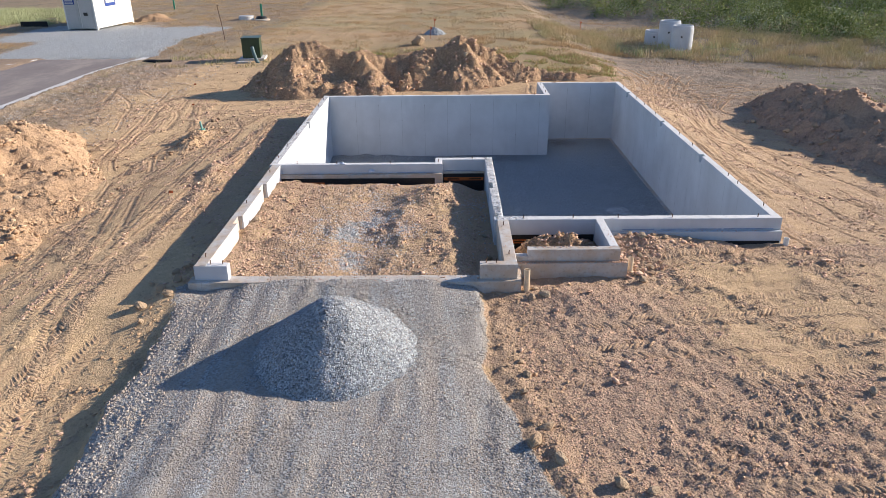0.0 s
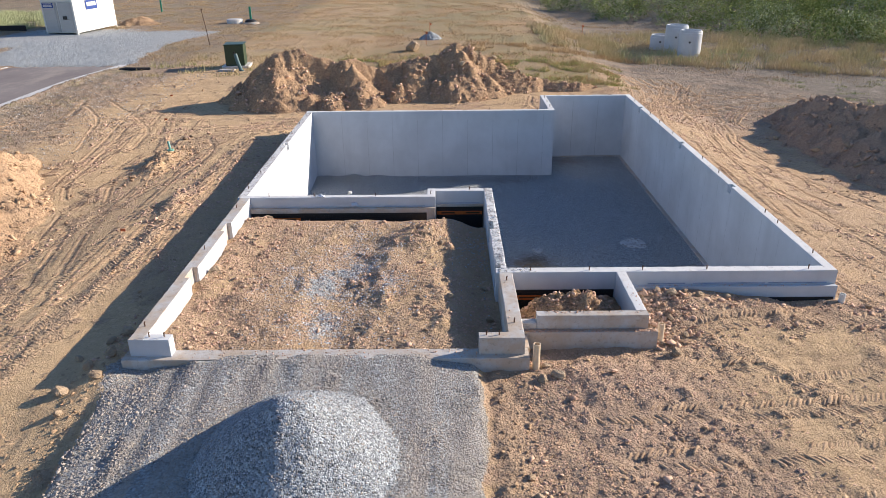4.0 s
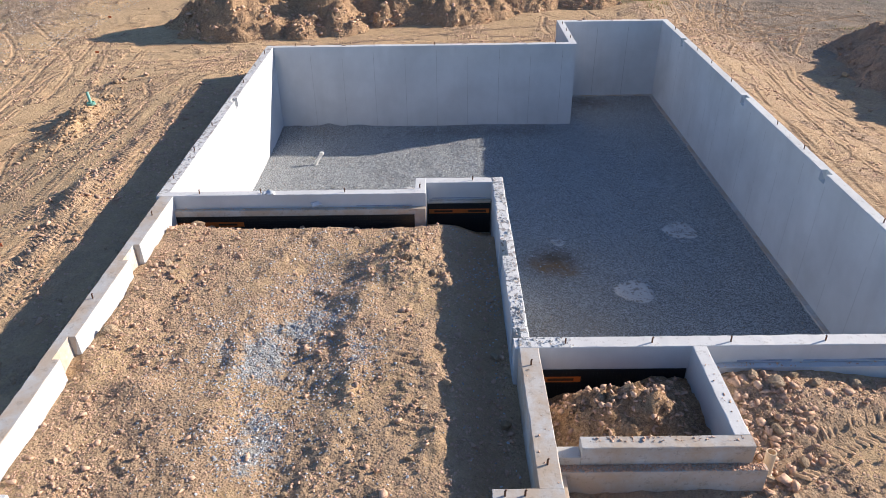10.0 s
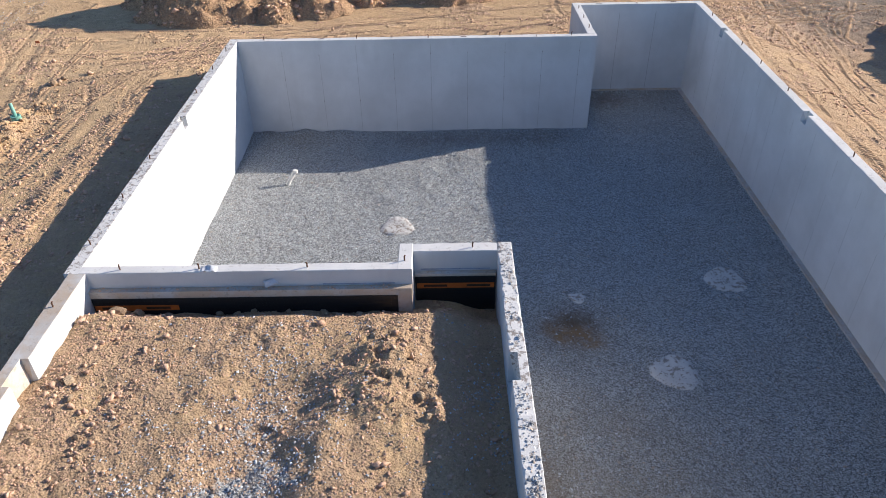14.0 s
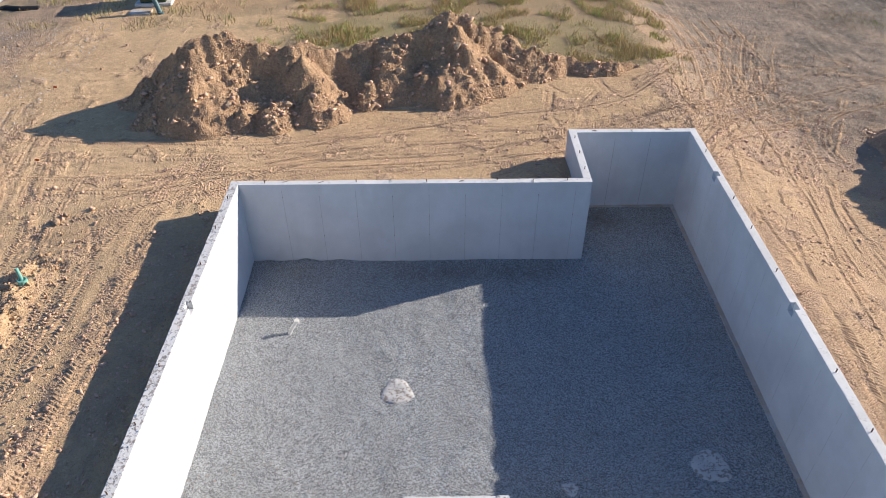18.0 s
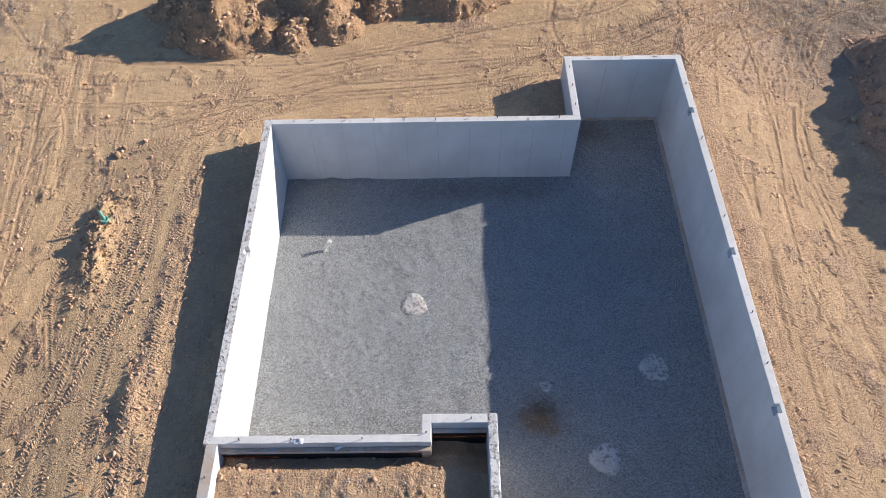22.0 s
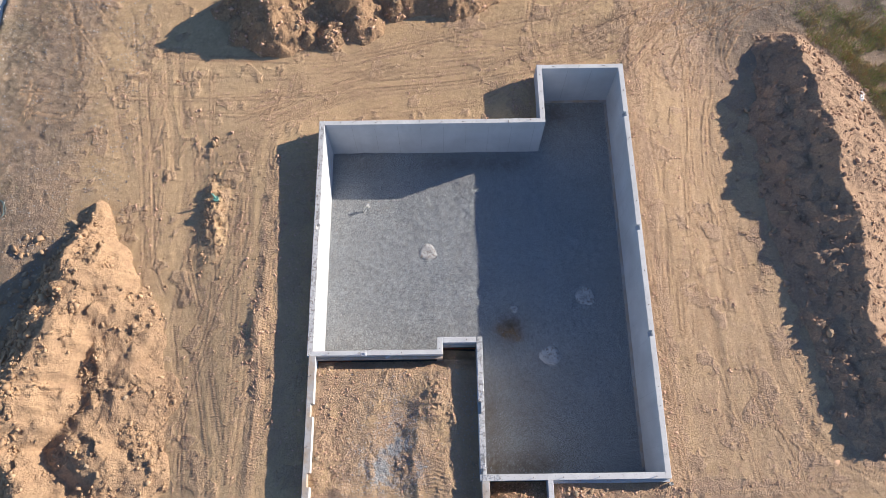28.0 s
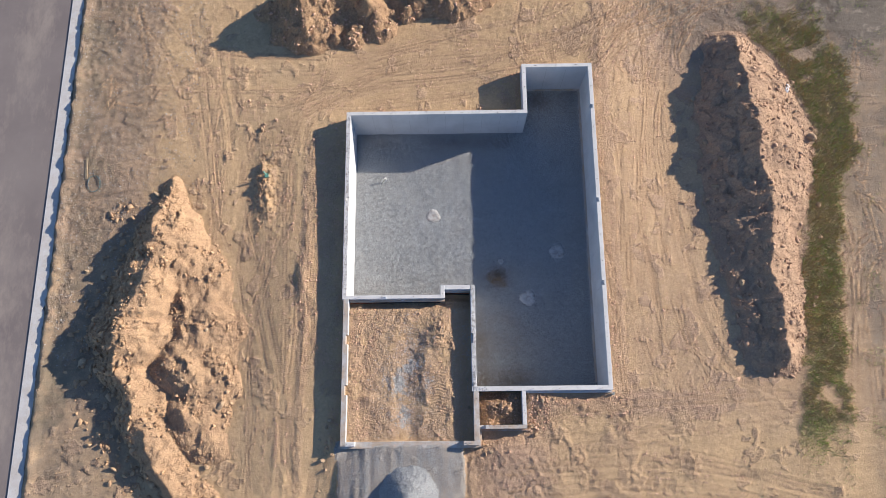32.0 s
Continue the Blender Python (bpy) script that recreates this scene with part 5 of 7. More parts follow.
# rubble left along the outer faces of the walls
rim = []
for x0, x1, y0, y1, m in ((-0.15, 8.7, 16.42, 16.95, 1500), (7.9, 8.8, 16.5, 18.8, 900), (-1.7, 0.0, 4.0, 16.3, 3200), (12.45, 13.0, 2.9, 18.9, 2200), (8.9, 12.4, 18.95, 19.4, 500), (-0.6, -0.05, 0.3, 4.0, 500)):
    u = rng.rand(m)
    rim.append(np.stack([x0 + (x1 - x0) * rng.rand(m), y0 + (y1 - y0) * u], 1))
for x0, y0, sx, sy, m in ((-2.9, 12.1, 0.35, 0.8, 500), (-3.3, 10.8, 0.4, 0.5, 300), (-3.6, 15.4, 0.6, 0.5, 420), (-2.0, 9.0, 0.3, 0.9, 350), (-2.1, 6.6, 0.35, 0.7, 350), (-5.2, 16.8, 0.6, 0.5, 350), (-6.6, 13.0, 0.3, 1.1, 420), (-4.4, 6.0, 0.5, 0.9, 300), (2.6, 18.2, 1.1, 0.25, 300), (6.4, 19.6, 0.8, 0.3, 260), (14.2, 14.6, 0.4, 0.8, 260), (15.2, 19.2, 0.9, 0.6, 320), (-8.6, 17.4, 0.9, 0.6, 360)):
    rim.append(np.stack([x0 + sx * rng.normal(size=m), y0 + sy * rng.normal(size=m)], 1))
rim = np.concatenate(rim)
rim = rim[rng.rand(len(rim)) < step(-0.5, 0.5, fbm(rim[:, 0], rim[:, 1], 1.1, 3, seed=99))]
P = np.stack([rim[:, 0], rim[:, 1], ground_height(rim[:, 0], rim[:, 1])], 1)
few = rng.rand(len(P)) < 0.16
stuff(scatter("clods", P[few], sizes(few.sum(), 0.05, 0.16, 2.4), CLOD_PINK, STONES, 61), "clods of broken soil lying around the walls", "clods")
stuff(scatter("crumbs", P[~few], sizes((~few).sum(), 0.015, 0.06, 2.0), CLOD_PINK, PEBBLES, 62), "patches of crumbled soil lying around the walls", "crumbs")
# crumbs squeezed out beside the ruts
rs = np.random.RandomState(64)
edge = []
for line, w, depth in TRACKS:
    L = np.concatenate([[0], np.cumsum(np.hypot(*np.diff(line, axis=0).T))])
    u = np.sort(rs.rand(int(L[-1] * 70)) * L[-1])
    u = u[vnoise(u * 0.55 + 40 * w, u * 0 + depth * 70) > 0.28]
    cx, cy = np.interp(u, L, line[:, 0]), np.interp(u, L, line[:, 1])
    tx, ty = np.gradient(line[:, 0]), np.gradient(line[:, 1])
    tx, ty = np.interp(u, L, tx / np.hypot(tx, ty)), np.interp(u, L, ty / np.hypot(tx, ty))
    off = np.where(rs.rand(len(u)) < 0.5, -1, 1) * (w * 0.5 + 0.03 + np.abs(rs.normal(size=len(u))) * 0.10)
    edge.append(np.stack([cx - ty * off, cy + tx * off], 1))
edge = np.concatenate(edge)
x, y = edge.T
ok = ~inside_house(x, y) & (gravel_mask(x, y) < 0.3) & (grass_mask(x, y) < 0.5) & (np.maximum(np.maximum(left_pile(x, y), right_pile(x, y)), back_pile(x, y)) < 0) & (x > -13.8) & ((x < -0.1) | (x > 12.6) | (y < 0) | (y > 19.1) | ((y > 16.6) & (x < 8.6)) | ((x > 8.9) & (y < 2.2)))
x, y = x[ok], y[ok]
P = np.stack([x, y, ground_height(x, y)], 1)
few = rs.rand(len(P)) < 0.05
stuff(scatter("clods", P[few], sizes(few.sum(), 0.05, 0.12, 2.2), CLOD_PINK, STONES, 65), "clods squeezed out beside the tyre ruts", "clods")
stuff(scatter("crumbs", P[~few], sizes((~few).sum(), 0.018, 0.06, 2.0), CLOD_PINK, PEBBLES, 66), "crumbled soil squeezed out beside the tyre ruts", "crumbs")
co, quads = treads()
stuff(raw_mesh("tread_marks", co, quads, make_clod("pressed_sand", 1.06)), "rows of tyre tread bars pressed into the sand", "tyre tracks")
n = 170000
x, y = -13 + 36 * rng.rand(n), -6.4 + 34 * rng.rand(n)
dens = 0.10 + 0.16 * dark_mask(x, y) * (y > 2) + 0.75 * step(0.2, 0.75, fbm(x, y, 1.5, 4, 0.65, seed=41)) + 0.4 * np.exp(-((y - 2.1) / 0.6) ** 2) * (x > 8.4) * (x < 13) + 0.3 * np.exp(-((x - 12.9) / 0.3) ** 2)
dens = dens + 0.9 * np.exp(-((x - 6.15 - 0.4 * step(-2, -5, y)) / 0.25) ** 2) * (y < 0.3) + 0.7 * np.exp(-((x + 0.45) / 0.3) ** 2) * (y < 0.5)
ok = (rng.rand(n) < dens) & ~inside_house(x, y) & (gravel_mask(x, y) < 0.4) & ~((x > -0.1) & (x < 6.5) & (y > 0.1) & (y < 3)) & ((x < -0.1) | (x > 12.5) | (y < 2.4) | (y > 19)) & ((x < 6) | (x > 8.7) | (y < 0.8) | (y > 3))
x, y = x[ok], y[ok]
clear = ruts(x, y)[3] < 0.25
x, y = x[clear], y[clear]
P = np.stack([x, y, ground_height(x, y)], 1)
few = rng.rand(len(P)) < 0.04
stuff(scatter("clods", P[few], sizes(few.sum(), 0.05, 0.13, 2.5), CLOD, STONES, 4), "dry loam clods strewn over the site", "clods")
stuff(scatter("crumbs", P[~few], sizes((~few).sum(), 0.014, 0.065, 2.6), CLOD, PEBBLES, 14), "dry loam crumbs strewn over the site", "crumbs")

n = 30000
x, y = 0.4 + 5.6 * rng.rand(n), 0.5 + 6.3 * rng.rand(n)
ok = (rng.rand(n) < 0.25 + 0.5 * step(2.2, 0.6, x) + 0.6 * step(0, 0.6, fbm(x, y, 0.9, 3, seed=44)))
x, y = x[ok], y[ok]
P = np.stack([x, y, fill_height(x, y)], 1)
few = rng.rand(len(P)) < 0.03 + 0.10 * (P[:, 0] < 1.7) * (fbm(P[:, 0], P[:, 1], 0.8, 2, seed=88) > 0) + 0.15 * np.exp(-((P[:, 0] - 4.7) / 0.5) ** 2 - ((P[:, 1] - 5.4) / 0.7) ** 2)
stuff(scatter("clods", P[few], sizes(few.sum(), 0.03, 0.12, 2.2), CLOD_PINK, STONES, 5), "clods and stones in the garage fill", "clods")
stuff(scatter("crumbs", P[~few], sizes((~few).sum(), 0.010, 0.034, 1.8), CLOD_PINK, PEBBLES, 15), "loam crumbs in the garage fill", "crumbs")
x, y = 6.4 + 1.8 * rng.rand(900), 1.15 + 1.4 * rng.rand(900)
stuff(scatter("clods", np.stack([x, y, porch_h(x, y)], 1), sizes(900, 0.012, 0.11, 3), CLOD_PINK, STONES, 6), "clods on the heap in the porch pit", "clods")

n = 58000
x, y = -1.2 + 8.2 * rng.rand(n), -6.4 + 6.6 * rng.rand(n)
ok = (gravel_mask(x, y) > 0.3 + 0.6 * rng.rand(n)) & (stone_cone(x, y) < 0.05) & (fbm(x, y, 1.2, 3, seed=50) > -0.5 + rng.rand(n) * 0.8 - 0.2)
x, y = x[ok], y[ok]
stuff(scatter("gravel", np.stack([x, y, ground_height(x, y)], 1), sizes(len(x), 0.010, 0.030, 1.8) * np.where(x < 0.7, 1.45, 1.0), CHIP_DUSTY, PEBBLES, 7), "crushed limestone spread on the drive", "gravel")
P = on_heap(stone_cone, 1, 5.2, -4.1, 0.2, 36000, 0.0)
chips = scatter("stone_layer", P, sizes(len(P), 0.010, 0.027, 1.6), make_chip("clean_chips", 0.0, 0.24, 0.56), PEBBLES, 8)
chips.parent = stone_heap
chips["kind"], chips["label"] = "stuff", "clean grey stone chips"
n = 42000
x, y = 0.3 + 11.9 * rng.rand(n), 2.9 + 15.8 * rng.rand(n)
ok = ~((x < 9.1) & (y > 16.15)) & ~((x < 6.3) & (y < 7.1)) & ~((x > 4.6) & (x < 6.3) & (y < 7.55))
ok &= rng.rand(n) > 0.8 * stain(x, y)
x, y = x[ok], y[ok]
stuff(scatter("gravel", np.stack([x, y, bed_h(x, y)], 1), sizes(len(x), 0.014, 0.038, 1.4), CHIP, PEBBLES, 9), "grey crushed stone bedding in the basement", "gravel")
n = 30000
x, y = 1.2 + 4.8 * rng.rand(n), 0.6 + 6 * rng.rand(n)
ok = rng.rand(n) < 0.03 + 0.97 * np.clip(fill_gravel(x, y) + 0.10 * np.exp(-((x - 3.0) / 1.3) ** 4), 0, 1) * (0.45 + 0.55 * step(-0.3, 0.4, fbm(x, y, 0.5, 3, seed=94)))
x, y = x[ok], y[ok]
stuff(scatter("gravel", np.stack([x, y, fill_height(x, y)], 1), sizes(len(x), 0.013, 0.034, 1.5), make_chip("trodden_chips", 0.0, 0.30, 0.76), PEBBLES, 10), "stone chips trodden into the garage fill", "gravel")
rs = np.random.RandomState(104)
x, y = 5.15 + 0.9 * rs.rand(1500), 0.8 + 6.3 * rs.rand(1500)
ok = rs.rand(1500) < step(-0.4, 0.5, fbm(x, y, 0.8, 3, seed=105)) * (0.4 + 0.6 * step(5.7, 5.3, x))
x, y = x[ok], y[ok]
stuff(scatter("crumbs", np.stack([x, y, fill_height(x, y)], 1), sizes(len(x), 0.018, 0.085, 2.2), CLOD_PINK, STONES, 106), "soil crumbs fallen beside the garage wall", "crumbs")

# earth and chips left lying on ledges and wall tops
LX, LY, LZ, LS = [], [], [], []
for x0, x1, y0, y1, z, m in ((0.4, 4.6, 6.81, 6.89, 0.24, 160), (6.7, 8.4, 1.04, 1.12, TOP, 90), (6.4, 8.6, 0.87, 0.96, 0.24, 1500), (6.12, 6.33, 0.5, 2.5, TOP, 20), (8.31, 8.45, 1.2, 2.6, TOP, 14), (8.5, 12.3, 2.53, 2.61, 0.22, 90), (1.0, 6.0, 0.2, 0.44, 0.2, 240)):
    LX.append(x0 + (x1 - x0) * rng.rand(m)), LY.append(y0 + (y1 - y0) * rng.rand(m)), LZ.append(np.full(m, z))
P = np.stack([np.concatenate(LX), np.concatenate(LY), np.concatenate(LZ)], 1)
stuff(scatter("crumbs", P, sizes(len(P), 0.012, 0.045, 2.5), CLOD_PINK, STONES, 71), "earth crumbs lying on ledges and wall tops", "crumbs")
x, y = 6.07 + 0.17 * rng.rand(900), 2.9 + 4.5 * rng.rand(900)
P = np.stack([x, y, x * 0 + TOP - 0.004], 1)
P = P[(P[:, 1] < 4.75) | ((P[:, 1] > 5.3) & (rng.rand(900) < 0.5))]
x, y = 6.1 + 0.7 * rng.rand(200) ** 1.5, 2.64 + 0.17 * rng.rand(200)
P = np.concatenate([P, np.stack([x, y, x * 0 + TOP - 0.004], 1)])
x, y = 0.06 + 0.17 * rng.rand(500), 7.2 + 9.0 * rng.rand(500)
P = np.concatenate([P, np.stack([x, y, x * 0 + TOP - 0.004], 1)])
stuff(scatter("chips", P, sizes(len(P), 0.012, 0.04, 1.5), CHIP, PEBBLES, 72), "stone chips stuck in the rough wall tops", "chips")

x, y = 8.62 + 0.9 * rng.rand(260) ** 1.6, 0.85 + 1.6 * rng.rand(260)
stuff(scatter("cobbles", np.stack([x, y, ground_height(x, y)], 1), sizes(260, 0.04, 0.17, 2.0), CLOD_PINK, STONES, 73), "cobbles heaped beside the porch wall", "cobbles")

# cobbles rolled down the shaded flank of the roadside pile, small stones on the verge beside it
y = -2.5 + 14.5 * rng.rand(420)
x = np.interp(y, [-2, 0.7, 3.9, 5.4, 8.4, 11, 14], [-7.4, -9.0, -10.3, -10.2, -9.3, -8.8, -8.8]) - 0.5 - 2.4 * rng.rand(420) ** 1.3
P = np.stack([x, y, np.maximum(left_pile(x, y), 0) + soft_height(x, y)], 1)
stuff(scatter("cobbles", P, sizes(420, 0.10, 0.42, 2.4), CLOD_PALE, STONES, 74), "pale cobbles rolled down the roadside pile", "cobbles")
x, y = -14.2 + 6.5 * rng.rand(14000) ** 1.3, 4 + 26 * rng.rand(14000)
ok = (left_pile(x, y) < -0.05) & (rng.rand(14000) < 0.25 + 0.75 * step(-0.2, 0.5, fbm(x, y, 1.2, 4, seed=89)))
x, y = x[ok], y[ok]
stuff(scatter("pebbles", np.stack([x, y, ground_height(x, y)], 1), sizes(len(x), 0.02, 0.07, 2.2), make_chip("verge_pebbles", 0.75, 0.22, 0.60), PEBBLES, 75), "small grey stones strewn over the verge", "pebbles")

# ---- single stones ----
rock_meshes = []
for k in range(7):
    co, tri = stone_shape(60 + k, True)
    me = bpy.data.meshes.new("stone")
    me.from_pydata([tuple(v) for v in co], [], [tuple(int(i) for i in t) for t in tri])
    me.materials.append(ROCK)
    rock_meshes.append(me)


def stone(x, y, z, s, label, group, k):
    ob = new("stone", rock_meshes[k % 7])
    ob.matrix_basis = pose(x, y, z + 0.12 * s, 13 * k % 40, 7 * k % 30, 47 * k) @ Matrix.Diagonal((s, s * (0.65 + 0.05 * (k % 5)), s * 0.72, 1))
    return tagged(ob, label, "stone", group)


h1 = lambda f, x, y: float(f(np.array([[float(x)]]), np.array([[float(y)]]))[0, 0])
k = 0
for x, y, s in ((0.82, 6.55, 0.26), (0.52, 3.45, 0.24), (1.0, 6.72, 0.2), (2.1, 6.78, 0.16), (2.35, 6.75, 0.15), (2.6, 6.76, 0.14), (3.1, 6.74, 0.13), (3.6, 6.75, 0.15), (4.1, 6.72, 0.12),
                (0.75, 5.2, 0.15), (0.9, 4.9, 0.13), (1.15, 4.4, 0.12), (0.7, 4.3, 0.14), (5.1, 4.6, 0.12), (5.0, 4.9, 0.14), (5.2, 2.4, 0.16), (4.9, 2.0, 0.13), (5.9, 1.9, 0.2), (5.85, 3.2, 0.18), (4.75, 1.2, 0.12), (3.4, 0.8, 0.12)):
    stone(x, y, h1(fill_height, x, y), s, "tan field stone lying in the garage fill", "stones in the garage", k)
    k += 1
for x, y, s in ((-0.35, 0.55, 0.3), (-0.55, 0.2, 0.26), (-0.3, -0.1, 0.22), (-0.75, -0.35, 0.28), (-0.6, -0.75, 0.2), (-0.9, 0.55, 0.2), (-0.45, 1.4, 0.32), (-0.6, 1.1, 0.2), (6.6, -0.15, 0.2), (6.85, -0.05, 0.24), (6.7, 0.25, 0.18), (6.2, -2.2, 0.16),
                (6.25, -2.6, 0.2), (6.15, -3.1, 0.16), (6.4, -3.9, 0.26), (6.2, -4.25, 0.3), (6.5, -4.6, 0.22), (7.2, -5.0, 0.24), (7.6, -5.1, 0.2), (9.0, 2.35, 0.2), (9.22, 2.2, 0.27), (9.5, 2.36, 0.16), (9.75, 2.25, 0.2), (10.3, 2.33, 0.17), (9.05, 1.6, 0.2),
                (8.75, 1.0, 0.22), (8.9, 0.7, 0.26), (9.2, 1.2, 0.18), (12.9, 2.3, 0.2), (10.4, -2.9, 0.16), (11.4, -3.1, 0.18), (11.9, -2.7, 0.14), (-9.5, 12.45, 0.4), (-9.75, 11.9, 0.3), (-9.4, 11.75, 0.32), (-4.4, 15.9, 0.3), (-4.3, 16.2, 0.2)):
    z = h1(ground_height, x, y)
    stone(x, y, z, s, "tan field stone half sunk in the loam", "stones on the ground", k)
    k += 1
for x, y, s in ((-11.1, 10.4, 0.3), (-11.5, 9.6, 0.28), (-11.9, 9.2, 0.34), (-12.6, 8.6, 0.3), (-11.7, 8.3, 0.4), (-11.9, 7.0, 0.36), (-11.3, 6.2, 0.3), (-12.3, 6.4, 0.3), (-12.3, 4.2, 0.5), (-11.9, 3.9, 0.36), (-11.5, 4.6, 0.34), (-12.1, 5.2, 0.28), (-11.2, 2.9, 0.3),
                (-11.0, 2.2, 0.34), (-10.9, 1.4, 0.3), (-10.6, 0.8, 0.26), (-5.6, 2.1, 0.5), (-6.9, 3.0, 0.3), (-7.3, 3.3, 0.26), (-8.2, 4.0, 0.24), (-6.4, 5.6, 0.22), (-6.1, -0.6, 0.3)):
    z = h1(lambda a, b: np.maximum(left_pile(a, b), 0) + soft_height(a, b), x, y)
    stone(x, y, z, s, "pale boulder on the roadside spoil pile", "stones on the roadside pile", k)
    k += 1
for x, y, s in ((23.6, 15.2, 0.6), (22.9, 16.6, 0.3), (22.6, 17.2, 0.3), (23.5, 11.6, 0.34), (23.3, 9.9, 0.3), (22.6, 6.9, 0.3), (22.4, 6.5, 0.26), (18.2, 15.0, 0.4), (18.4, 12.6, 0.4), (18.0, 11.9, 0.3), (19.0, 7.6, 0.4), (18.9, 6.9, 0.3), (18.7, 14.0, 0.3), (17.9, 17.5, 0.3)):
    z = h1(lambda a, b: np.maximum(right_pile(a, b), 0) + soft_height(a, b), x, y)
    stone(x, y, z, s, "greyish boulder on the narrow spoil ridge", "stones on the spoil ridge", k)
    k += 1
for x, y, s in ((0.6, 21.4, 0.35), (2.1, 21.9, 0.3), (4.0, 23.0, 0.3), (5.9, 23.6, 0.34), (6.6, 24.4, 0.3), (-1.2, 21.2, 0.3), (3.0, 22.4, 0.26), (7.4, 25.0, 0.36)):
    z = h1(lambda a, b: np.maximum(back_pile(a, b), 0) + soft_height(a, b), x, y)
    stone(x, y, z, s, "tan stone on the rear spoil pile", "stones on the rear pile", k)
    k += 1
big = stone(2.95, 37.9, h1(ground_height, 2.95, 37.9) + 0.1, 1.15, "tall tan boulder standing in dry grass", "", 3)
big.name = "boulder"

# ---- marks of forms, bolts, pockets on the walls ----
SEAM = plain("form_seam", (0.42, 0.43, 0.44), 0.9)
for i in range(9):
    part("seam", box(1.305 + 0.921 * i - 0.004, 1.305 + 0.921 * i + 0.004, 16.196, 16.202, FLOOR - 0.1, 0.36 - 0.2 * (i % 2)), SEAM, wall_back)
for xx in (10.17, 11.16):
    part("seam", box(xx - 0.006, xx + 0.006, 18.705, 18.711, FLOOR - 0.1, 0.3), SEAM, wall_notch)

for i in range(16):
    for z0, z1 in ((FLOOR + 0.02, -1.25 + 0.1 * (i % 3)), (-1.05, -0.3 - 0.12 * (i % 2)), (-0.12, 0.2 + 0.08 * (i % 3))):
        part("seam", box(12.2185, 12.2225, 3.7 + 0.921 * i - 0.003, 3.7 + 0.921 * i + 0.003, z0, z1), SEAM, wall_right)
HOLE = plain("tie_stub", (0.16, 0.13, 0.12), 0.9)
for i in range(9):
    for zz in (0.12, -0.5, -1.1):
        part("form_tie", box(1.305 + 0.921 * i - 0.007, 1.305 + 0.921 * i + 0.007, 16.189, 16.1955, zz - 0.01 + 0.012 * (i % 3), zz + 0.012 + 0.012 * (i % 3)), HOLE, wall_back)
bolt_mesh = tube([(0, 0, -0.03), (0, 0, 0.07), (0.012, 0.004, 0.085)], 0.011, 6)
bolt_src = part("anchor_bolt", bolt_mesh, STEEL, wall_back, "short rusty anchor bolt")
bolt_src.location = (0.9, 16.29, TOP)
rod_mesh = tube([(-0.06, 0, 0.012), (0, 0.012, 0.014), (0.04, 0.035, 0.012), (0.065, 0.06, 0.010)], 0.007, 6)
rod_src = part("tie_rod", rod_mesh, STEEL, wall_back, "bent tie rod lying on the wall top")
rod_src.location = (1.4, 16.3, TOP)


def more(src, parent, x, y, rz=0.0, z=TOP):
    ob = new(src.name.split(".")[0], src.data)
    ob.parent = parent
    ob["label"] = src["label"]
    ob.matrix_basis = pose(x, y, z, 0, 0, rz)


for i in range(8):
    more(bolt_src if i % 2 else rod_src, wall_back, 2.3 + 0.88 * i, 16.27 + 0.03 * (i % 3), 40 * i)
for yy in (3.4, 5.0, 5.65, 8.6, 9.9, 12.7, 14.2, 15.4, 17.6):
    more(bolt_src, wall_right, 12.31, yy, yy * 50)
for yy in (7.6, 8.9, 10.2, 13.1, 14.4, 15.6):
    more(bolt_src, wall_left, 0.14, yy, yy * 70)
for xx in (9.6, 10.6, 11.6):
    more(rod_src, wall_notch, xx, 18.8, xx * 90)
for yy in (16.8, 17.6, 18.4):
    more(bolt_src, wall_jog, 8.97, yy, yy * 90)
for xx in (6.7, 7.8, 8.8, 10.0, 11.9):
    more(bolt_src, wall_front, xx, 2.7, xx * 90)
for xx in (0.8, 1.9, 3.4):
    more(bolt_src, wall_garage_back, xx, 6.98, xx * 60)
more(bolt_src, wall_nook_side, 4.74, 7.1)
more(bolt_src, wall_nook_back, 5.7, 7.4)
for xx in (5.75, 5.95):
    more(bolt_src, wall_pier_right, xx, 0.36)
for yy in (0.75, 2.3):
    more(bolt_src, wall_pier, 6.22, yy)
for xx in (0.42, 0.66):
    more(bolt_src, wall_pier_left, xx, 0.36)
for yy in (0.7, 3.8, 6.2):
    more(bolt_src, wall_garage_left, 0.22, yy)

CHALK = plain("blue_chalk", (0.36, 0.42, 0.54), 0.9, vary=0.4, scale=5)
for x0, x1 in ((8.9, 9.6), (9.75, 11.1), (11.15, 12.25)):
    part("chalk_line", box(x0, x1, 2.6145, 2.6185, 0.235, 0.262), CHALK, wall_front, "smudged blue chalk line")
part("chalk_line", box(3.6, 4.6, 6.8955, 6.8985, 0.255, 0.272), CHALK, wall_garage_back, "smudged blue chalk line")
part("chalk_line", box(4.95, 5.95, 7.3055, 7.3085, 0.175, 0.195), CHALK, wall_nook_back, "smudged blue chalk line")

# ---- drainage membrane with its printed edge strip ----
BLACK = plain("black_dimpled_sheet", (0.018, 0.018, 0.02), 0.5)
ORANGE = plain("orange_strip", (0.62, 0.16, 0.03), 0.6, vary=0.3)
PRINT = plain("black_print", (0.05, 0.03, 0.02), 0.7)


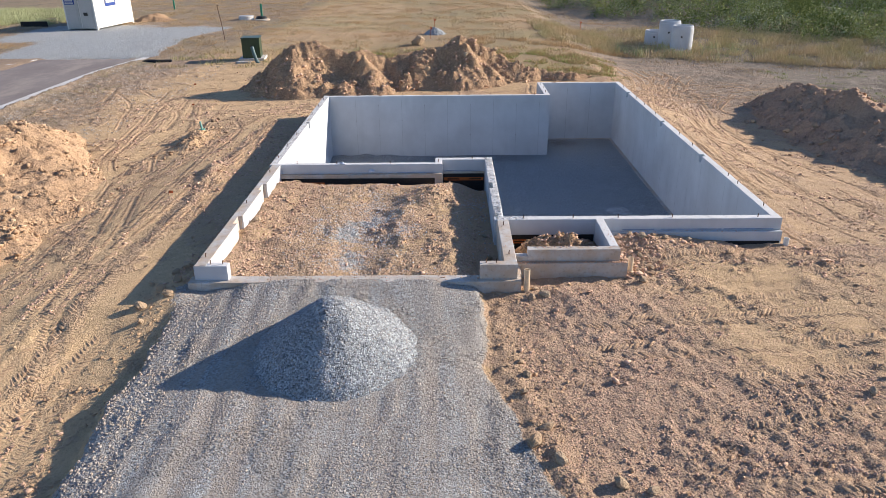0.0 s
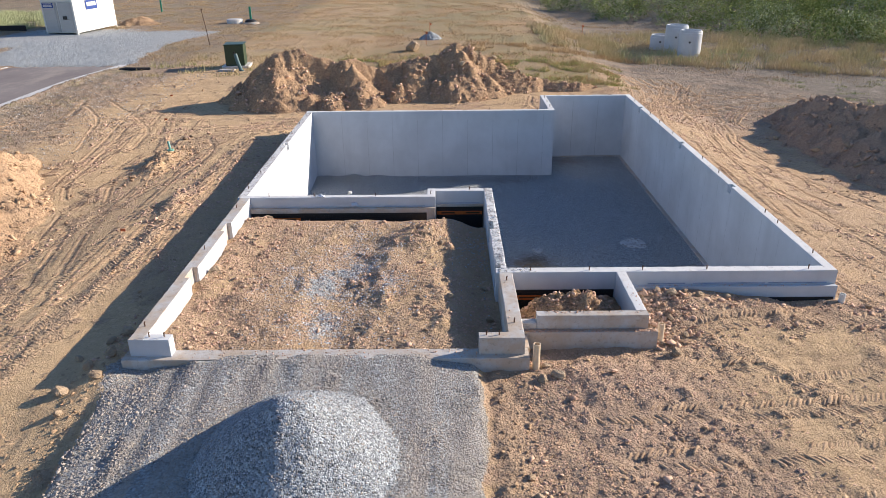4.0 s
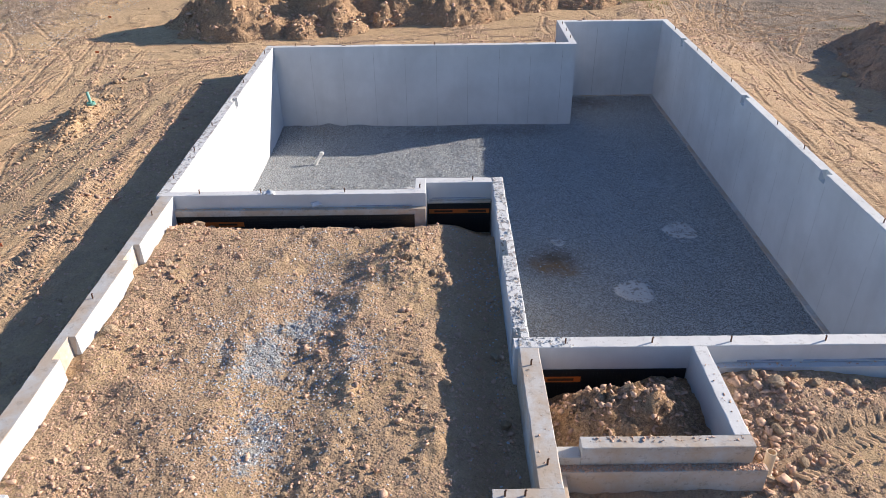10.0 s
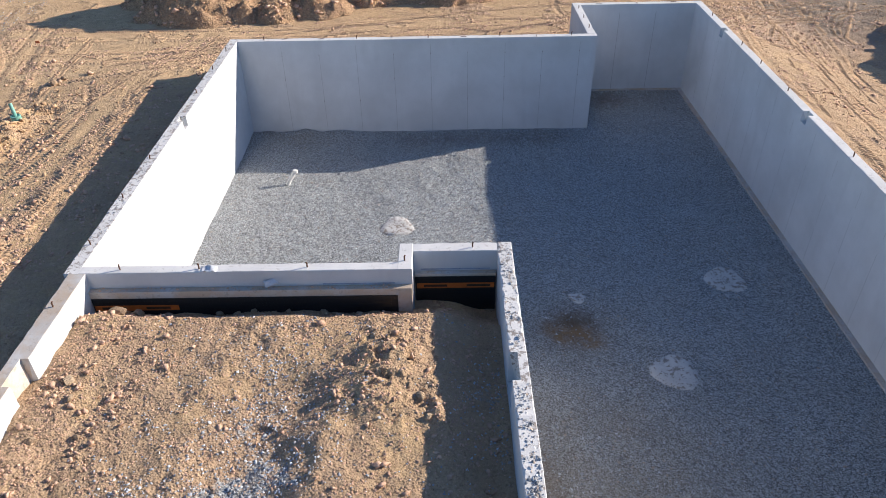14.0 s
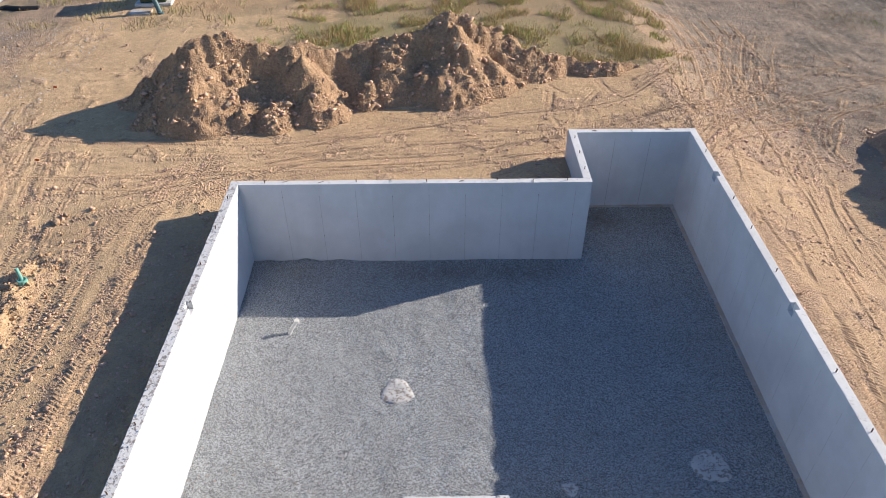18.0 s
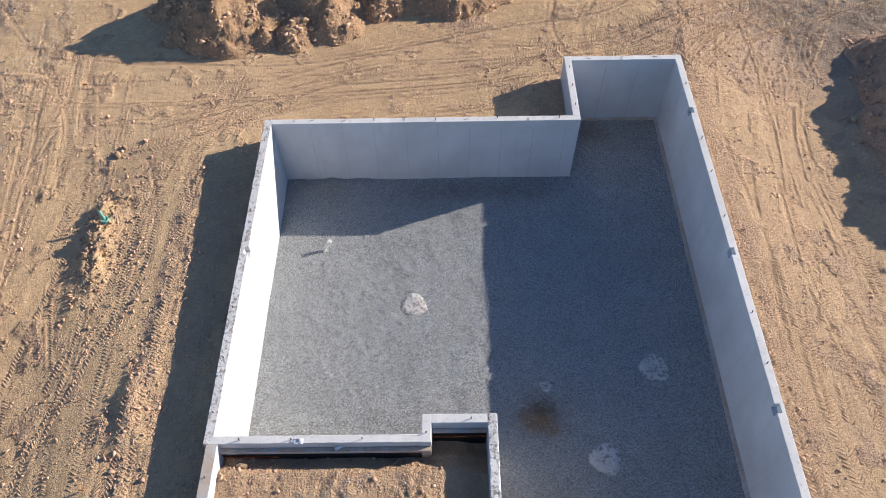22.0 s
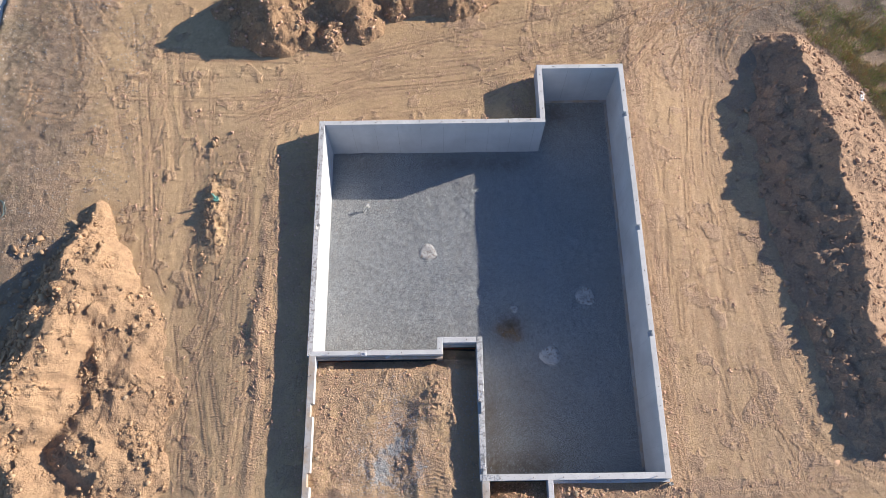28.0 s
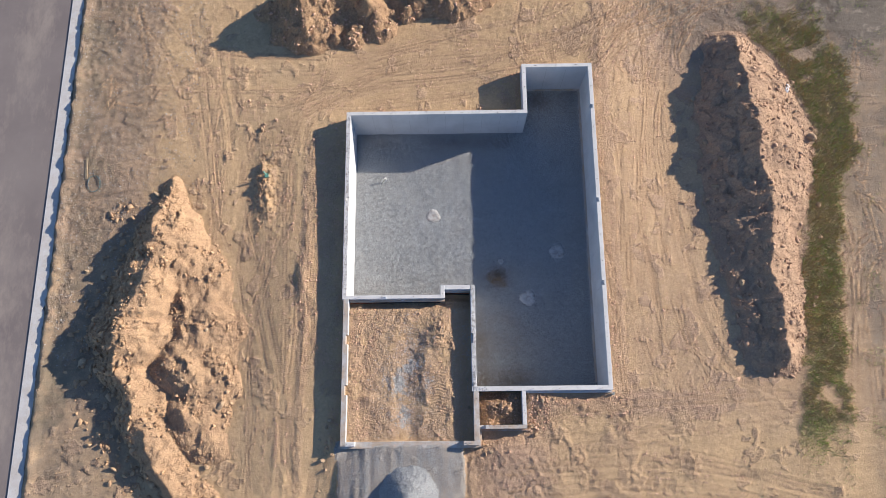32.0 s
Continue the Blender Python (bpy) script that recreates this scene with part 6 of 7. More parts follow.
def membrane(name, x0, x1, y, z0, z1, band, label):
    root = empty(name, (x0, y, z0))
    bm = box(0, x1 - x0, -0.008, 0, 0, z1 - z0)
    part("sheet", bm, BLACK, root)
    bm = bmesh.new()
    nx, nz = int((x1 - x0) / 0.05), max(1, int((z1 - z0) / 0.05))
    for i in range(nx):
        for j in range(nz):
            box(0.025 + i * 0.05 - 0.011, 0.025 + i * 0.05 + 0.011, -0.014, -0.0085, 0.03 + j * 0.05 - 0.011, 0.03 + j * 0.05 + 0.011, bm=bm)
    part("dimpling", bm, BLACK, root)["kind"] = "stuff"
    if band:
        part("edge_strip", box(0.02, band, -0.0185, -0.0145, z1 - z0 - 0.20, z1 - z0 - 0.11), ORANGE, root, "orange edge strip with black print")
        s = 0.12
        while s < band - 0.2:
            part("print_bar", box(s, s + 0.34, -0.0205, -0.0188, z1 - z0 - 0.175, z1 - z0 - 0.135), PRINT, root)
            s += 0.62
    return tagged(root, label, "membrane")


membrane("drainage_membrane", 0.36, 4.64, 6.795, -0.5, 0.13, 1.2, "black dimpled membrane with an orange strip on the garage wall")
membrane("drainage_membrane", 4.87, 6.03, 7.215, -0.5, 0.12, 1.14, "black dimpled membrane with an orange strip in the nook")
membrane("drainage_membrane", 6.37, 8.27, 2.612, -0.5, 0.14, 0.55, "black dimpled membrane in the porch pit")
membrane("drainage_membrane", 8.5, 12.38, 2.515, -0.7, 0.0, 0, "black dimpled membrane below the brick ledge")

# ---- pipes ----
def standpipe(name, x, y, z0, z1, lean, label, mat=PVC, r=0.057):
    root = empty(name, (x, y, z0))
    part("pipe", tube([(0, 0, 0), (lean[0] * 0.5, lean[1] * 0.5, (z1 - z0) * 0.5), (lean[0], lean[1], z1 - z0)], r, 16, open_end=True), mat, root, smooth=False)
    part("coupling", turned([(r * 1.02, 0), (r * 1.18, 0.005), (r * 1.18, 0.11), (r * 1.02, 0.115)], 16), mat, root)
    return tagged(root, label, "pipe")


standpipe("standpipe", 6.53, 0.2, -0.3, 0.42, (0.0, 0.01), "cream plastic drain pipe upright beside the jamb", PVC_TAN)
standpipe("standpipe", 8.72, 1.05, -0.15, 0.26, (0.02, 0.05), "cream plastic drain pipe upright beside the porch", PVC_TAN)
standpipe("pipe_stub", 12.5, 2.45, -0.45, 0.08, (0.02, 0.02), "short white plastic stub at the wall corner")
root = empty("floor_drain_riser", (1.62, 13.5, FLOOR - 0.02))
part("pipe", tube([(0, 0, 0), (0.05, 0.04, 0.09), (0.13, 0.10, 0.19), (0.19, 0.13, 0.30)], 0.045, 16, open_end=True), PVC, root)
part("bell", turned([(0.047, 0), (0.062, 0.01), (0.062, 0.08), (0.05, 0.085)], 16, at=(0.19, 0.13, 0.24)), PVC, root)
tagged(root, "white plastic elbow riser in the basement gravel", "pipe")
TEAL = plain("green_plastic", (0.02, 0.28, 0.17), 0.45)
gz = h1(ground_height, -3.97, 13.3)
SEA = plain("sea_green_plastic", (0.20, 0.46, 0.38), 0.45)
root = empty("drain_pipe", (-3.97, 13.3, gz - 0.1))
part("pipe", tube([(0, 0, 0), (-0.03, 0.04, 0.22), (-0.08, 0.10, 0.40)], 0.038, 14, open_end=True), SEA, root)
part("collar", turned([(0.085, 0.02), (0.105, 0.03), (0.105, 0.16), (0.085, 0.165), (0.075, 0.14)], 18), SEA, root)
hx, hy = -4.05 + 0.42 * rng.normal(size=420), 12.7 + 1.25 * rng.normal(size=420)
stuff(scatter("clods", np.stack([hx, hy, ground_height(hx, hy)], 1), sizes(420, 0.03, 0.16, 2.5), CLOD_PALE, STONES, 81), "clods on the earth hump round the drain pipe", "clods")
tagged(root, "sea-green plastic drain pipe stub on an earth hump", "pipe")

# ---- spots of spilt concrete on the bedding ----
SPILL = make_concrete("spilt_concrete", 0.60, 0.8)


def pad(name, x, y, r, seed, label):
    rs = np.random.RandomState(seed)
    bm = bmesh.new()
    n = 40
    c = bm.verts.new((x, y, h1(bed_h, x, y) + 0.014))
    rings = []
    for f, dz in ((0.5, 0.016), (0.85, 0.022), (1.0, -0.01)):
        ring = []
        for i in range(n):
            a = 2 * math.pi * i / n
            q = r * f * (1 + 0.09 * math.sin(3 * a + seed) + (0.035 * rs.normal() if f > 0.8 else 0))
            px, py = x + q * math.cos(a), y + q * math.sin(a)
            ring.append(bm.verts.new((px, py, h1(bed_h, px, py) + dz + 0.004 * rs.normal())))
        rings.append(ring)
    for i in range(n):
        bm.faces.new((c, rings[0][i], rings[0][(i + 1) % n]))
        for p, q in zip(rings, rings[1:]):
            bm.faces.new((p[i], q[i], q[(i + 1) % n], p[(i + 1) % n]))
    return tagged(obj(name, bm, SPILL, smooth=True), label, "footing pad")


for i, (x, y, r) in enumerate(((4.28, 11.63, 0.37), (10.58, 9.68, 0.40), (9.0, 7.3, 0.40), (7.72, 9.2, 0.16))):
    pad("footing_pad", x, y, r, i + 3, "crusted pale concrete pad in the basement gravel")

# ---- road, kerbs ----
def make_asphalt():
    m = Mat("asphalt", 0.9, spec=0.25)
    c = m.mix(m.ramp(m.noise(0.25, 6, 0.6), 0.35, 0.65), (0.225, 0.19, 0.18), (0.28, 0.24, 0.222))
    c = m.mix(m.ramp(m.noise(0.5, 7, 0.75, m.stretch(1, 0.4, 1)), 0.5, 0.66, 0, 0.75), c, (0.38, 0.32, 0.275))
    c = m.mix(m.ramp(m.noise(90, 3, 0.6), 0.5, 0.8, 0, 0.4), c, (0.22, 0.21, 0.20))
    m.color(c)
    m.bump(m.noise(120, 3, 0.6), 0.5, 0.006)
    return m.m


ry = np.concatenate([np.arange(-60, -4, 4.0), np.arange(-4, 33.5, 0.5)])
ROAD_Z = -0.47


def strip(name, u0, u1, z, mat, thick, label, wob=0.0, ys=ry, cat="road", gap=0.0):
    bm = bmesh.new()
    rs = np.random.RandomState(5)
    prev = None
    for yy in ys:
        e = float(road_edge(np.array(yy)))
        w = wob * rs.normal()
        ring = [bm.verts.new(p) for p in ((e + u0, yy, z - thick), (e + u0, yy, z - 0.015), (e + u0 + 0.015, yy, z), (e + u1 + w - 0.015, yy, z), (e + u1 + w, yy, z - 0.015), (e + u1 + w, yy, z - thick))]
        if prev:
            for k in range(5):
                bm.faces.new((prev[k], ring[k], ring[k + 1], prev[k + 1]))
        else:
            bm.faces.new(ring)
        prev = ring
    bm.faces.new(prev[::-1])
    bmesh.ops.recalc_face_normals(bm, faces=bm.faces)
    return tagged(obj(name, bm, mat), label, cat, kind="structure")


strip("road", -6.95, -0.62, ROAD_Z, make_asphalt(), 0.2, "dusty grey asphalt road ending in a gravel yard")
KERB = make_concrete("pale_kerb", 0.72, 0.2, 0.25)
strip("kerb_1", -0.62, 0.0, ROAD_Z + 0.05, KERB, 0.3, "pale rolled concrete kerb with a crumbled outer edge", 0.035, ys=np.concatenate([np.arange(-60, -4, 4.0), np.arange(-4, 33.5, 0.2)]), cat="kerb")
strip("kerb_2", -7.45, -6.95, ROAD_Z + 0.05, KERB, 0.3, "pale rolled concrete kerb", 0.02, cat="kerb")

# ---- utility things beyond ----
gnd = lambda x, y: h1(ground_height, x, y)
WHITE = plain("white_painted_steel", (0.72, 0.70, 0.65), 0.45, 0.0, 0.06, 1.5)
GREYW = plain("grey_white_steel", (0.52, 0.50, 0.47), 0.5, 0.0, 0.08, 1.5)
BLUE = plain("blue_panel", (0.03, 0.07, 0.28), 0.5)
DARK = plain("dark_steel", (0.05, 0.05, 0.05), 0.5, 0.4)
root = empty("shipping_container", (-23.95, 48.5, gnd(-23.95, 48.5) - 0.02), -6)
W, L, Hc = 2.62, 5.85, 2.55
body = part("body", box(-W, 0, 0.05, L, 0.12, Hc, 0.02), WHITE, root)
for i in range(12):
    yy = 0.3 + i * 0.48
    part("corrugation", box(0.0, 0.012, yy, yy + 0.24, 0.25, Hc - 0.15, 0.004), WHITE, root)
for s in (0, 1):
    x0 = -W + 0.1 + s * (W / 2 - 0.05)
    door = part("door", box(x0, x0 + W / 2 - 0.15, -0.01, 0.045, 0.2, Hc - 0.12, 0.01), GREYW, root)
    for zz in (0.55, 1.1, 1.65, 2.15):
        part("rib", box(x0 + 0.08, x0 + W / 2 - 0.24, -0.03, -0.012, zz, zz + 0.06, 0.006), GREYW, door)
    part("lock_rod", tube([(x0 + W / 2 - 0.3, -0.05, 0.2), (x0 + W / 2 - 0.3, -0.05, Hc - 0.12)], 0.018, 8), GREYW, door)
part("lock_box", box(-0.95, -0.62, -0.09, -0.03, 1.15, 1.4, 0.01), DARK, root)
part("sign", box(-2.5, -1.6, -0.045, -0.035, 2.02, 2.4), BLUE, root, "blue sign with pale bars on the door")
for zz in (2.1, 2.2, 2.3):
    part("sign_bar", box(-2.42, -1.7, -0.05, -0.046, zz, zz + 0.05), WHITE, root)
part("side_sign", box(0.03, 0.04, 1.7, 3.3, 1.75, 2.45), BLUE, root, "blue sign on the side wall")
part("side_sign_bar", box(0.041, 0.046, 1.85, 3.15, 2.0, 2.3), WHITE, root)
for xx in (-W, -0.1):
    for yy in (0, L - 0.15):
        part("corner_post", box(xx - 0.015, xx + 0.115, yy, yy + 0.16, 0, Hc + 0.01, 0.01), WHITE, root)
part("roof_rail", box(-W - 0.02, 0.03, -0.01, L + 0.02, Hc, Hc + 0.05, 0.01), WHITE, root)
tagged(root, "white steel storage container with blue signs on gravel", "container")

CABINET = plain("dark_green_enamel", (0.035, 0.065, 0.035), 0.35, 0.0, 0.1)
root = empty("transformer_cabinet", (-6.95, 32.3, gnd(-6.95, 32.3) - 0.03), 6)
part("pad", box(-0.75, 0.75, -0.7, 0.85, 0, 0.17, 0.02), KERB, root, "pale concrete pad")
part("tank", box(-0.5, 0.5, -0.1, 0.6, 0.17, 1.25, 0.03), CABINET, root)
hood = part("hood", box(-0.53, 0.53, -0.55, -0.08, 0.17, 1.3, 0.03), CABINET, root)
part("lid", box(-0.56, 0.56, -0.6, 0.65, 1.3, 1.36, 0.02), CABINET, root)
part("hasp", box(-0.04, 0.04, -0.6, -0.55, 0.75, 0.95, 0.01), DARK, hood)
tagged(root, "dark green utility transformer cabinet on a concrete pad", "transformer")
CONDUIT = plain("grey_green_conduit", (0.10, 0.17, 0.17), 0.5)
root = empty("conduit", (-6.35, 30.9, gnd(-6.35, 30.9)), 0)
part("pipe", tube([(0.05, -0.1, -0.1), (-0.2, 0.15, 0.5), (-0.32, 0.3, 0.85)], 0.10, 14, open_end=True), CONDUIT, root)
part("collar", turned([(0.11, 0), (0.125, 0.01), (0.125, 0.1), (0.11, 0.11)], 14, at=(0.05, -0.1, -0.05)), CONDUIT, root)
tagged(root, "leaning grey-green plastic conduit", "conduit")
tagged(obj("junction_lid", box(-7.6, -6.75, 30.65, 31.2, gnd(-7.2, 30.9) - 0.05, gnd(-7.2, 30.9) + 0.07, 0.02), CONCRETE_OLD), "grey concrete junction box lid in the dirt", "lid")


def manhole_ring(x, y, r, h, label, tilt=0):
    root = empty("manhole_ring", (x, y, gnd(x, y) - 0.05))
    part("barrel", turned([(r, 0), (r, h - 0.12), (r - 0.02, h - 0.10), (r - 0.02, h), (r - 0.13, h), (r - 0.13, 0.0)], 40, closed=False), CONCRETE, root, smooth=False)
    part("joint_lip", turned([(r - 0.055, h), (r - 0.06, h + 0.06), (r - 0.125, h + 0.06), (r - 0.128, h)], 40, closed=False), CONCRETE, root)
    for a in (-1.9, 0.6):
        part("lift_hole", turned([(0.001, -0.004), (0.06, -0.003), (0.07, 0.004)], 12), DARK, root).matrix_basis = Matrix.Translation((r * math.cos(a), r * math.sin(a), h * 0.62)) @ Matrix.Rotation(a, 4, "Z") @ Matrix.Rotation(radians(90), 4, "Y")
    return tagged(root, label, "concrete ring", "manhole rings")


manhole_ring(21.9, 40.9, 0.76, 1.78, "tall precast concrete manhole ring in weeds")
manhole_ring(21.55, 42.9, 0.78, 1.92, "tall precast concrete manhole ring behind another")
manhole_ring(21.0, 44.7, 0.76, 1.02, "short precast concrete manhole ring in weeds")
root = empty("marker_post", (-12.3, 56.6, gnd(-12.3, 56.6)))
part("post", box(-0.09, 0.09, -0.05, 0.05, -0.1, 1.45, 0.02), TEAL, root)
part("base", turned([(0.55, 0), (0.5, 0.25), (0.35, 0.38)], 20, at=(0, -0.2, 0)), BLACK, root, "black plastic riser")
part("footing", turned([(0.7, -0.1), (0.68, 0.12), (0.5, 0.16)], 20, at=(0.1, -0.3, 0)), CONCRETE_OLD, root)
tagged(root, "green utility marker post in a black riser", "post")
root = empty("marker_post", (-25.1, 69.5, gnd(-25.1, 69.5)))
part("post", box(-0.08, 0.08, -0.05, 0.05, -0.1, 1.5, 0.02), TEAL, root)
tagged(root, "green utility marker post in dry grass", "post")
tagged(obj("septic_lid", turned([(0.7, -0.1), (0.7, 0.3), (0.64, 0.38), (0.25, 0.42)], 24, at=(-13.7, 56.4, gnd(-13.7, 56.4))), KERB), "pale round concrete lid lying in grass", "lid")
root = empty("steel_stake", (-11.4, 41.6, gnd(-11.4, 41.6)))
part("rod", tube([(0, 0, -0.1), (-0.12, 0, 1.2), (-0.3, 0.05, 2.4)], 0.025, 8), STEEL, root)
part("top", tube([(-0.28, 0.05, 2.36), (-0.2, 0.05, 2.42)], 0.03, 6), STEEL, root)
tagged(root, "tall thin rusty steel stake", "stake")
LATH = plain("orange_lath", (0.75, 0.2, 0.08), 0.7)
for x, y, h in ((3.75, 41.2, 0.9), (3.95, 44.6, 1.1), (16.5, 52.0, 1.0)):
    root = empty("survey_lath", (x, y, gnd(x, y)))
    part("lath", box(-0.02, 0.02, -0.008, 0.008, -0.1, h, 0.002), LATH, root)
    part("ribbon", box(0.02, 0.12, -0.004, 0.004, h - 0.22, h - 0.08, 0.002), LATH, root)
    tagged(root, "orange survey lath with a ribbon", "stake", "survey laths")
for x, y in ((-7.76, 23.62), (-2.6, 6.1), (-6.3, 18.9)):
    root = empty("marker_flag", (x, y, gnd(x, y)))
    part("wire", tube([(0, 0, -0.03), (0.03, 0.02, 0.12)], 0.004, 5), STEEL, root)
    part("flag", box(0.03, 0.14, 0.015, 0.02, 0.06, 0.13), LATH, root)
    tagged(root, "small orange marker flag bent to the dirt", "flag", "marker flags")
SILT = plain("black_silt_sock", (0.02, 0.02, 0.022), 0.8)
tagged(obj("silt_sock", tube([(-13.55, 31.3, -0.5), (-13.1, 31.5, -0.42), (-12.4, 31.35, -0.42), (-11.7, 31.5, -0.44)], 0.16, 12), SILT), "black silt sock at the end of the kerb", "silt sock")
tagged(obj("silt_fence", box(-31.5, -29.2, 50.6, 50.68, gnd(-30, 50.6) - 0.1, gnd(-30, 50.6) + 0.45, 0.02), SILT), "sagging black silt fence beside the yard", "fence")
WOOD = plain("weathered_wood", (0.42, 0.33, 0.22), 0.8, vary=0.3, scale=4)
pl = obj("plank", box(-0.05, 0.05, -0.55, 0.55, 0, 0.045, 0.004), WOOD)
pl.matrix_basis = pose(-13.2, 13.9, gnd(-13.2, 13.9) + 0.0, 0, 0, 4)
tagged(pl, "weathered wooden board lying on the verge", "board")
CABLE = plain("grey_cable", (0.16, 0.22, 0.22), 0.5)
loops = [(-12.75 + (0.32 + 0.03 * math.sin(a * 2.3)) * math.cos(a), 13.1 + (0.42 + 0.03 * math.cos(a * 1.7)) * math.sin(a), -0.42 + 0.02 * math.sin(a * 3) + 0.006 * a) for a in [k * 0.35 for k in range(48)]]
tagged(obj("cable_coil", tube([(px, py, pz - 0.45 + 0.42 + gnd(-12.75, 13.1) + 0.42) for px, py, pz in loops], 0.014, 6), CABLE), "tangled coil of grey cable on the verge", "cable")
FILM = plain("pale_plastic_film", (0.62, 0.66, 0.72), 0.25)
for i, (x, y, z, s) in enumerate(((2.05, 6.93, TOP, 0.22), (2.9, 6.86, 0.3, 0.2), (22.7, 17.9, 0.0, 0.5))):
    bm = bmesh.new()
    bmesh.ops.create_grid(bm, x_segments=7, y_segments=5, size=0.5)
    for v in bm.verts:
        v.co.z = 0.22 * noise.noise(v.co * 3.1 + Vector((i * 3, 0, 0)))
        v.co.y *= 0.5
    zz = z if i < 2 else gnd(x, y) + 0.3
    ob = obj("plastic_scrap", bm, FILM, smooth=True)
    ob.matrix_basis = pose(x, y, zz + 0.03, 12 if i != 1 else 60, 0, 30 * i) @ Matrix.Scale(s, 4)
    mod = ob.modifiers.new("thickness", "SOLIDIFY")
    mod.thickness = 0.01
    tagged(ob, "crumpled scrap of pale plastic film", "scrap")
grey = heap("stone_heap", 2.9, 5.1, 43.0, 45.2, lambda x, y: 0.62 - 0.62 * np.hypot((x - 4.0) / 0.9, (y - 44.0) / 0.9) + 0.09 * fbm(x, y, 0.4, 3), GRAVEL_PILE, "small heap of grey stone in dry grass", 0.06, "gravel pile")
heap("dirt_mound", -24.5, -19.5, 53.5, 58.5, lambda x, y: 0.75 - 0.75 * np.hypot((x + 22.0) / 1.8, (y - 56.0) / 1.4) + 0.22 * fbm(x, y, 0.9, 3), DIRT, "low pile of dark loam beyond the gravel yard", 0.12)


# ---- plants ----
def make_leaf(name, a, b, c, scale=0.5):
    m = Mat(name, 0.9, spec=0.05)
    r = m.island()
    col = m.mix(r, a, b)
    col = m.mix(m.ramp(m.noise(scale, 3, 0.6), 0.44, 0.58), col, c)
    m.color(col)
    m.b.inputs["Subsurface Weight"].default_value = 0.0
    return m.m


DRY = make_leaf("dry_grass", (0.48, 0.34, 0.19), (0.66, 0.50, 0.30), (0.54, 0.36, 0.19))
GREEN = make_leaf("green_grass", (0.32, 0.31, 0.13), (0.50, 0.45, 0.22), (0.50, 0.38, 0.20))
LUSH = make_leaf("weedy_green", (0.25, 0.34, 0.09), (0.48, 0.55, 0.19), (0.46, 0.43, 0.20), 0.9)
SHRUB = make_leaf("shrub_leaves", (0.24, 0.28, 0.085), (0.50, 0.50, 0.20), (0.18, 0.22, 0.07), 0.4)
PALE = make_leaf("pale_weeds", (0.34, 0.38, 0.19), (0.58, 0.58, 0.34), (0.44, 0.46, 0.26))
YELLOW = make_leaf("yellow_flowers", (0.55, 0.40, 0.03), (0.70, 0.55, 0.08), (0.45, 0.30, 0.05))


def blades(name, P, h, w, mat, seed, label, spread=0.5, thin=False):
    """Thin tapering blades standing at the places P."""
    rs = np.random.RandomState(seed)
    n = len(P)
    h, w = np.broadcast_to(h, n) * (0.6 + 0.8 * rs.rand(n)), np.broadcast_to(w, n)
    a = rs.rand(n) * 6.283
    side = np.stack([np.cos(a), np.sin(a), a * 0], 1) * w[:, None]
    b = rs.rand(n) * 6.283
    lean = np.stack([np.cos(b), np.sin(b), b * 0], 1) * (spread * h * rs.rand(n))[:, None]
    up = np.stack([a * 0, a * 0, h], 1)
    if thin:
        co = np.stack([P - side, P + side, P + lean + up], 1).reshape(-1, 3)
        return stuff(raw_mesh(name, co, np.arange(len(co)).reshape(-1, 3), mat), label, "grass")
    mid = P + lean * 0.35 + up * 0.55
    co = np.stack([P - side, P + side, mid + side * 0.7, P + lean + up, mid - side * 0.7], 1).reshape(-1, 3)
    i = np.arange(n)[:, None] * 5
    tri = np.concatenate([i + np.array([[0, 1, 2]]), i + np.array([[0, 2, 4]]), i + np.array([[4, 2, 3]])], 1).reshape(-1, 3)
    return stuff(raw_mesh(name, co, tri, mat), label, "grass")


def field(n, x0, x1, y0, y1, mask, seed):
    rs = np.random.RandomState(seed)
    x, y = x0 + (x1 - x0) * rs.rand(n), y0 + (y1 - y0) * rs.rand(n)
    ok = rs.rand(n) < mask(x, y)
    x, y = x[ok], y[ok]
    return np.stack([x, y, ground_height(x, y) - 0.01], 1)


patch = lambda x, y: step(-0.25, 0.45, fbm(x, y, 2.5, 4, seed=71))
in_field = lambda x, y: grass_mask(x, y) * patch(x, y) * step(28, 36, y)
P = field(330000, -34, 44, 28, 84, in_field, 21)
blades("dry_grass", P, 0.13, 0.012, DRY, 22, "dry tan grass covering the far field", 1.6, True)
P = field(30000, 4, 18, 35, 43, lambda x, y: step(35.5, 37, y - 0.1 * x) * step(42, 40, y) * step(4.5, 6, x) * patch(x, y), 121)
blades("tall_grass", P, 0.22, 0.012, DRY, 122, "grey-brown stalks on the low bank by the boulder", 1.0, True)
P = field(70000, -30, 44, 28, 70, lambda x, y: grass_mask(x, y) * step(0.05, 0.5, fbm(x, y, 4, 3, seed=75)), 23)
blades("green_grass", P, 0.11, 0.012, GREEN, 24, "patches of green grass in the far field", 1.6, True)
P = field(230000, 12, 50, 32, 54, lambda x, y: step(0, 2, y - 35.5 + 0.45 * (x - 22)) * step(26, 18, np.abs(x - 31)) * (0.06 + 0.5 * patch(x, y)), 25)
blades("tall_grass", P, 0.42, 0.016, make_leaf("straw_grass", (0.52, 0.40, 0.23), (0.70, 0.57, 0.36), (0.50, 0.44, 0.24), 0.35), 26, "tall dry grass around the concrete rings", 1.0, True)
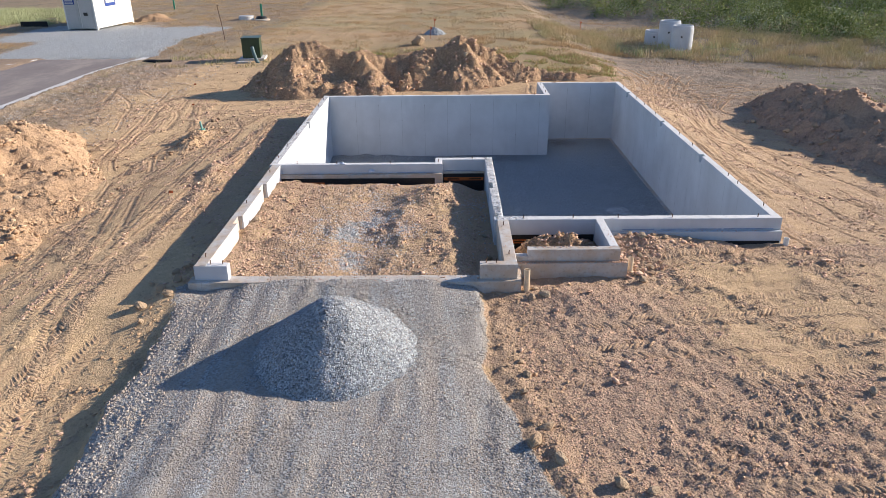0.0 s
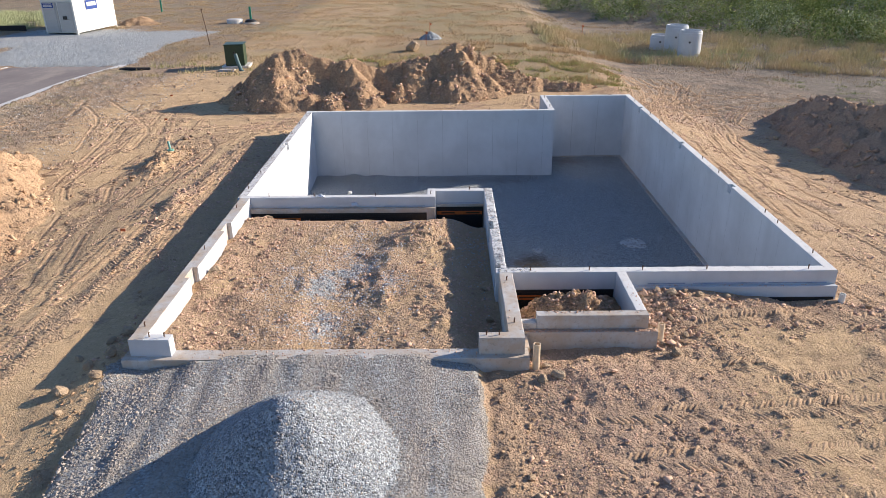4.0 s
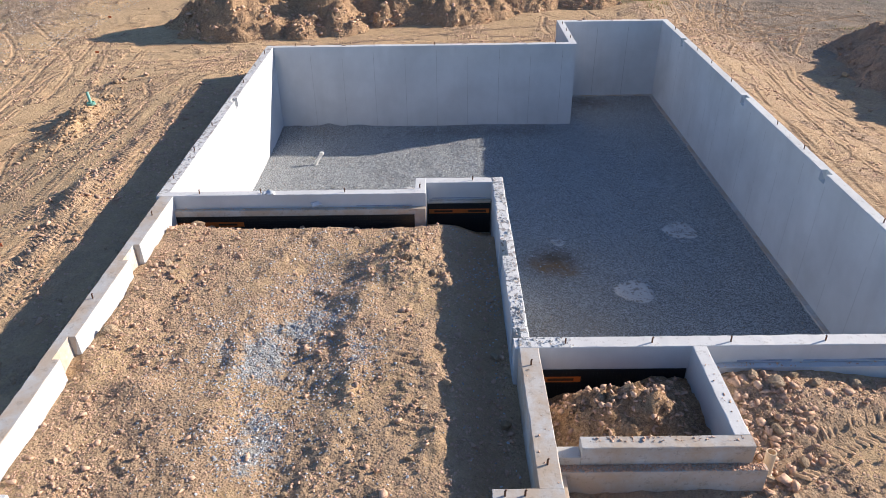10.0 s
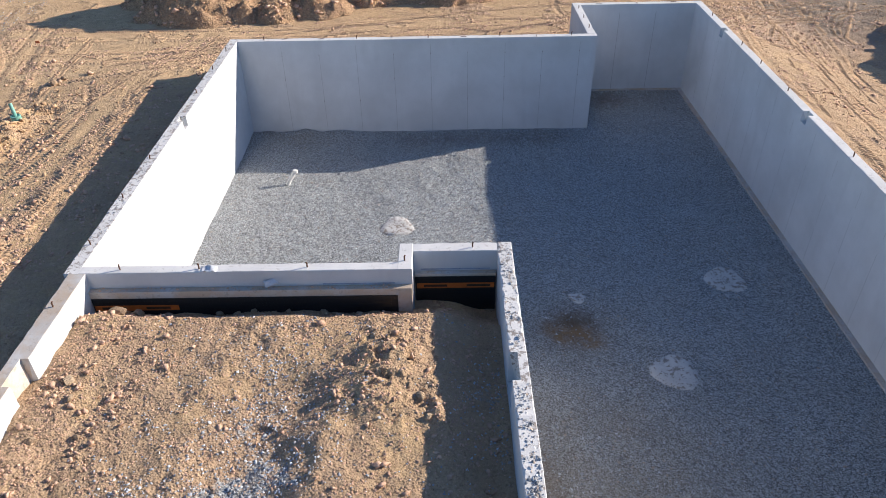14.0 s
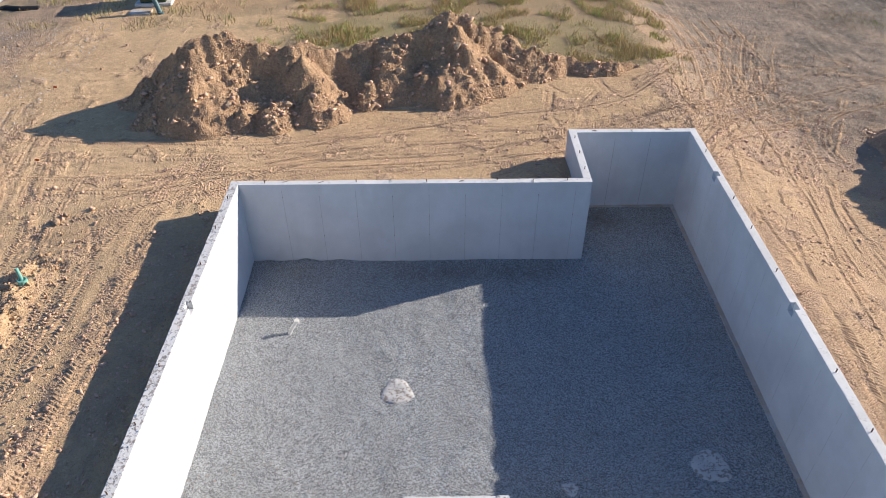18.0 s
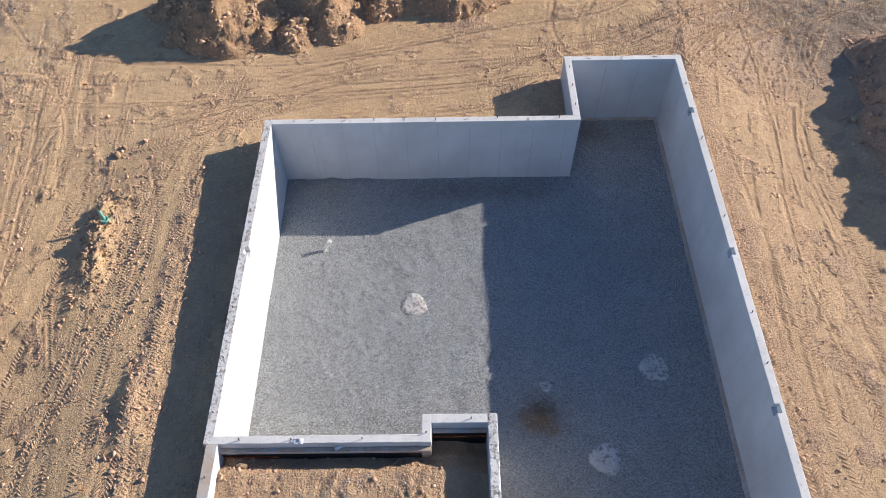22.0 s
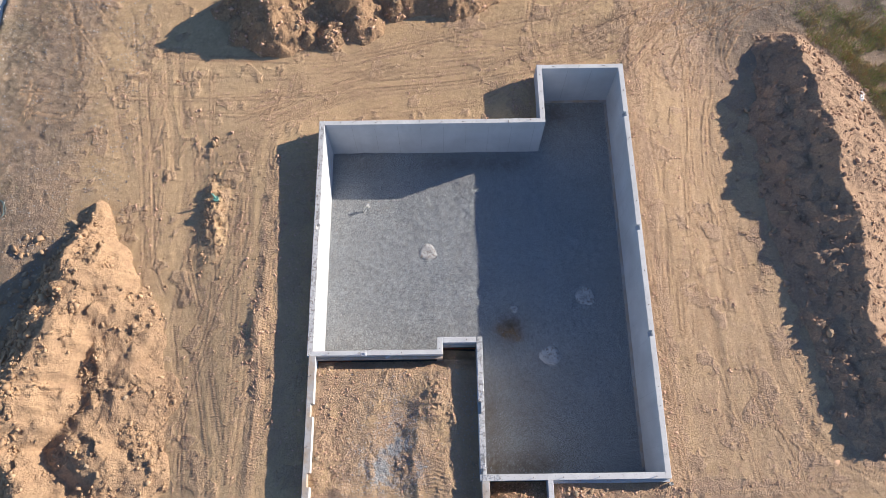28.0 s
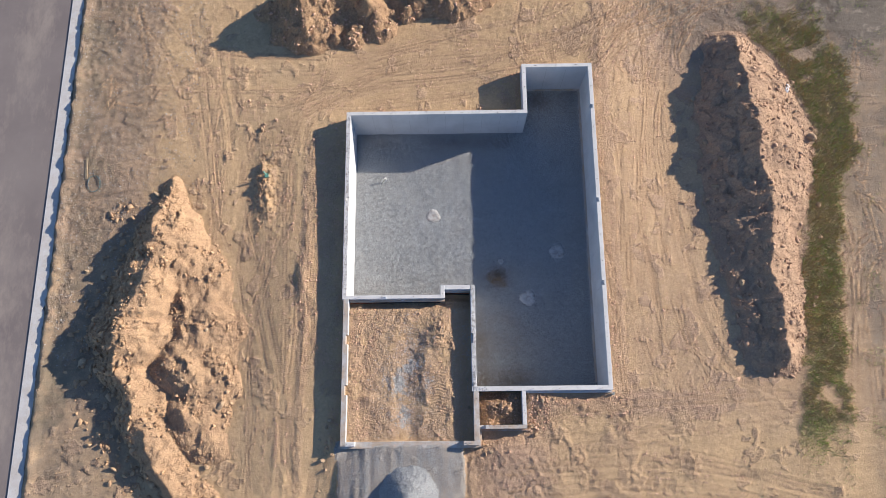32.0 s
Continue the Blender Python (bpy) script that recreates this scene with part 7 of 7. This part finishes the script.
tuft = lambda x, y: step(-2.4, 0.0, x + 1.2 * fbm(x, y, 1.8, 3, seed=73)) * step(15.2, 13.6, x + 1.4 * fbm(x, y, 1.8, 3, seed=74)) * step(24.6, 26.0, y + 0.8 * fbm(x, y, 1.2, 3, seed=76)) * step(37, 33, y) * step(-0.1, 0.55, fbm(x, y, 1.5, 4, 0.6, seed=78))
P = field(95000, -3, 16, 24, 37, lambda x, y: tuft(x, y) * (back_pile(x, y) < -0.05), 27)
blades("green_grass", P, 0.16, 0.010, LUSH, 28, "grass growing behind the rear spoil pile", 1.4, True)
P = field(60000, -3, 16, 24, 37, lambda x, y: tuft(x, y) * (back_pile(x, y) < -0.05), 29)
blades("dry_grass", P, 0.26, 0.009, DRY, 30, "dry stalks behind the rear spoil pile", 1.0, True)
P = field(110000, 19.5, 27.5, -2, 24, lambda x, y: weed_strip(x, y) * (right_pile(x, y) < 0), 31)
blades("green_grass", P, 0.11, 0.014, LUSH, 32, "strip of weedy grass beside the spoil ridge", 1.5, True)
P = field(30000, 23, 31, -3, 32, lambda x, y: step(0.25, 0.6, fbm(x, y, 1.3, 3, seed=103)) * step(23.5, 24.5, x), 133)
blades("green_grass", P, 0.11, 0.014, LUSH, 134, "scattered weed tufts on the bare ground beyond the ridge", 1.5, True)
P = field(26000, 21, 30, 1, 24, lambda x, y: weed_strip(x, y) * (right_pile(x, y) < 0), 33)
blades("dry_grass", P, 0.3, 0.012, DRY, 34, "dry stalks beside the spoil ridge", 0.8, True)
P = field(40000, -42, -29.3, 49, 66, lambda x, y: step(50.8, 51.5, y) * patch(x, y), 131)
blades("tall_grass", P, 0.5, 0.014, PALE, 132, "tall yellowing grass behind the gravel yard", 0.6, True)
P = field(7000, -14.2, -9.5, 8, 33, lambda x, y: step(0.1, 0.6, fbm(x, y, 1.6, 3, seed=79)) * step(-10, -12.5, x) * (left_pile(x, y) < 0), 35)
blades("verge_grass", P, 0.10, 0.008, GREEN, 36, "thin weeds along the kerb")
P = field(5000, -12, -3, 29, 36, lambda x, y: step(0.0, 0.6, fbm(x, y, 1.6, 3, seed=83)), 37)
blades("weeds", P, 0.22, 0.010, GREEN, 38, "thin weeds around the transformer cabinet")
P = field(2600, 17, 26, 37.5, 42.5, lambda x, y: step(0.0, 0.5, fbm(x, y, 1.2, 3, seed=85)), 39)
blades("tall_weeds", P, 0.5, 0.02, PALE, 40, "tall pale weeds in front of the concrete rings", 0.7)


def shrubs(name, centres, mat, seed, label, leaves=290, leaf=0.085):
    """Shrubs of many small leaves on a rounded, uneven volume."""
    rs = np.random.RandomState(seed)
    cos = []
    for x, y, z, r, h in centres:
        m = int(leaves * r * r)
        d = rs.normal(size=(m, 3))
        d /= np.linalg.norm(d, axis=1)[:, None]
        rad = (0.45 + 0.55 * rs.rand(m) ** 0.5) * (1 + 0.35 * np.sin(4 * d[:, 0] + x) * np.sin(5 * d[:, 1] + y))
        p = d * rad[:, None] * (r, r, h) + (x, y, z + 0.35 * h)
        q = rs.normal(size=(m, 2, 3)) * leaf
        cos.append(np.stack([p, p + q[:, 0], p + q[:, 1]], 1).reshape(-1, 3))
    co = np.concatenate(cos)
    return stuff(raw_mesh(name, co, np.arange(len(co)).reshape(-1, 3), mat), label, "shrubs")


def thicket(n, seed, dense=1.0):
    rs = np.random.RandomState(seed)
    out = []
    while len(out) < n:
        x, y = 17 + 60 * rs.rand(), 34 + 60 * rs.rand()
        edge = 55 - 1.3 * (x - 27) if x > 27 else 55 + 2.2 * (27 - x)
        if y > edge + 1.5 * rs.normal() and y < edge + 42:
            r = 0.5 + 1.3 * rs.rand() ** 1.6
            out.append((x, y, gnd(x, y) - 0.1, r, r * (0.7 + 0.5 * rs.rand())))
    return out


shrubs("shrubs", thicket(620, 51), SHRUB, 52, "dense green shrubs on the far bank")
# extra pale clumps also put sunlit shrub tops into the leaf colour
shrubs("shrubs", thicket(280, 53), PALE, 54, "pale grey-green weeds and pale clumps for sunlit tops among the shrubs", 200, 0.08)
shrubs("flowers", [(x, y, z + 0.3, r * 0.5, h * 0.6) for x, y, z, r, h in thicket(36, 55)], YELLOW, 56, "yellow flowering weeds among the shrubs", 120, 0.07)
